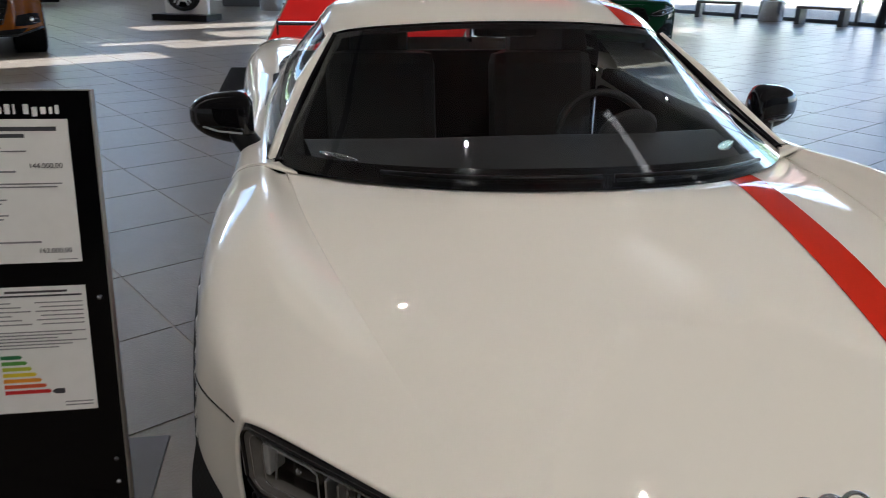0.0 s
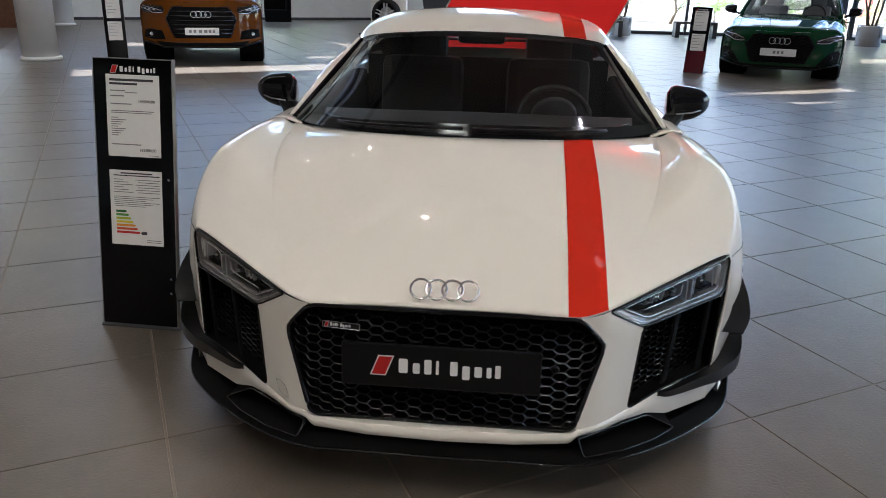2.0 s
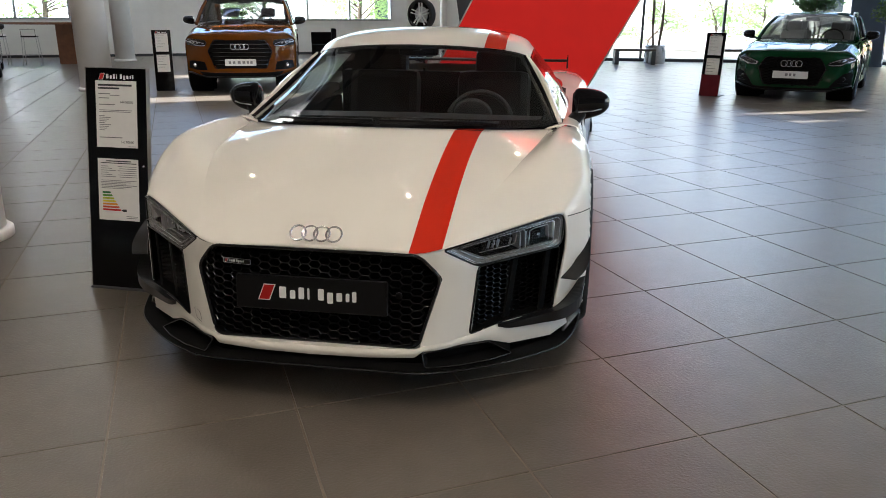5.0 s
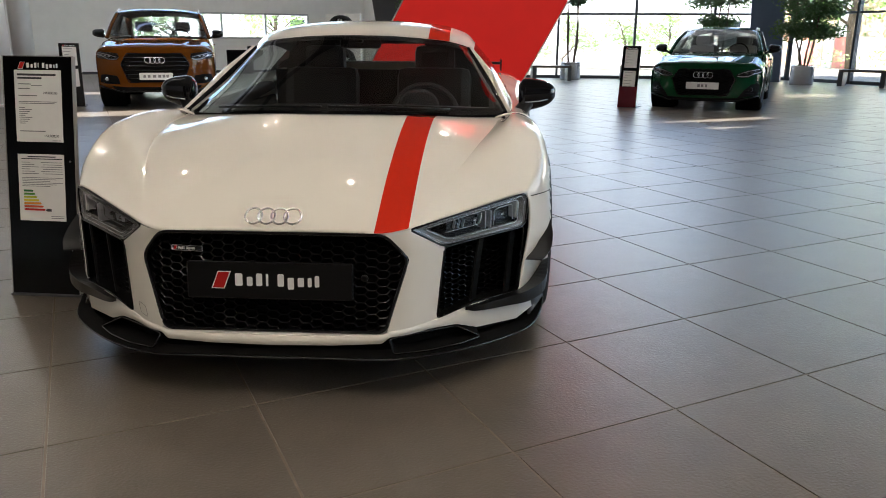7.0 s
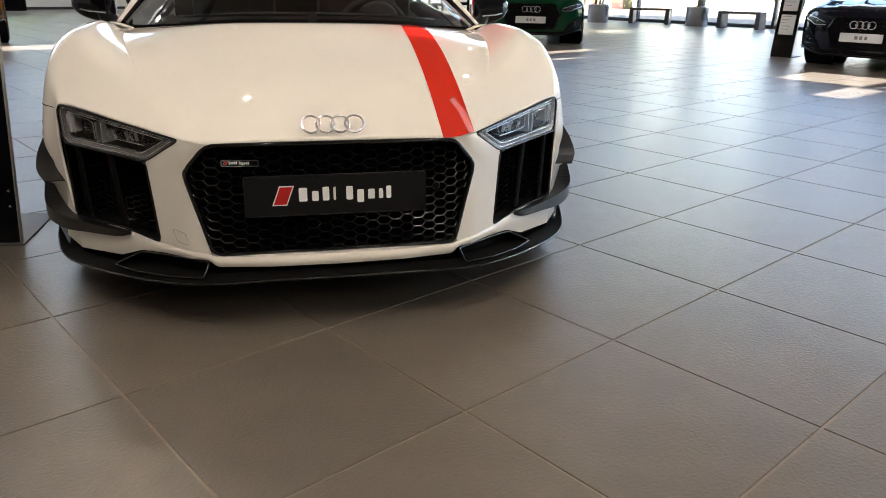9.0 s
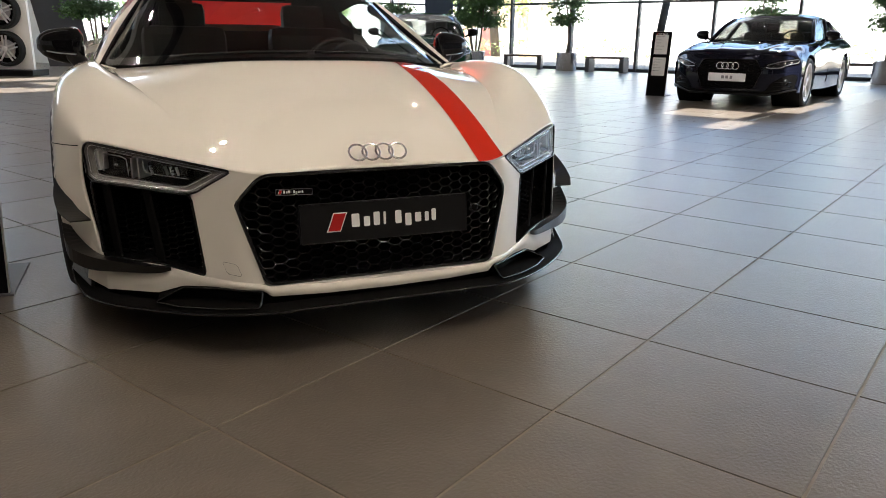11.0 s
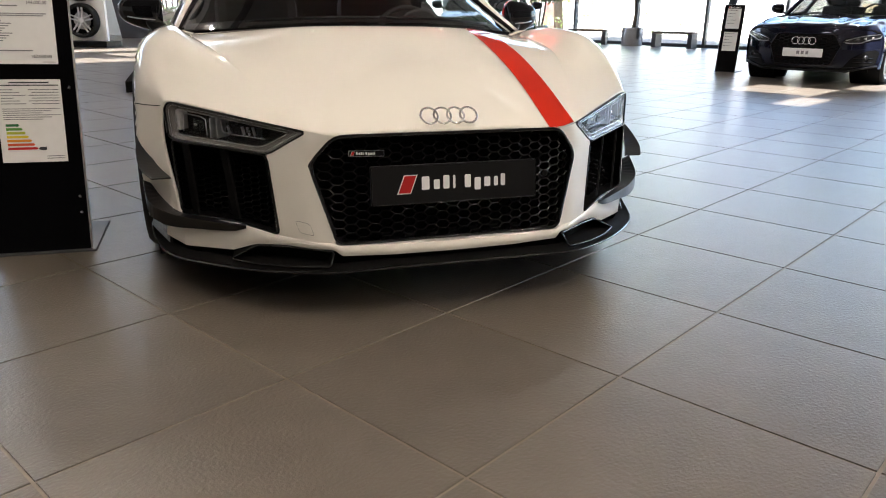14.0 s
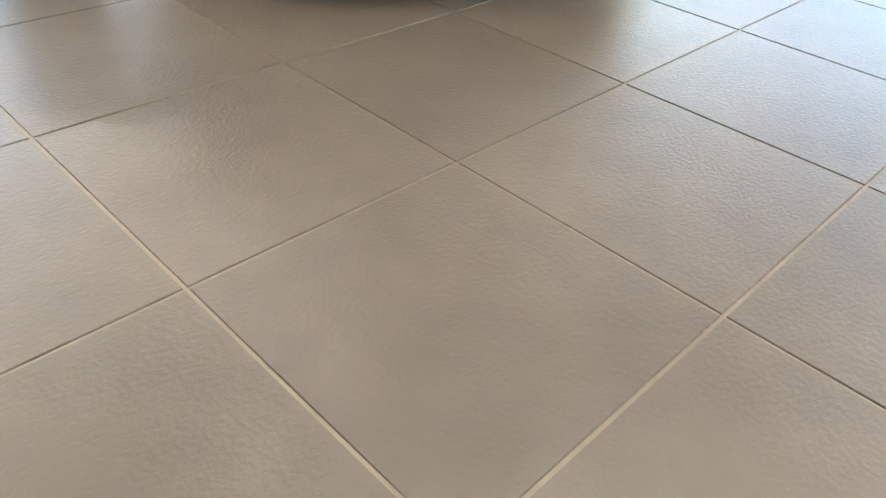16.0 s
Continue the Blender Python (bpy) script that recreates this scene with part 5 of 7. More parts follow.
# rear window behind the seats, with its frame
REARW = [[(0, 2.68, 1.200), (.22, 2.68, 1.195), (.42, 2.69, 1.165), (.52, 2.70, 1.125)], [(0, 2.98, .987), (.22, 2.98, .985), (.42, 2.97, .975), (.56, 2.95, .955)]]
g = part("rear_window", patch(bmesh.new(), REARW, 8, 16), M["car_glass"], car, "tinted rear window", True)
g.visible_shadow = False
mirror = part("inner_mirror", boxed(-.110, .110, 1.90, 1.925, 1.085, 1.140, .02), M["satin_black"], car, "black inner mirror")
part("mirror_stem", boxed(-.02, .02, 1.84, 1.905, 1.115, 1.165, .008), M["satin_black"], mirror)

# rear wing on two struts
_sec = [(-.15, .0), (-.11, .018), (-.02, .024), (.08, .014), (.15, .0), (.06, -.004), (-.05, -.008)]
_bm = bmesh.new()
rings = []
for _x in (-.79, -.4, 0, .4, .79):
    rings.append([_bm.verts.new((_x, 4.17 + a, .945 + b * .8 - .25 * a * .2)) for a, b in _sec])
for r, q in zip(rings, rings[1:]):
    for k in range(7):
        _bm.faces.new((r[k], r[(k + 1) % 7], q[(k + 1) % 7], q[k]))
rear_wing = part("rear_wing", _bm, M["carbon"], car, "black carbon rear wing", True)
for _side in (1, -1):
    _bm = boxed(.790 * _side - .006, .790 * _side + .006, 4.02, 4.33, .895, .985, .003)
    part("wing_end_plate", _bm, M["carbon"], rear_wing)
    _bm = boxed(.40 * _side - .008, .40 * _side + .008, 4.12, 4.22, .845, .942, .003)
    part("wing_strut", _bm, M["carbon"], rear_wing)


# ---------------------------------------------------------------- the other cars
def show_car(name, m, label, paint, W, L, H, zn, zh, zb, axles, r, cabin, seats, grille, lamp, plate_z, ring_z, rim, bars, spokes=5, roof_rails=False, zl=.17, glass_w=.82, roof_w=.66):
    """A road car with its nose at y = 0. W, L, H overall; zn nose edge, zh bonnet at the screen, zb belt line;
    cabin: y of the screen's foot, the screen's head, the roof's end, the tail glass's foot; zl the bumper's lower edge."""
    root = thing(name, m, label, "car", "cars in the hall")
    w = W / 2
    ys, yt, yr, yg = cabin
    a1, a2 = axles

    def ny(x, z=0.5):
        k = abs(x) / w
        return 0.03 + 0.04 * k + 0.12 * k ** 2 + 0.30 * k ** 5 + 0.9 * max(0.0, z - zn + .13) ** 1.5

    wing = [
        [(0, ny(0, zn), zn), (.30 * w, ny(.3 * w, zn), zn), (.60 * w, ny(.6 * w, zn), zn - .005), (.82 * w, ny(.82 * w, zn), zn - .02), (.93 * w, ny(.93 * w), zn - .06), (.965 * w, ny(.965 * w), zn - .25), (.94 * w, ny(.94 * w), zl + .05)],
        [(0, .14, zn + .30 * (zh - zn)), (.30 * w, .15, zn + .30 * (zh - zn)), (.61 * w, .20, zn + .25 * (zh - zn)), (.83 * w, .30, zn + .16 * (zh - zn)), (.95 * w, .40, zn - .055), (.975 * w, .42, zn - .27), (.955 * w, .42, zl + .05)],
        [(0, .45, zn + .60 * (zh - zn)), (.30 * w, .46, zn + .60 * (zh - zn)), (.62 * w, .50, zn + .50 * (zh - zn)), (.84 * w, .56, zn + .42 * (zh - zn)), (.965 * w, .60, zn - .05), (.985 * w, .60, zn - .28), (.965 * w, .60, zl + .05)],
        [(0, a1, zn + .86 * (zh - zn)), (.30 * w, a1, zn + .86 * (zh - zn)), (.64 * w, a1, zn + .78 * (zh - zn)), (.86 * w, a1, zn + .66 * (zh - zn)), (.985 * w, a1, zn - .02), (1.0 * w, a1, zn - .26), (.985 * w, a1, zl + .05)],
        [(0, ys, zh), (.32 * w, ys + .04, zh - .004), (.66 * w, ys + .17, zh - .02), (.86 * w, ys + .30, zb - .01), (.965 * w, ys + .32, zb - .12), (.985 * w, ys + .33, zb - .36), (.97 * w, ys + .33, zl + .05)],
    ]
    flank = [
        [(.80 * w, ys + .28, zb + .01), (.86 * w, ys + .30, zb - .01), (.965 * w, ys + .32, zb - .12), (.985 * w, ys + .33, zb - .36), (.97 * w, ys + .33, zl + .05)],
        [(.84 * w, .5 * (ys + yr), zb + .025), (.89 * w, .5 * (ys + yr), zb), (.97 * w, .5 * (ys + yr), zb - .14), (.975 * w, .5 * (ys + yr), zb - .38), (.96 * w, .5 * (ys + yr), zl + .03)],
        [(.83 * w, a2 - .2, zb + .045), (.88 * w, a2 - .2, zb + .02), (.985 * w, a2 - .2, zb - .12), (1.0 * w, a2 - .2, zb - .38), (.98 * w, a2 - .2, zl + .05)],
        [(.74 * w, L - .25, zb + .05), (.80 * w, L - .25, zb + .03), (.92 * w, L - .22, zb - .10), (.94 * w, L - .20, zb - .38), (.92 * w, L - .20, .26)],
        [(0.0, L - .03, zb + .04), (.20 * w, L - .02, zb + .02), (.40 * w, L, zb - .10), (.5 * w, L, zb - .38), (.5 * w, L - .03, .28)],
    ]
    ra = r + .045

    def ad(p, ax):
        return math.hypot(p.y - ax, p.z - r)

    def keep(q):
        return not any(all(ad(p, ax) < ra + 1e-4 for p in q) and all(abs(p.x) > .6 * w for p in q) for ax in axles)

    def fix(p):
        if p.x > .7 * w:
            for ax in axles:
                d = ad(p, ax)
                if ra - .05 < d < ra + .01:
                    return V((p.x, ax + (p.y - ax) * ra / d, r + (p.z - r) * ra / d))
        return p

    def crease(p):
        """Two raised lines along the bonnet and a shoulder over the wheel."""
        p = fix(p)
        t = p.y / ys
        if p.z > zn - .10 and 0 < t < 1.05:
            up = math.sin(math.pi * min(max(t, 0.0), 1.0) ** .8)
            for xa, xb, h, wd in ((.40, .66, .009, .022), (.22, .34, .004, .030)):
                d = (p.x - (xa + (xb - xa) * t) * w) / wd
                p = p + V((0, 0, h * up * (math.exp(-d * d) if d > 0 else math.exp(-d * d / 12))))
        return p

    part("bonnet", patch(bmesh.new(), wing, 36, 96, keep=keep, fix=crease), paint, root, smooth=True)
    bl = [surface([[V(p) for p in row] for row in wing], i / 20 * .96 + .02, .395) for i in range(21)]
    for side in (1, -1):
        part("bonnet_gap", tube(bmesh.new(), [(p.x * side, p.y, p.z + .001) for p in bl], .003, 5), M["matt_black"], root)
    part("flank", patch(bmesh.new(), flank, 60, 28, keep=keep, fix=fix), paint, root, smooth=True)
    # front face
    bm = bmesh.new()
    cols = [i / 16 * .965 for i in range(17)]
    fs = [0, .05, .11, .28, .48, .66, .84, .95, 1]
    for side in (1, -1):
        g = []
        for q in fs:
            row = []
            for c in cols:
                top = zn - .001 - (.05 * (c - .82) / .145 if c > .82 else 0)
                low = zl + .075 * min(max((c - .60) / .30, 0.0), 1.0)
                z = top + (low - top) * q
                row.append(bm.verts.new((c * w * side, ny(c * w, z) + (.05 if q == 1 else 0), z)))
            g.append(row)
        for p, q in zip(g, g[1:]):
            for i in range(16):
                bm.faces.new((p[i], p[i + 1], q[i + 1], q[i]))
    part("front_bumper", bm, paint, root, smooth=True)

    def proud(poly, out, side=1, back=.05):
        """A plate that follows the curved nose inside an outline, with its rim turned in."""
        bm = bmesh.new()
        x0, x1 = min(p[0] for p in poly), max(p[0] for p in poly)
        cols = []
        for i in range(17):
            x = x0 + (x1 - x0) * (.002 + .996 * i / 16)
            hit = []
            for (xa, za), (xb, zb_) in zip(poly, poly[1:] + poly[:1]):
                if (xa <= x) != (xb <= x):
                    hit.append(za + (zb_ - za) * (x - xa) / (xb - xa))
            lo, hi = min(hit), max(hit)
            cols.append([bm.verts.new((x * side, ny(x, z) + d, z)) for z, d in ((lo, back), (lo, -out), (lo * .67 + hi * .33, -out), (lo * .33 + hi * .67, -out), (hi, -out), (hi, back))])
        for a, b in zip(cols, cols[1:]):
            for k in range(5):
                bm.faces.new((a[k], a[k + 1], b[k + 1], b[k]))
        return bm

    # grille
    gw, g0, g1 = grille
    hexa = [(-gw * .80, g1), (gw * .80, g1), (gw, g1 - .38 * (g1 - g0)), (gw * .80, g0), (-gw * .80, g0), (-gw, g1 - .38 * (g1 - g0))]
    gr = part("grille", proud(hexa, .006), M["matt_black"], root, "black six-sided grille")
    bm = bmesh.new()
    tube(bm, [(x, ny(x, z) - .012, z) for x, z in rounded(hexa, .03, 3)], .008, 8, closed=True)
    part("grille_frame", bm, M["gloss_black"], gr, smooth=True)
    if bars:
        for i in range(1, 7):
            z = g0 + (g1 - g0) * i / 7
            k = .80 + .20 * (1 - abs((z - (g1 - .38 * (g1 - g0))) / (g1 - g0)) * 1.5)
            part("grille_bar", tube(bmesh.new(), [(x * gw * k * .97, ny(x * gw * k) - .016, z) for x in (-1, -.5, 0, .5, 1)], .008, 6, flat=(.006, .010)), M["gloss_black"], gr, smooth=True)
    else:
        bm = bmesh.new()
        for i in range(-8, 9):
            for j in range(-6, 7):
                x, z = i * .062, (g0 + g1) / 2 + (j + (.5 if i % 2 else 0)) * .045
                if inside(x, z, hexa):
                    pts = [(x + .038 * a, z + .021 * b) for a, b in ((-1, 0), (-.5, 1), (.5, 1), (1, 0), (.5, -1), (-.5, -1))]
                    tube(bm, [(px, ny(px, pz) - .010, pz) for px, pz in pts], .0045, 4, closed=True)
        part("honeycomb", bm, M["gloss_black"], gr)
    bm = slab(bmesh.new(), rounded([(-.26, 0), (.26, 0), (.26, .112), (-.26, .112)], .006, 2), .012, pose(0, ny(0, plate_z) - .030, plate_z))
    pl = part("plate", bm, M["plate_white"], root, "white dealer plate with grey lettering")
    for i, (x, wd) in enumerate(((-.075, .05), (-.015, .045), (.045, .045)) if not bars else ((-.20, .05), (-.13, .05), (-.05, .06), (.03, .06), (.10, .05), (.16, .05))):
        part("plate_bar", slab(bmesh.new(), [(x, .035), (x + wd * .8, .035), (x + wd * .8, .078), (x, .078)], .001, pose(0, ny(0, plate_z) - .0322, plate_z)), M["ink"], pl)
    for i in range(4):
        part("ring", torus(bmesh.new(), .047, .006, pose(-.108 + i * .072, ny(0, ring_z) - .035, ring_z), 28, 8), M["chrome"], root, "chrome ring emblem", True)
    # lamps, lower intakes
    lx0, lx1, lz0, lz1 = lamp
    for side in (1, -1):
        ld = lx1 - lx0
        lp = [(lx0, lz0 + .012), (lx0 + .012, lz0 + (.085 if bars else .045)), (lx0 + .45 * ld, lz1 - (.020 if bars else .035)), (lx1 - .02, lz1), (lx1, lz1 - .02), (lx1 - .006, lz0 + .062), (lx0 + .66 * ld, lz0 + .030), (lx0 + .50 * ld, lz0 - .006), (lx0 + .16 * ld, lz0 - .012)]
        if bars:
            lp = [(lx0, lz0 + .035), (lx0 + .004, lz1 - .025), (lx0 + .45 * ld, lz1 - .008), (lx1 - .02, lz1), (lx1, lz1 - .02), (lx1 - .006, lz0 + .02), (lx0 + .60 * ld, lz0 + .004), (lx0 + .12 * ld, lz0)]
        hl = part("headlamp", proud(lp, .004, side), M["satin_black"], root, "slim led headlamp")
        for k, (run, rr) in enumerate(((((lx0 + .03, lz0 + .012), (lx0 + .20 * ld, lz0 + .004), (lx0 + .49 * ld, lz0 + .008), (lx0 + .66 * ld, lz0 + .045), (lx1 - .02, lz0 + .078), (lx1 - .016, lz1 - .03)), .0055),
                                       (((lx0 + .04, lz0 + .040), (lx0 + .45 * ld, lz1 - .050), (lx1 - .03, lz1 - .016)), .0035))):
            bm = tube(bmesh.new(), [(x * side, ny(x, z) - .010, z) for x, z in [(p.x, p.y) for p in resample(run, 20)]], rr, 6)
            part("light_guide", bm, M["silver"], hl, "pale light guide", True)
        for k in (.40, .58, .76):
            x = lx0 + ld * k
            z = lz0 + (lz1 - lz0) * (.30 + .34 * k)
            part("lens", boxed(-.022, .022, -.006, .004, -.014, .014, .004, pose(x * side, ny(x, z) - .006, z)), M["lamp_guide"] if bars else M["bezel"], hl)
        g = part("lamp_glass", proud(lp, .018, side, -.010), M["lamp_clear"], hl, "clear cover glass")
        g.visible_shadow = False
        ip = [(gw * 1.12, .235), (gw * 1.30, .36), (w * .80, .455), (w * .90, .475), (w * .935, .44), (w * .93, .275)] if not bars else [(gw * 1.06, .40), (gw * 1.12, .535), (w * .80, .56), (w * .92, .55), (w * .925, .43), (w * .80, .405)]
        it = part("lower_intake", proud(ip, .009, side), M["matt_black"], root, "black lower intake")
        for k in (.3, .6):
            z = (.38 if bars else .26) + k * .17
            part("slat", tube(bmesh.new(), [(x * side, ny(x, z) - .014, z) for x in (gw * 1.34, w * .74, w * .82, w * .88)], .005, 6), M["gloss_black"], it, smooth=True)
        part("fog_lamp" if bars else "sensor", lathe(bmesh.new(), [(.004, .02), (.030, .014), (.036, 0)], 18, pose(w * .80 * side, ny(w * .80, .37) - .006, .48 if bars else .37, 90)), M["chrome"] if bars else M["satin_black"], it, smooth=True)
    lt = zl + .105 if bars else zl + .075
    l0 = zl + .015
    low = [(-w * .66, l0), (-w * .74, lt), (-gw * .8, lt - .02), (gw * .8, lt - .02), (w * .74, lt), (w * .66, l0)]
    part("lower_grille", proud(low, .004), M["matt_black"], root, "black lower opening")
    bm = bmesh.new()
    tube(bm, [(x * w, ny(x * w) - .012, zl + .012 + .075 * max(0.0, abs(x) - .6) / .3) for x in (-.93, -.85, -.75, -.6, -.3, 0, .3, .6, .75, .85, .93)], .02, 8, flat=(.022, .012))
    part("front_lip", bm, M["satin_black"], root, smooth=True)
    part("underbody", boxed(-w * .80, w * .80, .5, L - .3, zl, zl + .05), M["matt_black"], root)
    for side in (1, -1):
        for ax in axles:
            wheel(root, pose((w - .135) * side, ax, r, 0, 0, 0 if side > 0 else 180), r, .25, rim, spokes, split=.07)
            part("wheel_housing", lathe(bmesh.new(), [(ra + .01, -.28), (ra + .012, .10)], 32, pose((w - .14) * side, ax, r, 0, 90 * side), cap=False), M["matt_black"], root, smooth=True)
    # greenhouse
    rw = roof_w * w
    scr = [[(0, ys + .01, zh + .002), (.34 * w, ys + .05, zh), (.66 * w, ys + .18, zh - .01), (glass_w * w, ys + .30, zb + .01)],
           [(0, .5 * (ys + yt), .55 * H + .45 * zh), (.30 * w, .5 * (ys + yt) + .03, .55 * H + .45 * zh), (.58 * w, .5 * (ys + yt) + .12, .53 * H + .46 * zh), ((glass_w + roof_w) * .5 * w, .5 * (ys + yt) + .20, .50 * H + .48 * zh)],
           [(0, yt, H - .045), (.28 * w, yt + .02, H - .05), (.50 * w, yt + .07, H - .065), (rw, yt + .14, H - .10)]]
    roof = [[(0, yt, H - .043), (.28 * w, yt + .02, H - .048), (.50 * w, yt + .07, H - .063), (rw, yt + .14, H - .098), (rw + .035, yt + .16, H - .13)],
            [(0, yt + .45, H), (.28 * w, yt + .46, H - .005), (.50 * w, yt + .48, H - .02), (rw, yt + .50, H - .06), (rw + .04, yt + .50, H - .10)],
            [(0, yr - .3, H - .01), (.28 * w, yr - .3, H - .015), (.50 * w, yr - .3, H - .03), (rw, yr - .3, H - .07), (rw + .035, yr - .3, H - .11)],
            [(0, yr, H - .06), (.28 * w, yr, H - .065), (.50 * w, yr, H - .08), (rw - .02, yr, H - .12), (rw + .01, yr, H - .16)]]
    part("roof", patch(bmesh.new(), roof, 16, 20), paint, root, smooth=True)
    g = part("windscreen", patch(bmesh.new(), scr, 12, 20), M["show_glass"], root, "tinted windscreen", True)
    g.visible_shadow = False
    rear = [[(0, yr + .01, H - .065), (.30 * w, yr + .01, H - .07), (rw - .03, yr, H - .13)], [(0, yg, zb + .06), (.34 * w, yg, zb + .055), (.76 * w, yg - .06, zb + .05)]]
    g = part("rear_window", patch(bmesh.new(), rear, 6, 12), M["privacy_glass"], root, "tinted rear window", True)
    g.visible_shadow = False
    part("rear_deck", patch(bmesh.new(), [[(0, yg, zb + .055), (.4 * w, yg, zb + .053), (.78 * w, yg - .06, zb + .045)], [(0, L - .03, zb + .035), (.3 * w, L - .04, zb + .035), (.74 * w, L - .25, zb + .045)]], 4, 8), paint, root, smooth=True)
    for side in (1, -1):
        low = [V((glass_w * w, ys + .32, zb + .012)), V(((glass_w + .025) * w, .5 * (ys + yr), zb + .025)), V((.83 * w, a2 - .2, zb + .045)), V((.77 * w, yg - .06, zb + .05))]
        top = [V((rw + .035, yt + .17, H - .132)), V((rw + .042, .5 * (yt + yr), H - .10)), V((rw + .03, yr - .25, H - .115)), V((rw + .008, yr - .02, H - .162))]
        g = part("side_glass", patch(bmesh.new(), [low, top], 6, 24, mirror=False), M["privacy_glass"], root, "tinted side windows", True)
        for v in g.data.vertices:
            v.co.x *= side
        g.visible_shadow = False
        sc = [[V(p) for p in row] for row in scr]
        for nm, pts, rr, mt in (("windscreen_pillar", [surface(sc, i / 12, 1.0) for i in range(13)], .032, paint),
                                ("door_pillar", [surface([low, top], i / 6, .42) for i in range(7)], .030, M["satin_black"]),
                                ("rear_pillar", [surface([low, top], i / 6, .97) for i in range(7)], .06, paint),
                                ("window_trim", [surface([low, top], 0.0, i / 16) for i in range(17)], .012, M["silver"] if bars else M["gloss_black"])):
            part(nm, tube(bmesh.new(), [(p.x * side, p.y, p.z) for p in pts], rr, 8), mt, root, smooth=True)
        if roof_rails:
            part("roof_rail", tube(bmesh.new(), [((rw - .01) * side, yt + .2, H - .075), ((rw - .01) * side, yt + .40, H - .025), ((rw - .02) * side, yr - .4, H - .02), ((rw - .03) * side, yr - .1, H - .08)], .014, 8), M["silver"], root, smooth=True)
        bm = bmesh.new()
        rows = []
        for i in range(8):
            u = i / 7
            sc_ = (.75, 1, 1, 1, 1, .96, .85, .5)[i]
            rows.append([bm.verts.new(((w - .035 + .20 * u) * side, ys + .52 + .03 * u + .075 * sc_ * math.cos(2 * math.pi * k / 14), zb + .080 + .012 * u + .082 * sc_ * (1 - .22 * u) * math.sin(2 * math.pi * k / 14))) for k in range(14)])
        for a, b in zip(rows, rows[1:]):
            for k in range(14):
                bm.faces.new((a[k], a[(k + 1) % 14], b[(k + 1) % 14], b[k]))
        bm.faces.new(rows[0])
        bm.faces.new(rows[-1])
        mi = part("door_mirror", bm, M["gloss_black"] , root, "black door mirror", True)
        part("mirror_foot", tube(bmesh.new(), [(.90 * w * side, ys + .50, zb + .0), ((w - .01) * side, ys + .52, zb + .05)], .02, 8), M["satin_black"], mi, smooth=True)
        part("door_handle", tube(bmesh.new(), [(.985 * w * side, .5 * (ys + yr) + .25, zb - .12), (1.0 * w * side, .5 * (ys + yr) + .32, zb - .118), (.985 * w * side, .5 * (ys + yr) + .42, zb - .115)], .012, 6), paint, root, smooth=True)
        part("door_gap", tube(bmesh.new(), [(.972 * w * side, .5 * (ys + yr) + .02, z) for z in (.30, .5, zb - .15)], .004, 4), M["matt_black"], root)
    # cabin
    part("headliner", patch(bmesh.new(), [[(x * .97, y + .02, z - .03) for x, y, z in row] for row in roof], 10, 12), M["cabin"], root, "dark headliner", True)
    part("cabin_floor", boxed(-.86 * w, .86 * w, ys + .4, yg - .1, .25, .30), M["cabin"], root)
    part("dashboard", patch(bmesh.new(), [[(0, ys + .12, zh - .05), (.4 * w, ys + .16, zh - .05), (.76 * w, ys + .34, zh - .06)], [(0, ys + .62, zh - .01), (.4 * w, ys + .64, zh - .01), (.78 * w, ys + .70, zh - .03)], [(0, ys + .70, zh - .3), (.4 * w, ys + .70, zh - .3), (.78 * w, ys + .74, zh - .3)]], 8, 10), M["cabin"], root, smooth=True)
    part("steering_wheel", torus(bmesh.new(), .18, .013, pose(.36, ys + .80, zh - .01, -22), 28, 8), M["cabin"], root, smooth=True)
    part("inner_mirror", boxed(-.12, .12, yt + .02, yt + .05, H - .16, H - .09, .02), M["satin_black"], root)
    for x in (-.38, .38):
        for y in (ys + 1.25, ys + 2.15):
            st = part("seat", boxed(-.24, .24, y - .25, y + .25, .42, .56, .05, Matrix.Translation((x, 0, 0))), seats, root)
            part("backrest", boxed(-.23, .23, -.06, .06, 0, .58, .055, pose(x, y + .24, .50, -14)), seats, st)
            part("headrest", boxed(-.13, .13, -.045, .045, 0, .18, .05, pose(x, y + .39, zb + .14, -6)), seats, st)
    return root


def facing(x, y, ahead):
    """A pose at x, y whose -y axis points along ahead."""
    return pose(x, y, 0, 0, 0, math.degrees(math.atan2(ahead[0], -ahead[1])))


show_car("suv", facing(-4.80, 10.20, (.34, -.94)), "metallic orange SUV with black grille and pale seats, parked", M["paint_orange"], 1.95, 5.05, 1.69, .965, 1.15, 1.14, (0.90, 3.90), .385,
         (1.25, 1.98, 4.25, 4.75), M["seat_grey"], (.54, .43, .90), (.555, .935, .80, .925), .475, .79, M["rim_silver"], True, roof_rails=True, zl=.27, glass_w=.90, roof_w=.74)
show_car("estate_car", facing(4.28, 10.72, (-.37, -.93)), "metallic dark green estate car with honeycomb grille, parked", M["paint_green"], 1.87, 4.78, 1.41, .735, .95, .93, (.89, 3.71), .345,
         (1.30, 2.15, 4.0, 4.55), M["seat_grey"], (.50, .27, .690), (.50, .89, .575, .715), .37, .60, M["rim_black"], False, roof_rails=True, glass_w=.85, roof_w=.68)
show_car("coupe", facing(7.30, 6.45, (-.86, -.51)), "metallic dark blue coupe with honeycomb grille, parked", M["paint_blue"], 1.86, 4.72, 1.36, .72, .93, .92, (.89, 3.66), .345,
         (1.30, 2.15, 3.3, 4.25), M["cabin"], (.46, .26, .665), (.47, .88, .55, .69), .36, .575, M["rim_silver"], False, spokes=5)
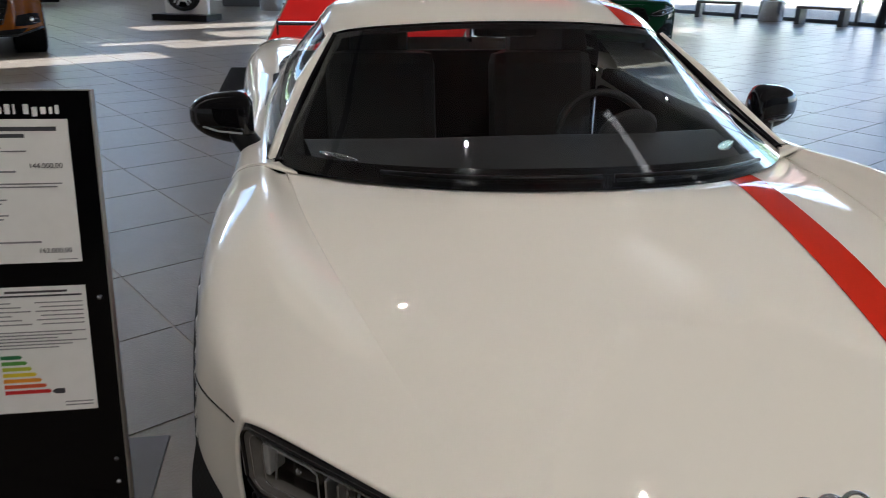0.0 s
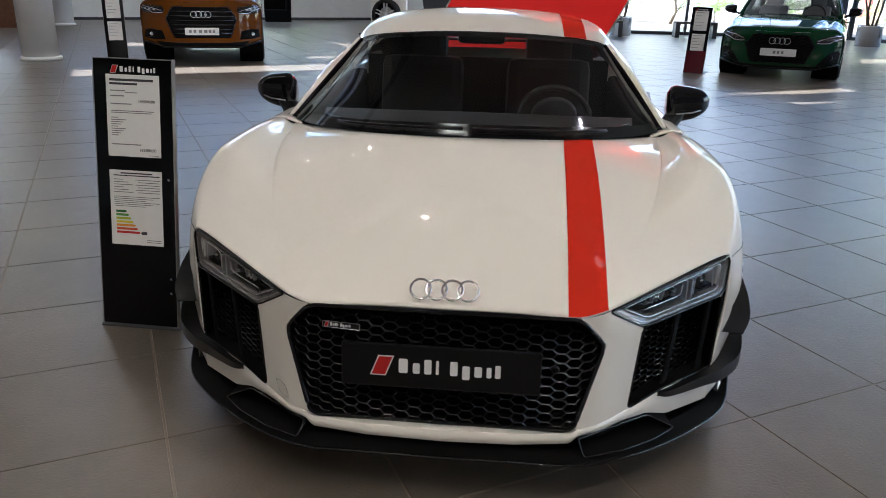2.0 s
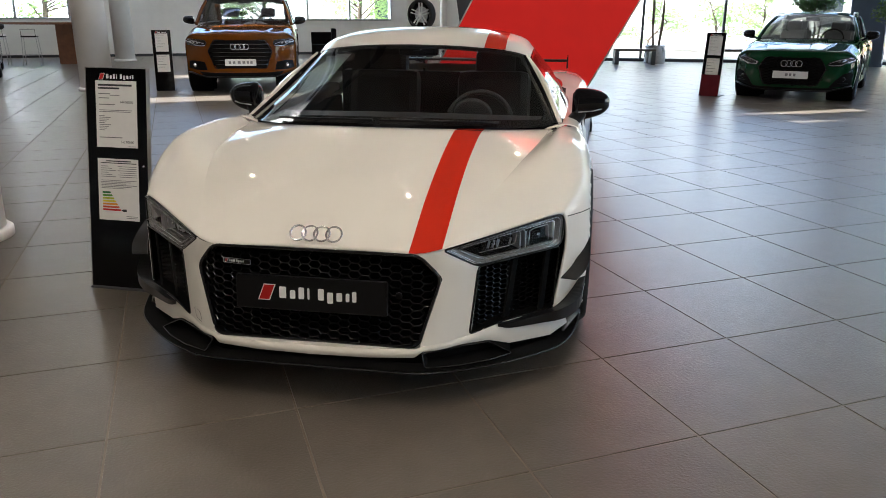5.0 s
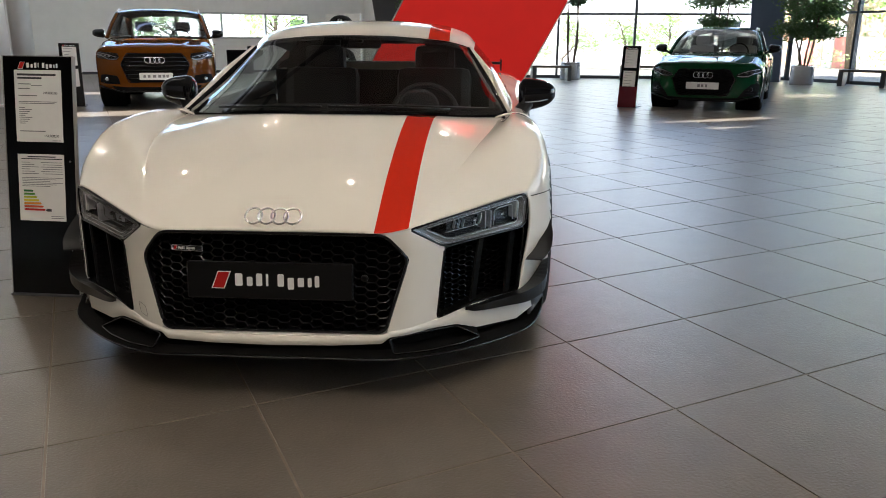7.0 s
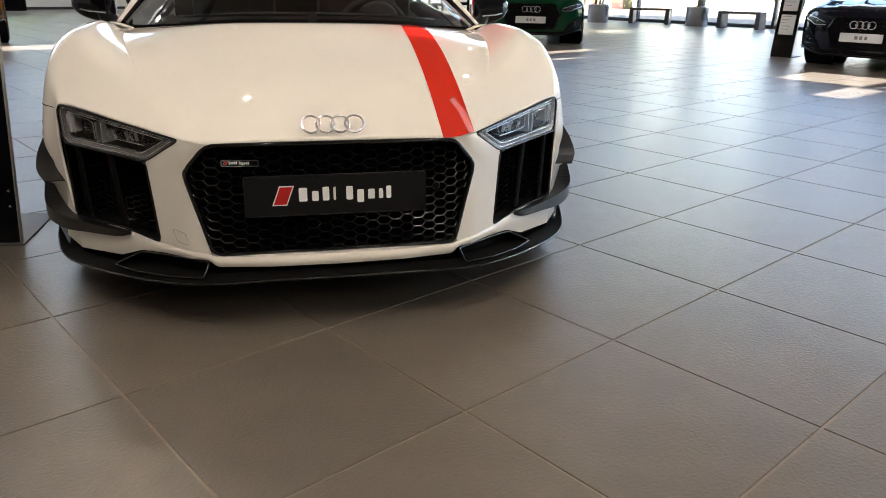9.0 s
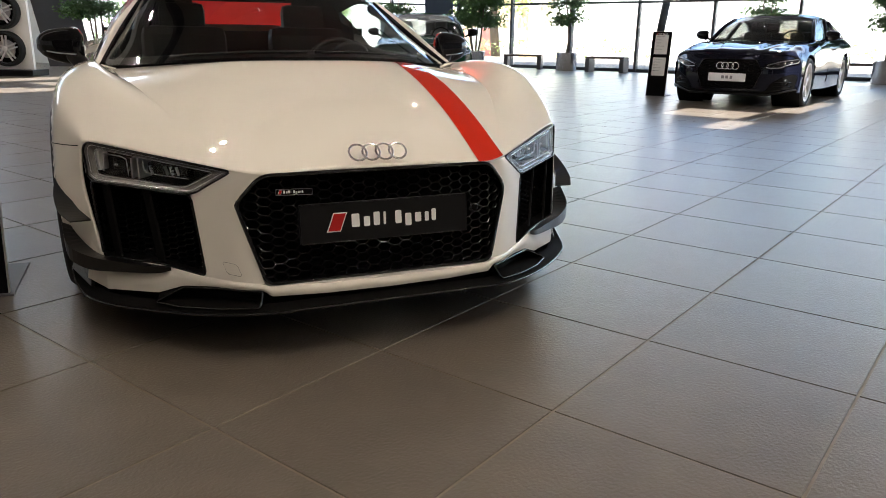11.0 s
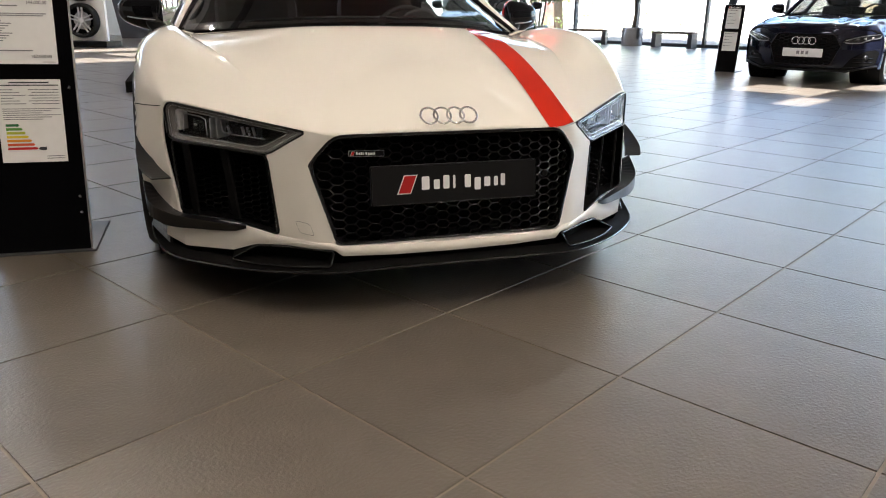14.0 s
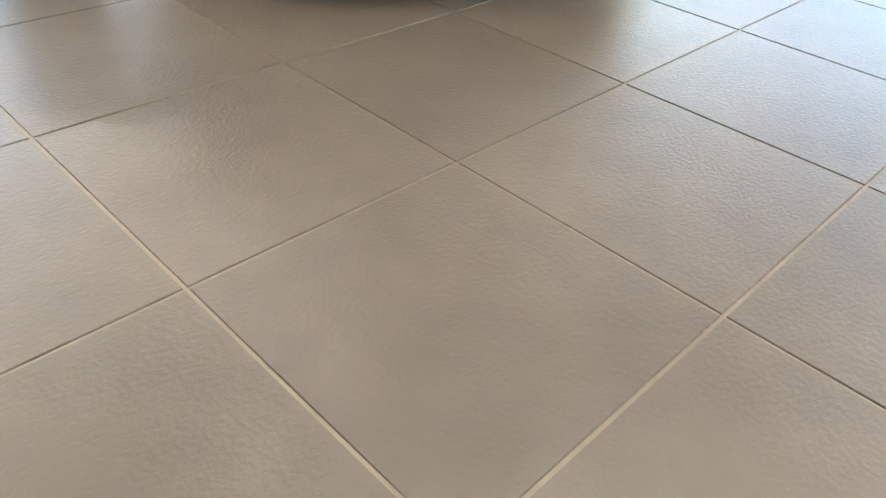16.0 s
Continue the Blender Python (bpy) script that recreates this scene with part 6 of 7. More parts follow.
show_car("saloon", facing(-11.6, 11.3, (.62, -.78)), "white saloon with black grille, only its nose in view", M["paint_silver"], 1.87, 4.95, 1.46, .78, .98, .97, (.90, 3.82), .345,
         (1.32, 2.15, 3.8, 4.5), M["cabin"], (.46, .32, .74), (.48, .88, .58, .75), .38, .64, M["rim_silver"], True)


# ---------------------------------------------------------------- price stands
def text(s, size, m, material, parent, name="lettering"):
    cu = bpy.data.curves.new(name, "FONT")
    cu.body, cu.size, cu.extrude = s, size, 0.0003
    ob = new(name, cu)
    dg = bpy.context.evaluated_depsgraph_get()
    me = bpy.data.meshes.new_from_object(ob.evaluated_get(dg))
    bpy.data.objects.remove(ob)
    me.materials.append(material)
    ob = new(name, me)
    ob.parent = parent
    ob.matrix_basis = m
    return ob


def price_stand(m, label, body, detail=True, prices=()):
    """A leaning board on a floor plate: W .33, face towards -y."""
    root = thing("price_stand", m, label, "sign", "price stands")
    H, W, lean = 1.055, .315, 8.5
    R = pose(0, 0, 0.008, -lean)
    b = part("board", slab(bmesh.new(), [(-W / 2, 0), (W / 2, 0), (W / 2, H), (-W / 2, H)], .022), M["sign_black"], root)
    if body is not M["sign_black"]:
        e = part("lower_panel", slab(bmesh.new(), [(-W / 2, 0), (W / 2, 0), (W / 2, .36), (-W / 2, .36)], .003), body, root, "dark red lower panel")
        e.matrix_basis = R @ pose(0, -.004, 0)
    b.matrix_basis = R
    for x in (-W / 2 - .004, W / 2):
        e = part("edge_strip", boxed(x, x + .004, -.002, .024, 0, H, .001), M["edge"], root, "thin aluminium edge")
        e.matrix_basis = R
    e = part("edge_strip", boxed(-W / 2 - .004, W / 2 + .004, -.002, .024, H, H + .004, .001), M["edge"], root, "thin aluminium edge")
    e.matrix_basis = R
    part("foot_plate", boxed(-W / 2, W / 2 + .02, -.02, .40, 0, .008, .002), M["dark_panel"], root, "thin dark steel floor plate")
    part("brace", boxed(-W / 2 + .02, W / 2 - .02, .02, .03, .008, .12, .002), body, root)
    emblem(b, pose(-.088 if detail else -.10, 0, H - .048), .0215)
    for z0, z1 in ((.684, .997), (.332, .630)):
        pp = part("sheet", slab(bmesh.new(), [(-.107, z0), (.109, z0), (.109, z1), (-.107, z1)], .001), M["paper"], root, "printed white sheet behind clear cover")
        pp.matrix_basis = R @ pose(0, -.003, 0)
        if not detail:
            for k in range(5):
                z = z1 - .03 - k * (z1 - z0 - .06) / 5
                q = part("text_bar", slab(bmesh.new(), [(-.09, z), (.05 - .03 * (k % 3), z), (.05 - .03 * (k % 3), z + .006), (-.09, z + .006)], .0004), M["ink"], pp)
                q.matrix_basis = pose(0, -.001, 0)
            continue
        # printed lines
        if z0 > .5:
            rows = [(.972, -.092, .085, .009, "ink_dark"), (.958, -.092, .020, .008, "ink_dark"), (.934, -.09, -.03, .004, "ink"), (.928, -.03, .02, .003, "ink"),
                    (.914, -.09, -.035, .004, "ink"), (.884, -.09, -.005, .004, "ink"), (.858, -.09, .085, .003, "ink"), (.851, -.09, .075, .003, "ink")]
            rows += [(.832 - .0085 * i, -.09, -.062 + .032 * ((i * 7) % 4) / 3, .003, "ink") for i in range(9)]
            rows += [(.729, -.09, .03, .004, "ink"), (.690, .06, .10, .002, "ink")]
        else:
            rows = [(.616, -.06, .07, .005, "ink_dark"), (.607, -.09, .10, .004, "ink_dark")]
            rows += [(.592 - .010 * i, -.09, -.05 + .02 * (i % 3), .0026, "ink") for i in range(6)]
            rows += [(.592 - .010 * i, .0 + .01 * (i % 2), .10, .0026, "ink") for i in range(6)]
            rows += [(.524 - .0075 * i, -.09, .10 - .03 * (i % 3), .0024, "ink") for i in range(6)]
            rows += [(.352 - .008 * i, .04, .10, .0026, "ink") for i in range(2)]
        for z, x0, x1, h, k in rows:
            q = part("text_bar", slab(bmesh.new(), [(x0, z), (x1, z), (x1, z + h), (x0, z + h)], .0004), M[k], pp)
            q.matrix_basis = pose(0, -.001, 0)
        if z0 < .5:
            for i, k in enumerate("abcdefg"):
                z = .462 - i * .0140
                q = part("efficiency_band", slab(bmesh.new(), [(-.085, z), (-.045 + .009 * i, z), (-.040 + .009 * i, z + .0045), (-.045 + .009 * i, z + .009), (-.085, z + .009)], .0004), M["band_" + k], pp, "coloured efficiency bar")
                q.matrix_basis = pose(0, -.001, 0)
            q = part("efficiency_mark", slab(bmesh.new(), [(.014, .381), (.022, .375), (.042, .375), (.042, .387), (.022, .387)], .0004), M["ink_dark"], pp, "black arrow mark")
            q.matrix_basis = pose(0, -.001, 0)
        else:
            for s, z in prices:
                text(s, .0155, pose(.022, -.0015, z, 90), M["ink_dark"], pp)
    if detail:
        for z in (.14, .20, .60):
            part("screw", lathe(bmesh.new(), [(.002, 0), (.006, .001), (.006, .003)], 12, R @ pose(W / 2 - .02, -.001, z, 90)), M["chrome"], root, smooth=True)
    return root


price_stand(pose(-1.312, .945, 0, 0, .5, -1.5), "black acrylic price stand with two printed sheets on a steel plate", M["sign_black"], True, (("144.000,00", .893), ("162.000,00", .706)))
price_stand(facing(3.17, 11.36, (-.40, -.92)), "black and dark red price stand beside a green car", M["sign_red"], False)
price_stand(facing(-6.36, 10.40, (.42, -.91)), "black price stand with two white sheets beside an orange car", M["sign_black"], False)
price_stand(facing(7.60, 8.38, (-.80, -.60)), "black price stand with two white sheets beside a blue car", M["sign_black"], False)

# ---------------------------------------------------------------- red display wall on its plinth
root = thing("display_wall", pose(0, 7.45, 0), "slanting red display wall with a pale metal edge", "display wall")
_k = .545
_o = [(-1.24 + _k * .12, .12), (.78 + _k * .12, .12), (.78 + _k * 4.2, 4.2), (-1.24 + _k * 4.2, 4.2)]
part("red_face", slab(bmesh.new(), [(-1.24 + _k * .42, .42), (.78 + _k * .42, .42), (.78 + _k * 4.2, 4.2), (-1.24 + _k * 4.2, 4.2)], .006, pose(0, -.061, 0)), M["red_panel"], root, "red face with a faint added glow")
part("core", slab(bmesh.new(), _o, .12, pose(0, -.055, 0)), M["dark_panel"], root, "black foot and core")
for x0 in (-1.24, .78):
    part("edge_trim", tube(bmesh.new(), [(x0 + _k * .42, -.06, .42), (x0 + _k * 4.2, -.06, 4.2)], .011, 6), M["edge"], root, "pale metal edge")
root = thing("plinth", pose(0, 7.6, 0), "low black plinth under the red wall", "plinth")
part("body", boxed(-1.42, 1.10, -.85, .85, 0, .118, .004), M["satin_black"], root)
part("top_sheet", boxed(-1.42, 1.10, -.85, .85, .1185, .1215, .001), M["gloss_black"], root, "glossy black top sheet")


# ---------------------------------------------------------------- wheel stand, counter, stools, box
root = thing("wheel_stand", pose(-2.95, 17.1, 0, 0, 0, -22), "white upright panel carrying two alloy wheels on a black base", "wheel display")
part("panel", boxed(-.46, .54, -.04, .05, .13, 1.76, .006), M["render_white"], root, "white panel")
part("base", boxed(-.62, .66, -.35, .35, 0, .13, .008), M["satin_black"], root, "black base block")
for z in (1.35, .57):
    wheel(root, pose(.06, -.15, z, 0, 0, -90), .37, .22, M["rim_silver"], 5, "display_wheel", .13, M["gloss_black"], .55, .86)
root = thing("high_counter", pose(-13.3, 17.2, 0, 0, 0, TURN - 12), "walnut high counter with a pale top near the back wall", "counter")
part("side_panel", boxed(-.05, .55, -.04, .04, 0, 1.06, .004), M["walnut"], root, "walnut side panel")
part("side_panel", boxed(-3.4, -3.3, -.35, .35, 0, 1.06, .004), M["walnut"], root, "walnut side panel")
part("top", boxed(-3.45, .56, -.36, .36, 1.062, 1.12, .006), M["walnut"], root, "walnut top")
for _i in range(4):
    root = thing("bar_stool", pose(-13.55 - _i * .75, 16.35 - _i * .28, 0, 0, 0, TURN), "slim black wire bar stool at the counter", "stool", "bar stools")
    part("seat", boxed(-.19, .19, -.19, .19, .74, .775, .012), M["satin_black"], root)
    part("backrest", tube(bmesh.new(), [(-.17, -.18, .77), (-.17, -.20, .95), (.17, -.20, .95), (.17, -.18, .77)], .009, 6), M["satin_black"], root)
    for x, y in ((-.17, -.17), (.17, -.17), (.17, .17), (-.17, .17)):
        part("leg", tube(bmesh.new(), [(x, y, .745), (x * 1.25, y * 1.25, 0)], .009, 6), M["steel_ring"], root)
    part("footrest", tube(bmesh.new(), [(-.19, -.19, .28), (.19, -.19, .28), (.19, .19, .28), (-.19, .19, .28)], .007, 6, closed=True), M["steel_ring"], root)
root = thing("lounge_chair", pose(-7.35, 22.4, 0, 0, 0, 20), "boxy black armchair against the white wall", "armchair")
part("seat", boxed(-.40, .40, -.38, .38, .06, .42, .03), M["cabin"], root)
part("backrest", boxed(-.40, .40, .24, .40, .42, .80, .03), M["cabin"], root)
part("armrest", boxed(.26, .41, -.38, .40, .42, .92, .03), M["cabin"], root)


# ---------------------------------------------------------------- benches
def bench(x, y, turn, w=1.15, label="dark wooden bench with two slab legs before the glass"):
    root = thing("bench", pose(x, y, 0, 0, 0, turn), label, "bench", "benches before the glass")
    part("seat", boxed(-w / 2, w / 2, -.22, .22, .375, .435, .008), M["wood_dark"], root)
    for s in (-1, 1):
        part("leg", boxed(s * w / 2 - (.12 if s > 0 else 0), s * w / 2 + (.12 if s < 0 else 0), -.22, .22, 0, .374, .006), M["mullion"], root)


_ang = math.degrees(math.atan2(-.9, .43))
bench(10.75, 18.75, _ang + 25)
bench(12.15, 16.35, _ang + 8)
bench(15.35, 10.9, _ang)
bench(5.3, 21.0, 0)
bench(2.6, 20.6, 5)


# ---------------------------------------------------------------- potted trees
def leaf_cloud(bm, rng, centre, radius, count, size, squash=.8):
    for _ in range(count):
        d = V((rng.gauss(0, 1), rng.gauss(0, 1), rng.gauss(0, 1))).normalized()
        p = V(centre) + V((d.x, d.y, d.z * squash)) * radius * rng.random() ** .45
        a = V((rng.gauss(0, 1), rng.gauss(0, 1), rng.gauss(0, .6))).normalized()
        b = a.cross(V((rng.gauss(0, 1), rng.gauss(0, 1), rng.gauss(0, 1)))).normalized()
        s = size * (.6 + .8 * rng.random())
        n = a.cross(b) * s * .12
        q = [bm.verts.new(p - a * s), bm.verts.new(p + b * s * .45 + n), bm.verts.new(p + a * s), bm.verts.new(p - b * s * .45 + n)]
        bm.faces.new(q)


def potted_tree(x, y, h, crown_r, seed, stems=3, bare=1.0, dense=1.0, label="leafy green indoor tree in a round metal pot"):
    rng = random.Random(seed)
    root = thing("potted_tree", pose(x, y, 0), label, "plant", "potted trees")
    part("pot", lathe(bmesh.new(), [(.296, 0), (.302, .01), (.305, .50), (.309, .52), (.297, .52), (.292, .45), (.01, .44)], 40), M["pot"], root, "brushed metal pot", True)
    part("soil", lathe(bmesh.new(), [(.286, .42), (.286, .455), (.15, .475), (.005, .48)], 24), M["soil"], root, smooth=True)
    bm, leaves = bmesh.new(), bmesh.new()
    for s in range(stems):
        a = 2 * math.pi * s / stems + rng.random()
        pts = [V((.08 * math.cos(a), .08 * math.sin(a), .38))]
        for k in range(1, 6):
            pts.append(pts[-1] + V((rng.gauss(0, .05) + .02 * math.cos(a), rng.gauss(0, .05) + .02 * math.sin(a), (h - .5) / 5)))
        tube(bm, pts, [.030 - .0045 * k for k in range(6)], 7)
        for k in range(2, 6):
            for _ in range(4):
                d = V((rng.gauss(0, 1), rng.gauss(0, 1), .5 * rng.random())).normalized()
                e = pts[k] + d * crown_r * (.5 + .5 * rng.random()) * (.5 + .5 * (k - 1) / 4)
                if pts[k].z > bare:
                    tube(bm, [pts[k], pts[k].lerp(e, .5) + V((0, 0, .06)), e], [.012, .008, .004], 5)
                    leaf_cloud(leaves, rng, e, crown_r * .38, int(85 * dense), .055, .7)
                    leaf_cloud(leaves, rng, pts[k].lerp(e, .55), crown_r * .32, int(50 * dense), .05, .7)
    part("trunk", bm, M["bark"], root, smooth=True)
    part("crown", leaves, M["leaf_dark"], root, "small dark green leaves")


potted_tree(3.25, 21.3, 3.6, .55, 1, 4, 2.1, .30)
potted_tree(9.40, 19.4, 3.0, 1.0, 2, 4, .45, 1.3)
potted_tree(11.55, 17.55, 3.0, .75, 3, 2, 1.2, .7, "thin-leaved indoor tree in a round metal pot")
potted_tree(14.5, 12.9, 3.2, .9, 5, 3, 1.3, .9)
potted_tree(15.2, 9.9, 2.9, .8, 6, 3, .8, 1.1)
potted_tree(7.60, 21.2, 3.6, .80, 7, 3, 1.6, .8)
potted_tree(-1.2, 20.6, 3.2, .95, 8, 3, 1.35, 1.4)


# ---------------------------------------------------------------- outside
ground = mesh_ob("ground", boxed(-400, 400, -400, 400, -.35, -.13), M["ground"])
tagged(ground, "pale sunlit paving and ground outside", "ground", kind="structure")


# added glowing sheet beyond the trees, bent round the north side, brightens the floor
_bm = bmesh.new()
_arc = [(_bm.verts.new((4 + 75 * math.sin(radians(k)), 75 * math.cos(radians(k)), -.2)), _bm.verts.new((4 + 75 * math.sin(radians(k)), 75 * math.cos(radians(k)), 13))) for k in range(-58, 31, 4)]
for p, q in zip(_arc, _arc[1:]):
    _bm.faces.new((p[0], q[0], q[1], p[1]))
tagged(mesh_ob("backdrop", _bm, M["backdrop_glow"]), "plain glowing backdrop added beyond the trees", "backdrop", kind="structure")


def outdoor_tree(x, y, h, r, seed, n=22):
    rng = random.Random(seed)
    root = thing("tree", pose(x, y, -.13), "leafy green summer tree outside the glass", "tree", "trees outside")
    bm, leaves = bmesh.new(), bmesh.new()
    pts = [V((0, 0, 0)), V((rng.gauss(0, .1), rng.gauss(0, .1), h * .25)), V((rng.gauss(0, .2), rng.gauss(0, .2), h * .55)), V((rng.gauss(0, .3), rng.gauss(0, .3), h * .9))]
    tube(bm, pts, [h * .028, h * .022, h * .014, h * .004], 9)
    for i in range(n):
        f = .25 + .72 * (i + rng.random()) / n
        p = spline(pts, f)
        d = V((rng.gauss(0, 1), rng.gauss(0, 1), .35)).normalized()
        reach = r * (1.15 - abs(f - .5)) * (.55 + .5 * rng.random())
        e = p + d * reach
        tube(bm, [p, p.lerp(e, .5) + V((0, 0, .1 * r)), e], [h * .008, h * .005, h * .002], 5)
        leaf_cloud(leaves, rng, e, r * .40, 150, .026 + h * .011, .8)
        leaf_cloud(leaves, rng, p.lerp(e, .6), r * .32, 70, .026 + h * .011, .8)
    part("trunk", bm, M["bark"], root, smooth=True)
    part("crown", leaves, M["leaf_tree"], root, "bright green summer leaves")


_rng = random.Random(5)
for _i, (x, y, h, r) in enumerate(((-1.0, 29, 2.6, 1.3), (2.2, 28.4, 2.0, 1.1), (3.8, 30, 2.3, 1.1), (6.2, 29.5, 2.4, 1.2), (8.3, 31, 2.6, 1.1), (17, 33, 9, 3.5), (27, 40, 10, 3.8), (36, 34, 9, 3.4),
                                  (38, 22, 9, 3.2), (-9, 33, 5, 2.4), (-13, 31, 5, 2.2), (-17, 29, 5, 2.4), (-21, 27, 5, 2.2), (-25, 25, 5, 2.3), (33, 28, 8, 3))):
    outdoor_tree(x, y, h, r, 20 + _i, 9 if h < 3 else 22)


def house(x, y, turn, w, d, h, roof, label, wall_mat, roof_mat, wins):
    root = thing("house", pose(x, y, -.13, 0, 0, turn), label, "house", "houses outside")
    part("wall", boxed(-w / 2, w / 2, -d / 2, d / 2, 0, h), wall_mat, root)
    if roof:
        part("gable", slab(bmesh.new(), [(-w / 2, h + .001), (w / 2, h + .001), (0, h + roof)], d, pose(0, -d / 2, 0)), wall_mat, root)
        for s in (-1, 1):
            bm = bmesh.new()
            q = [(s * (w / 2 + .4), -d / 2 - .3, h - .35), (0, -d / 2 - .3, h + roof + .12), (0, d / 2 + .3, h + roof + .12), (s * (w / 2 + .4), d / 2 + .3, h - .35)]
            a = [bm.verts.new(p) for p in q]
            b = [bm.verts.new((p[0], p[1], p[2] + .18)) for p in q]
            bm.faces.new(a)
            bm.faces.new(b)
            for k in range(4):
                bm.faces.new((a[k], b[k], b[(k + 1) % 4], a[(k + 1) % 4]))
            part("roof", bm, roof_mat, root, "tiled roof side")
    else:
        part("roof", boxed(-w / 2 - .1, w / 2 + .1, -d / 2 - .1, d / 2 + .1, h + .002, h + .3), M["concrete"], root)
    for i in range(wins):
        cx = -w / 2 + w * (i + .5) / wins
        for z in (1.0, 3.8):
            if z + 1.4 < h:
                wn = part("window", boxed(cx - .55, cx + .55, -d / 2 - .03, -d / 2 + .02, z, z + 1.3), M["lane"], root, "dark window")
                part("window_frame", boxed(cx - .62, cx + .62, -d / 2 - .02, -d / 2 - .005, z - .07, z + 1.37), M["render_white"], wn)


house(21.5, 52, 20, 11, 9, 6.0, 4.0, "white house with a brown gabled roof", M["render_white"], M["roof_brown"], 3)
house(42, 46, 0, 16, 9, 6.5, 4.5, "white house with a long brown roof", M["render_white"], M["roof_brown"], 5)
house(58, 30, -30, 22, 12, 7.0, 0, "pale rendered flat-roofed building across the road", M["concrete"], M["roof_brown"], 6)
house(2, 44, 0, 34, 10, 7.5, 0, "long pale rendered hall with a flat roof", M["render_white"], M["roof_brown"], 3)
house(12, 62, 8, 12, 9, 6, 4, "white house with a brown gabled roof among trees", M["render_white"], M["roof_brown"], 3)

# building clad in upright red, orange and white strips, across the yard
_f0, _f1 = hall(31, 26), hall(31, -16)
root = thing("striped_building", Matrix.Translation(_f0) @ Matrix.Rotation(math.atan2(-AX.y, -AX.x), 4, "Z"), "low building clad in red, orange and white upright panels", "building")
part("wall", boxed(0, 42, 0, 8, -.13, 2.9), M["render_white"], root)
part("parapet", boxed(-.05, 42.05, -.06, 8.05, 2.902, 3.0, .01), M["concrete"], root)
_rng = random.Random(11)
_x = .3
while _x < 41.5:
    w = .45 + .45 * _rng.random()
    k = _rng.choice(("strip_sand", "strip_red", "strip_orange", "strip_white") if _x < 9 else ("strip_white",) * 26 + ("strip_sand", "strip_red", "strip_orange"))
    z0, z1 = (0.0, 2.85) if _rng.random() < .4 else ((1.4, 2.85) if _rng.random() < .5 else (0, 1.38))
    part("facade_panel", boxed(_x, _x + w - .03, -.05, -.002, z0, z1, .006), M[k], root)
    if z1 - z0 < 2:
        o = (0, 1.38) if z0 > 1 else (1.4, 2.85)
        part("facade_panel", boxed(_x, _x + w - .03, -.05, -.002, o[0], o[1], .006), M["strip_white"], root)
    _x += w
_bm = bmesh.new()
_rng2 = random.Random(3)
for _i in range(60):
    p = hall(_rng2.uniform(27.5, 29.5), _rng2.uniform(-14, 26))
    leaf_cloud(_bm, _rng2, (p.x, p.y, .5), .6, 60, .07, .8)
tagged(mesh_ob("hedge", _bm, M["leaf_tree"]), "loose green shrubs along the yard", "hedge", kind="stuff")

# ---------------------------------------------------------------- ceiling lamps
LAMPS = [(b * 4.4 + 1.2, a * 5.0 - 1.5) for b in range(-5, 5) for a in range(-3, 5)
         if not (b < -1 and a < 2) and a * 5.0 - 1.5 < 20.6 - max(0.0, b * 4.4 - 8.2) * .63]
FILL_SPOTS = [(-2.6, -3.4), (-.6, -3.4), (1.4, -3.4), (-2.2, -.9), (1.4, -.9), (-3.4, -8.4), (-1.4, -9.2), (.6, -8.6), (-5.2, -7.4),      # fill lamps added to brighten the white car, some well before it
         (-3.5, 4.5), (-1.0, 6.5), (1.5, 8.5), (-4.5, 8.5)]      # added to brighten the floor towards the orange car
# unseen row before the back wall, added to brighten it
LAMPS += [(b * 3.2 - 3.4, 23.4) for b in range(4)]
for _b, _a in LAMPS + FILL_SPOTS:
    p = hall(_b, _a, (HIGH if _a > STEP else CEILING) - .06)
    d = thing("ceiling_lamp", Matrix.Translation(p), "round ceiling downlight with a bright lens", "lamp", "ceiling lamps")
    part("housing", lathe(bmesh.new(), [(.004, .058), (.13, .058), (.14, .0), (.12, -.006), (.10, -.004), (.004, -.004)], 20), M["satin_black"], d, smooth=True)
    part("diffuser", lathe(bmesh.new(), [(.036, -.0060), (.003, -.0062)], 16, cap=False), M["fill_glow" if (_b, _a) in FILL_SPOTS else "lamp_glow"], d, "glowing lens")

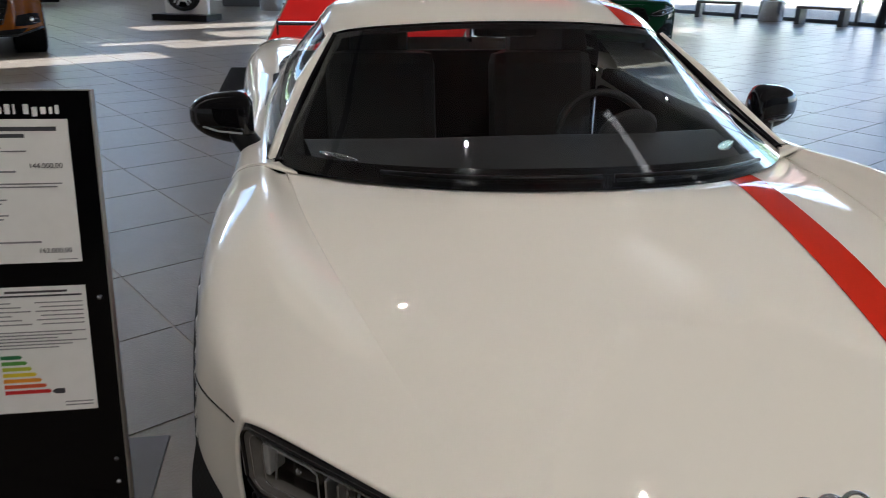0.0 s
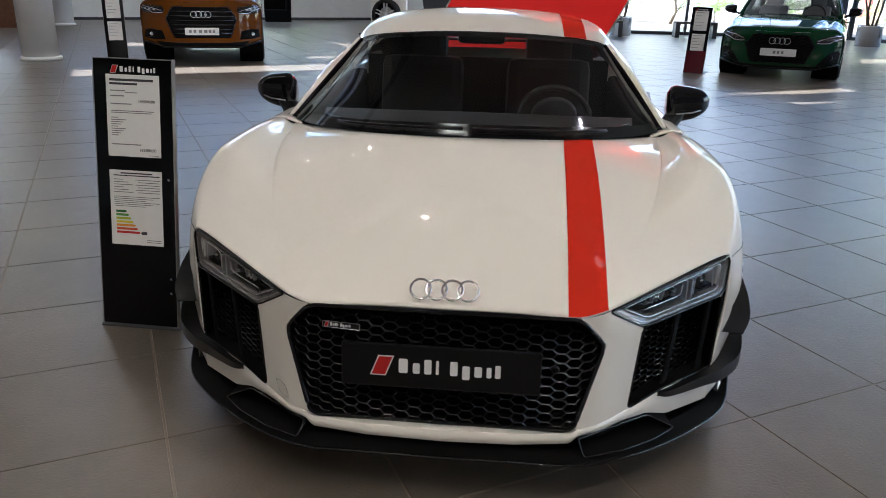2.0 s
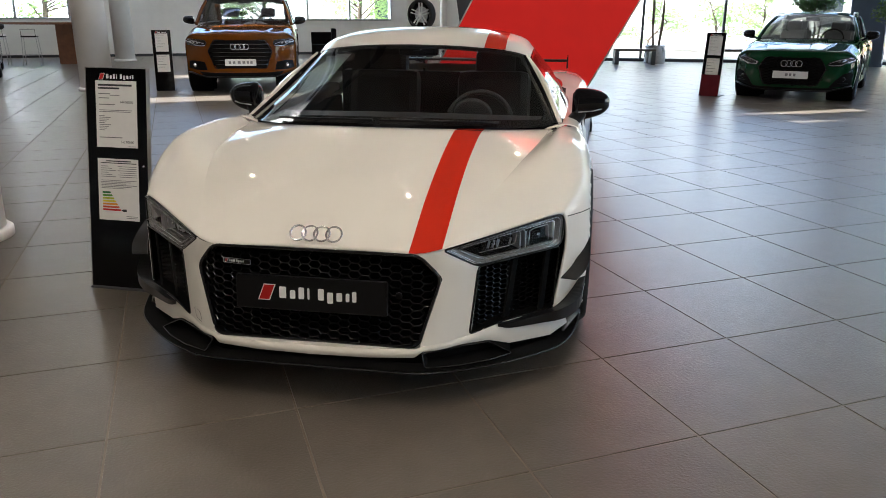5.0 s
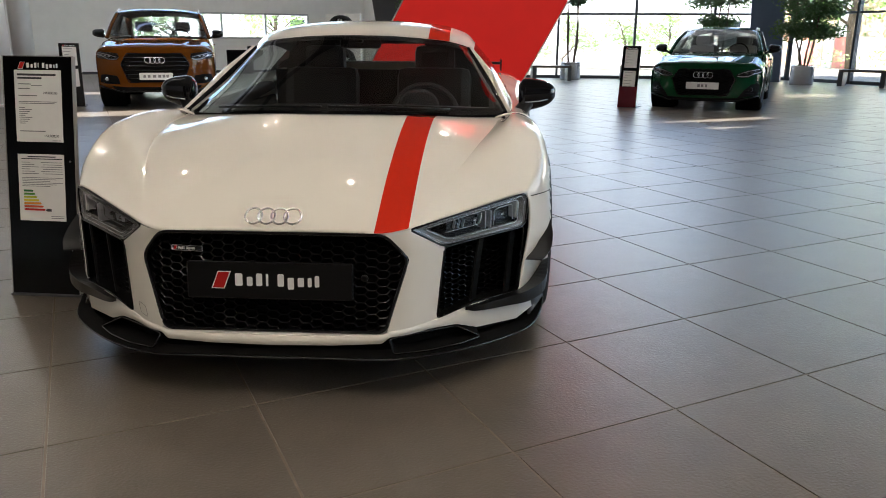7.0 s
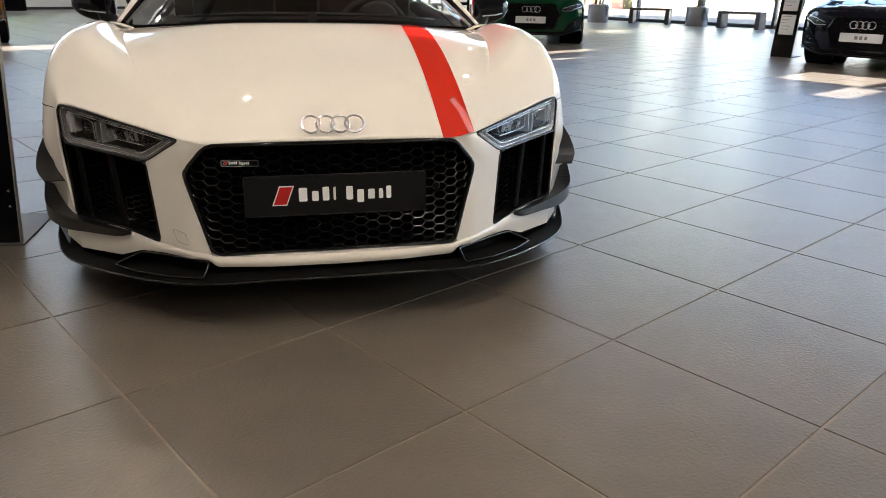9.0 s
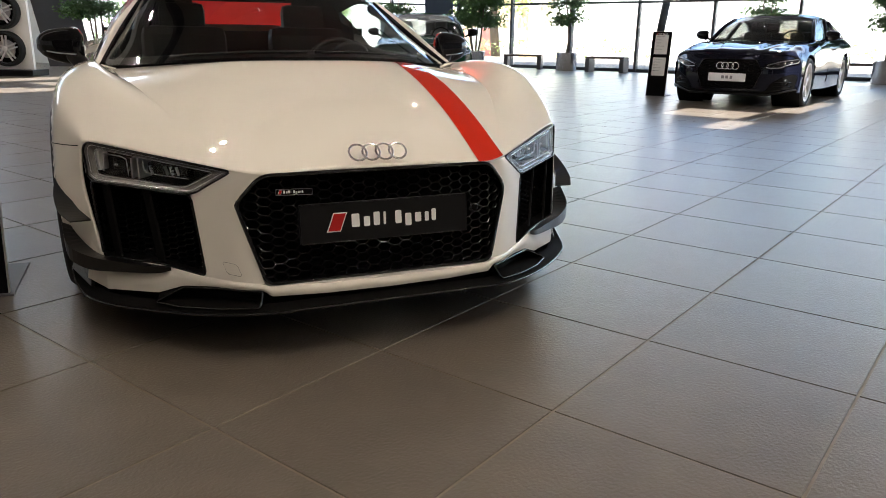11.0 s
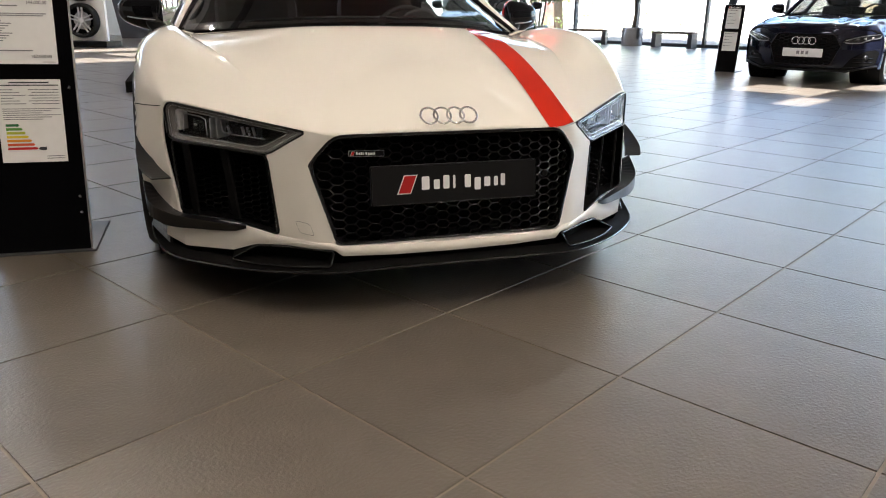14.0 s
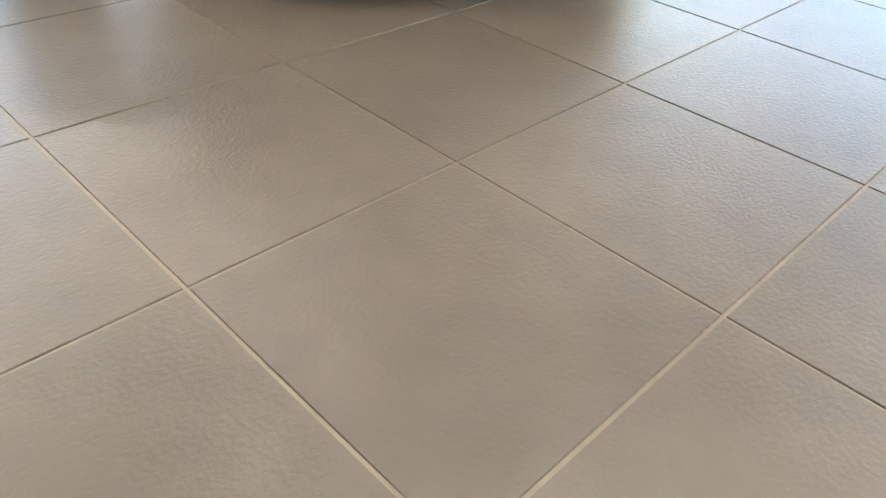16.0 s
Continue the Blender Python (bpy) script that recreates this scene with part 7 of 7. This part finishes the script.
# ---------------------------------------------------------------- floor tiles, each a slab in its joint
def tile_mesh(bm, x, y, s):
    h = s / 2
    c = .0013
    t = [bm.verts.new((x + a * (h - c), y + b * (h - c), 0)) for a, b in ((-1, -1), (1, -1), (1, 1), (-1, 1))]
    l = [bm.verts.new((x + a * h, y + b * h, -.0042)) for a, b in ((-1, -1), (1, -1), (1, 1), (-1, 1))]
    bm.faces.new(t)
    for k in range(4):
        bm.faces.new((t[k], l[k], l[(k + 1) % 4], t[(k + 1) % 4]))


_bm = bmesh.new()
tile_mesh(_bm, 0, 0, TILE - JOINT)
_tile = bpy.data.meshes.new("tile")
_bm.to_mesh(_tile)
_bm.free()
_tile.materials.append(M["tile"])
_inv = HALL.inverted()
_o = _inv @ ORIGIN
_verts, _faces = [], []
_h, _c = (TILE - JOINT) / 2, .0013
_near = 0
for _i in range(-45, 34):
    for _j in range(-28, 44):
        x, y = _o.x + (_i + .5) * TILE, _o.y + (_j + .5) * TILE
        if not (-26 < x < 19.4 and -17.9 < y < 25.2):
            continue
        p = HALL @ V((x, y, 0))
        if -3.2 < p.x < 3.6 and -2.3 < p.y < 8.0 and _near < 300 and not (abs(p.x) < .5 and 1.0 < p.y < 4.0):
            t = new("tile", _tile)
            t.parent = floor
            t.matrix_basis = pose(x, y, 0, 0, 0, 0 if (_i * 3 + _j) % 2 else 180)
            _near += 1
        else:
            n = len(_verts)
            _verts += [(x + a * (_h - _c), y + b * (_h - _c), 0) for a, b in ((-1, -1), (1, -1), (1, 1), (-1, 1))]
            _verts += [(x + a * _h, y + b * _h, -.0042) for a, b in ((-1, -1), (1, -1), (1, 1), (-1, 1))]
            _faces.append((n, n + 1, n + 2, n + 3))
            _faces += [(n + k, n + 4 + k, n + 4 + (k + 1) % 4, n + (k + 1) % 4) for k in range(4)]
_me = bpy.data.meshes.new("far_tiles")
_me.from_pydata(_verts, [], _faces)
_me.materials.append(M["tile"])
_t = new("far_tiles", _me)
_t.parent = floor
tagged(_t, "the same dark floor tiles further off", kind="stuff")
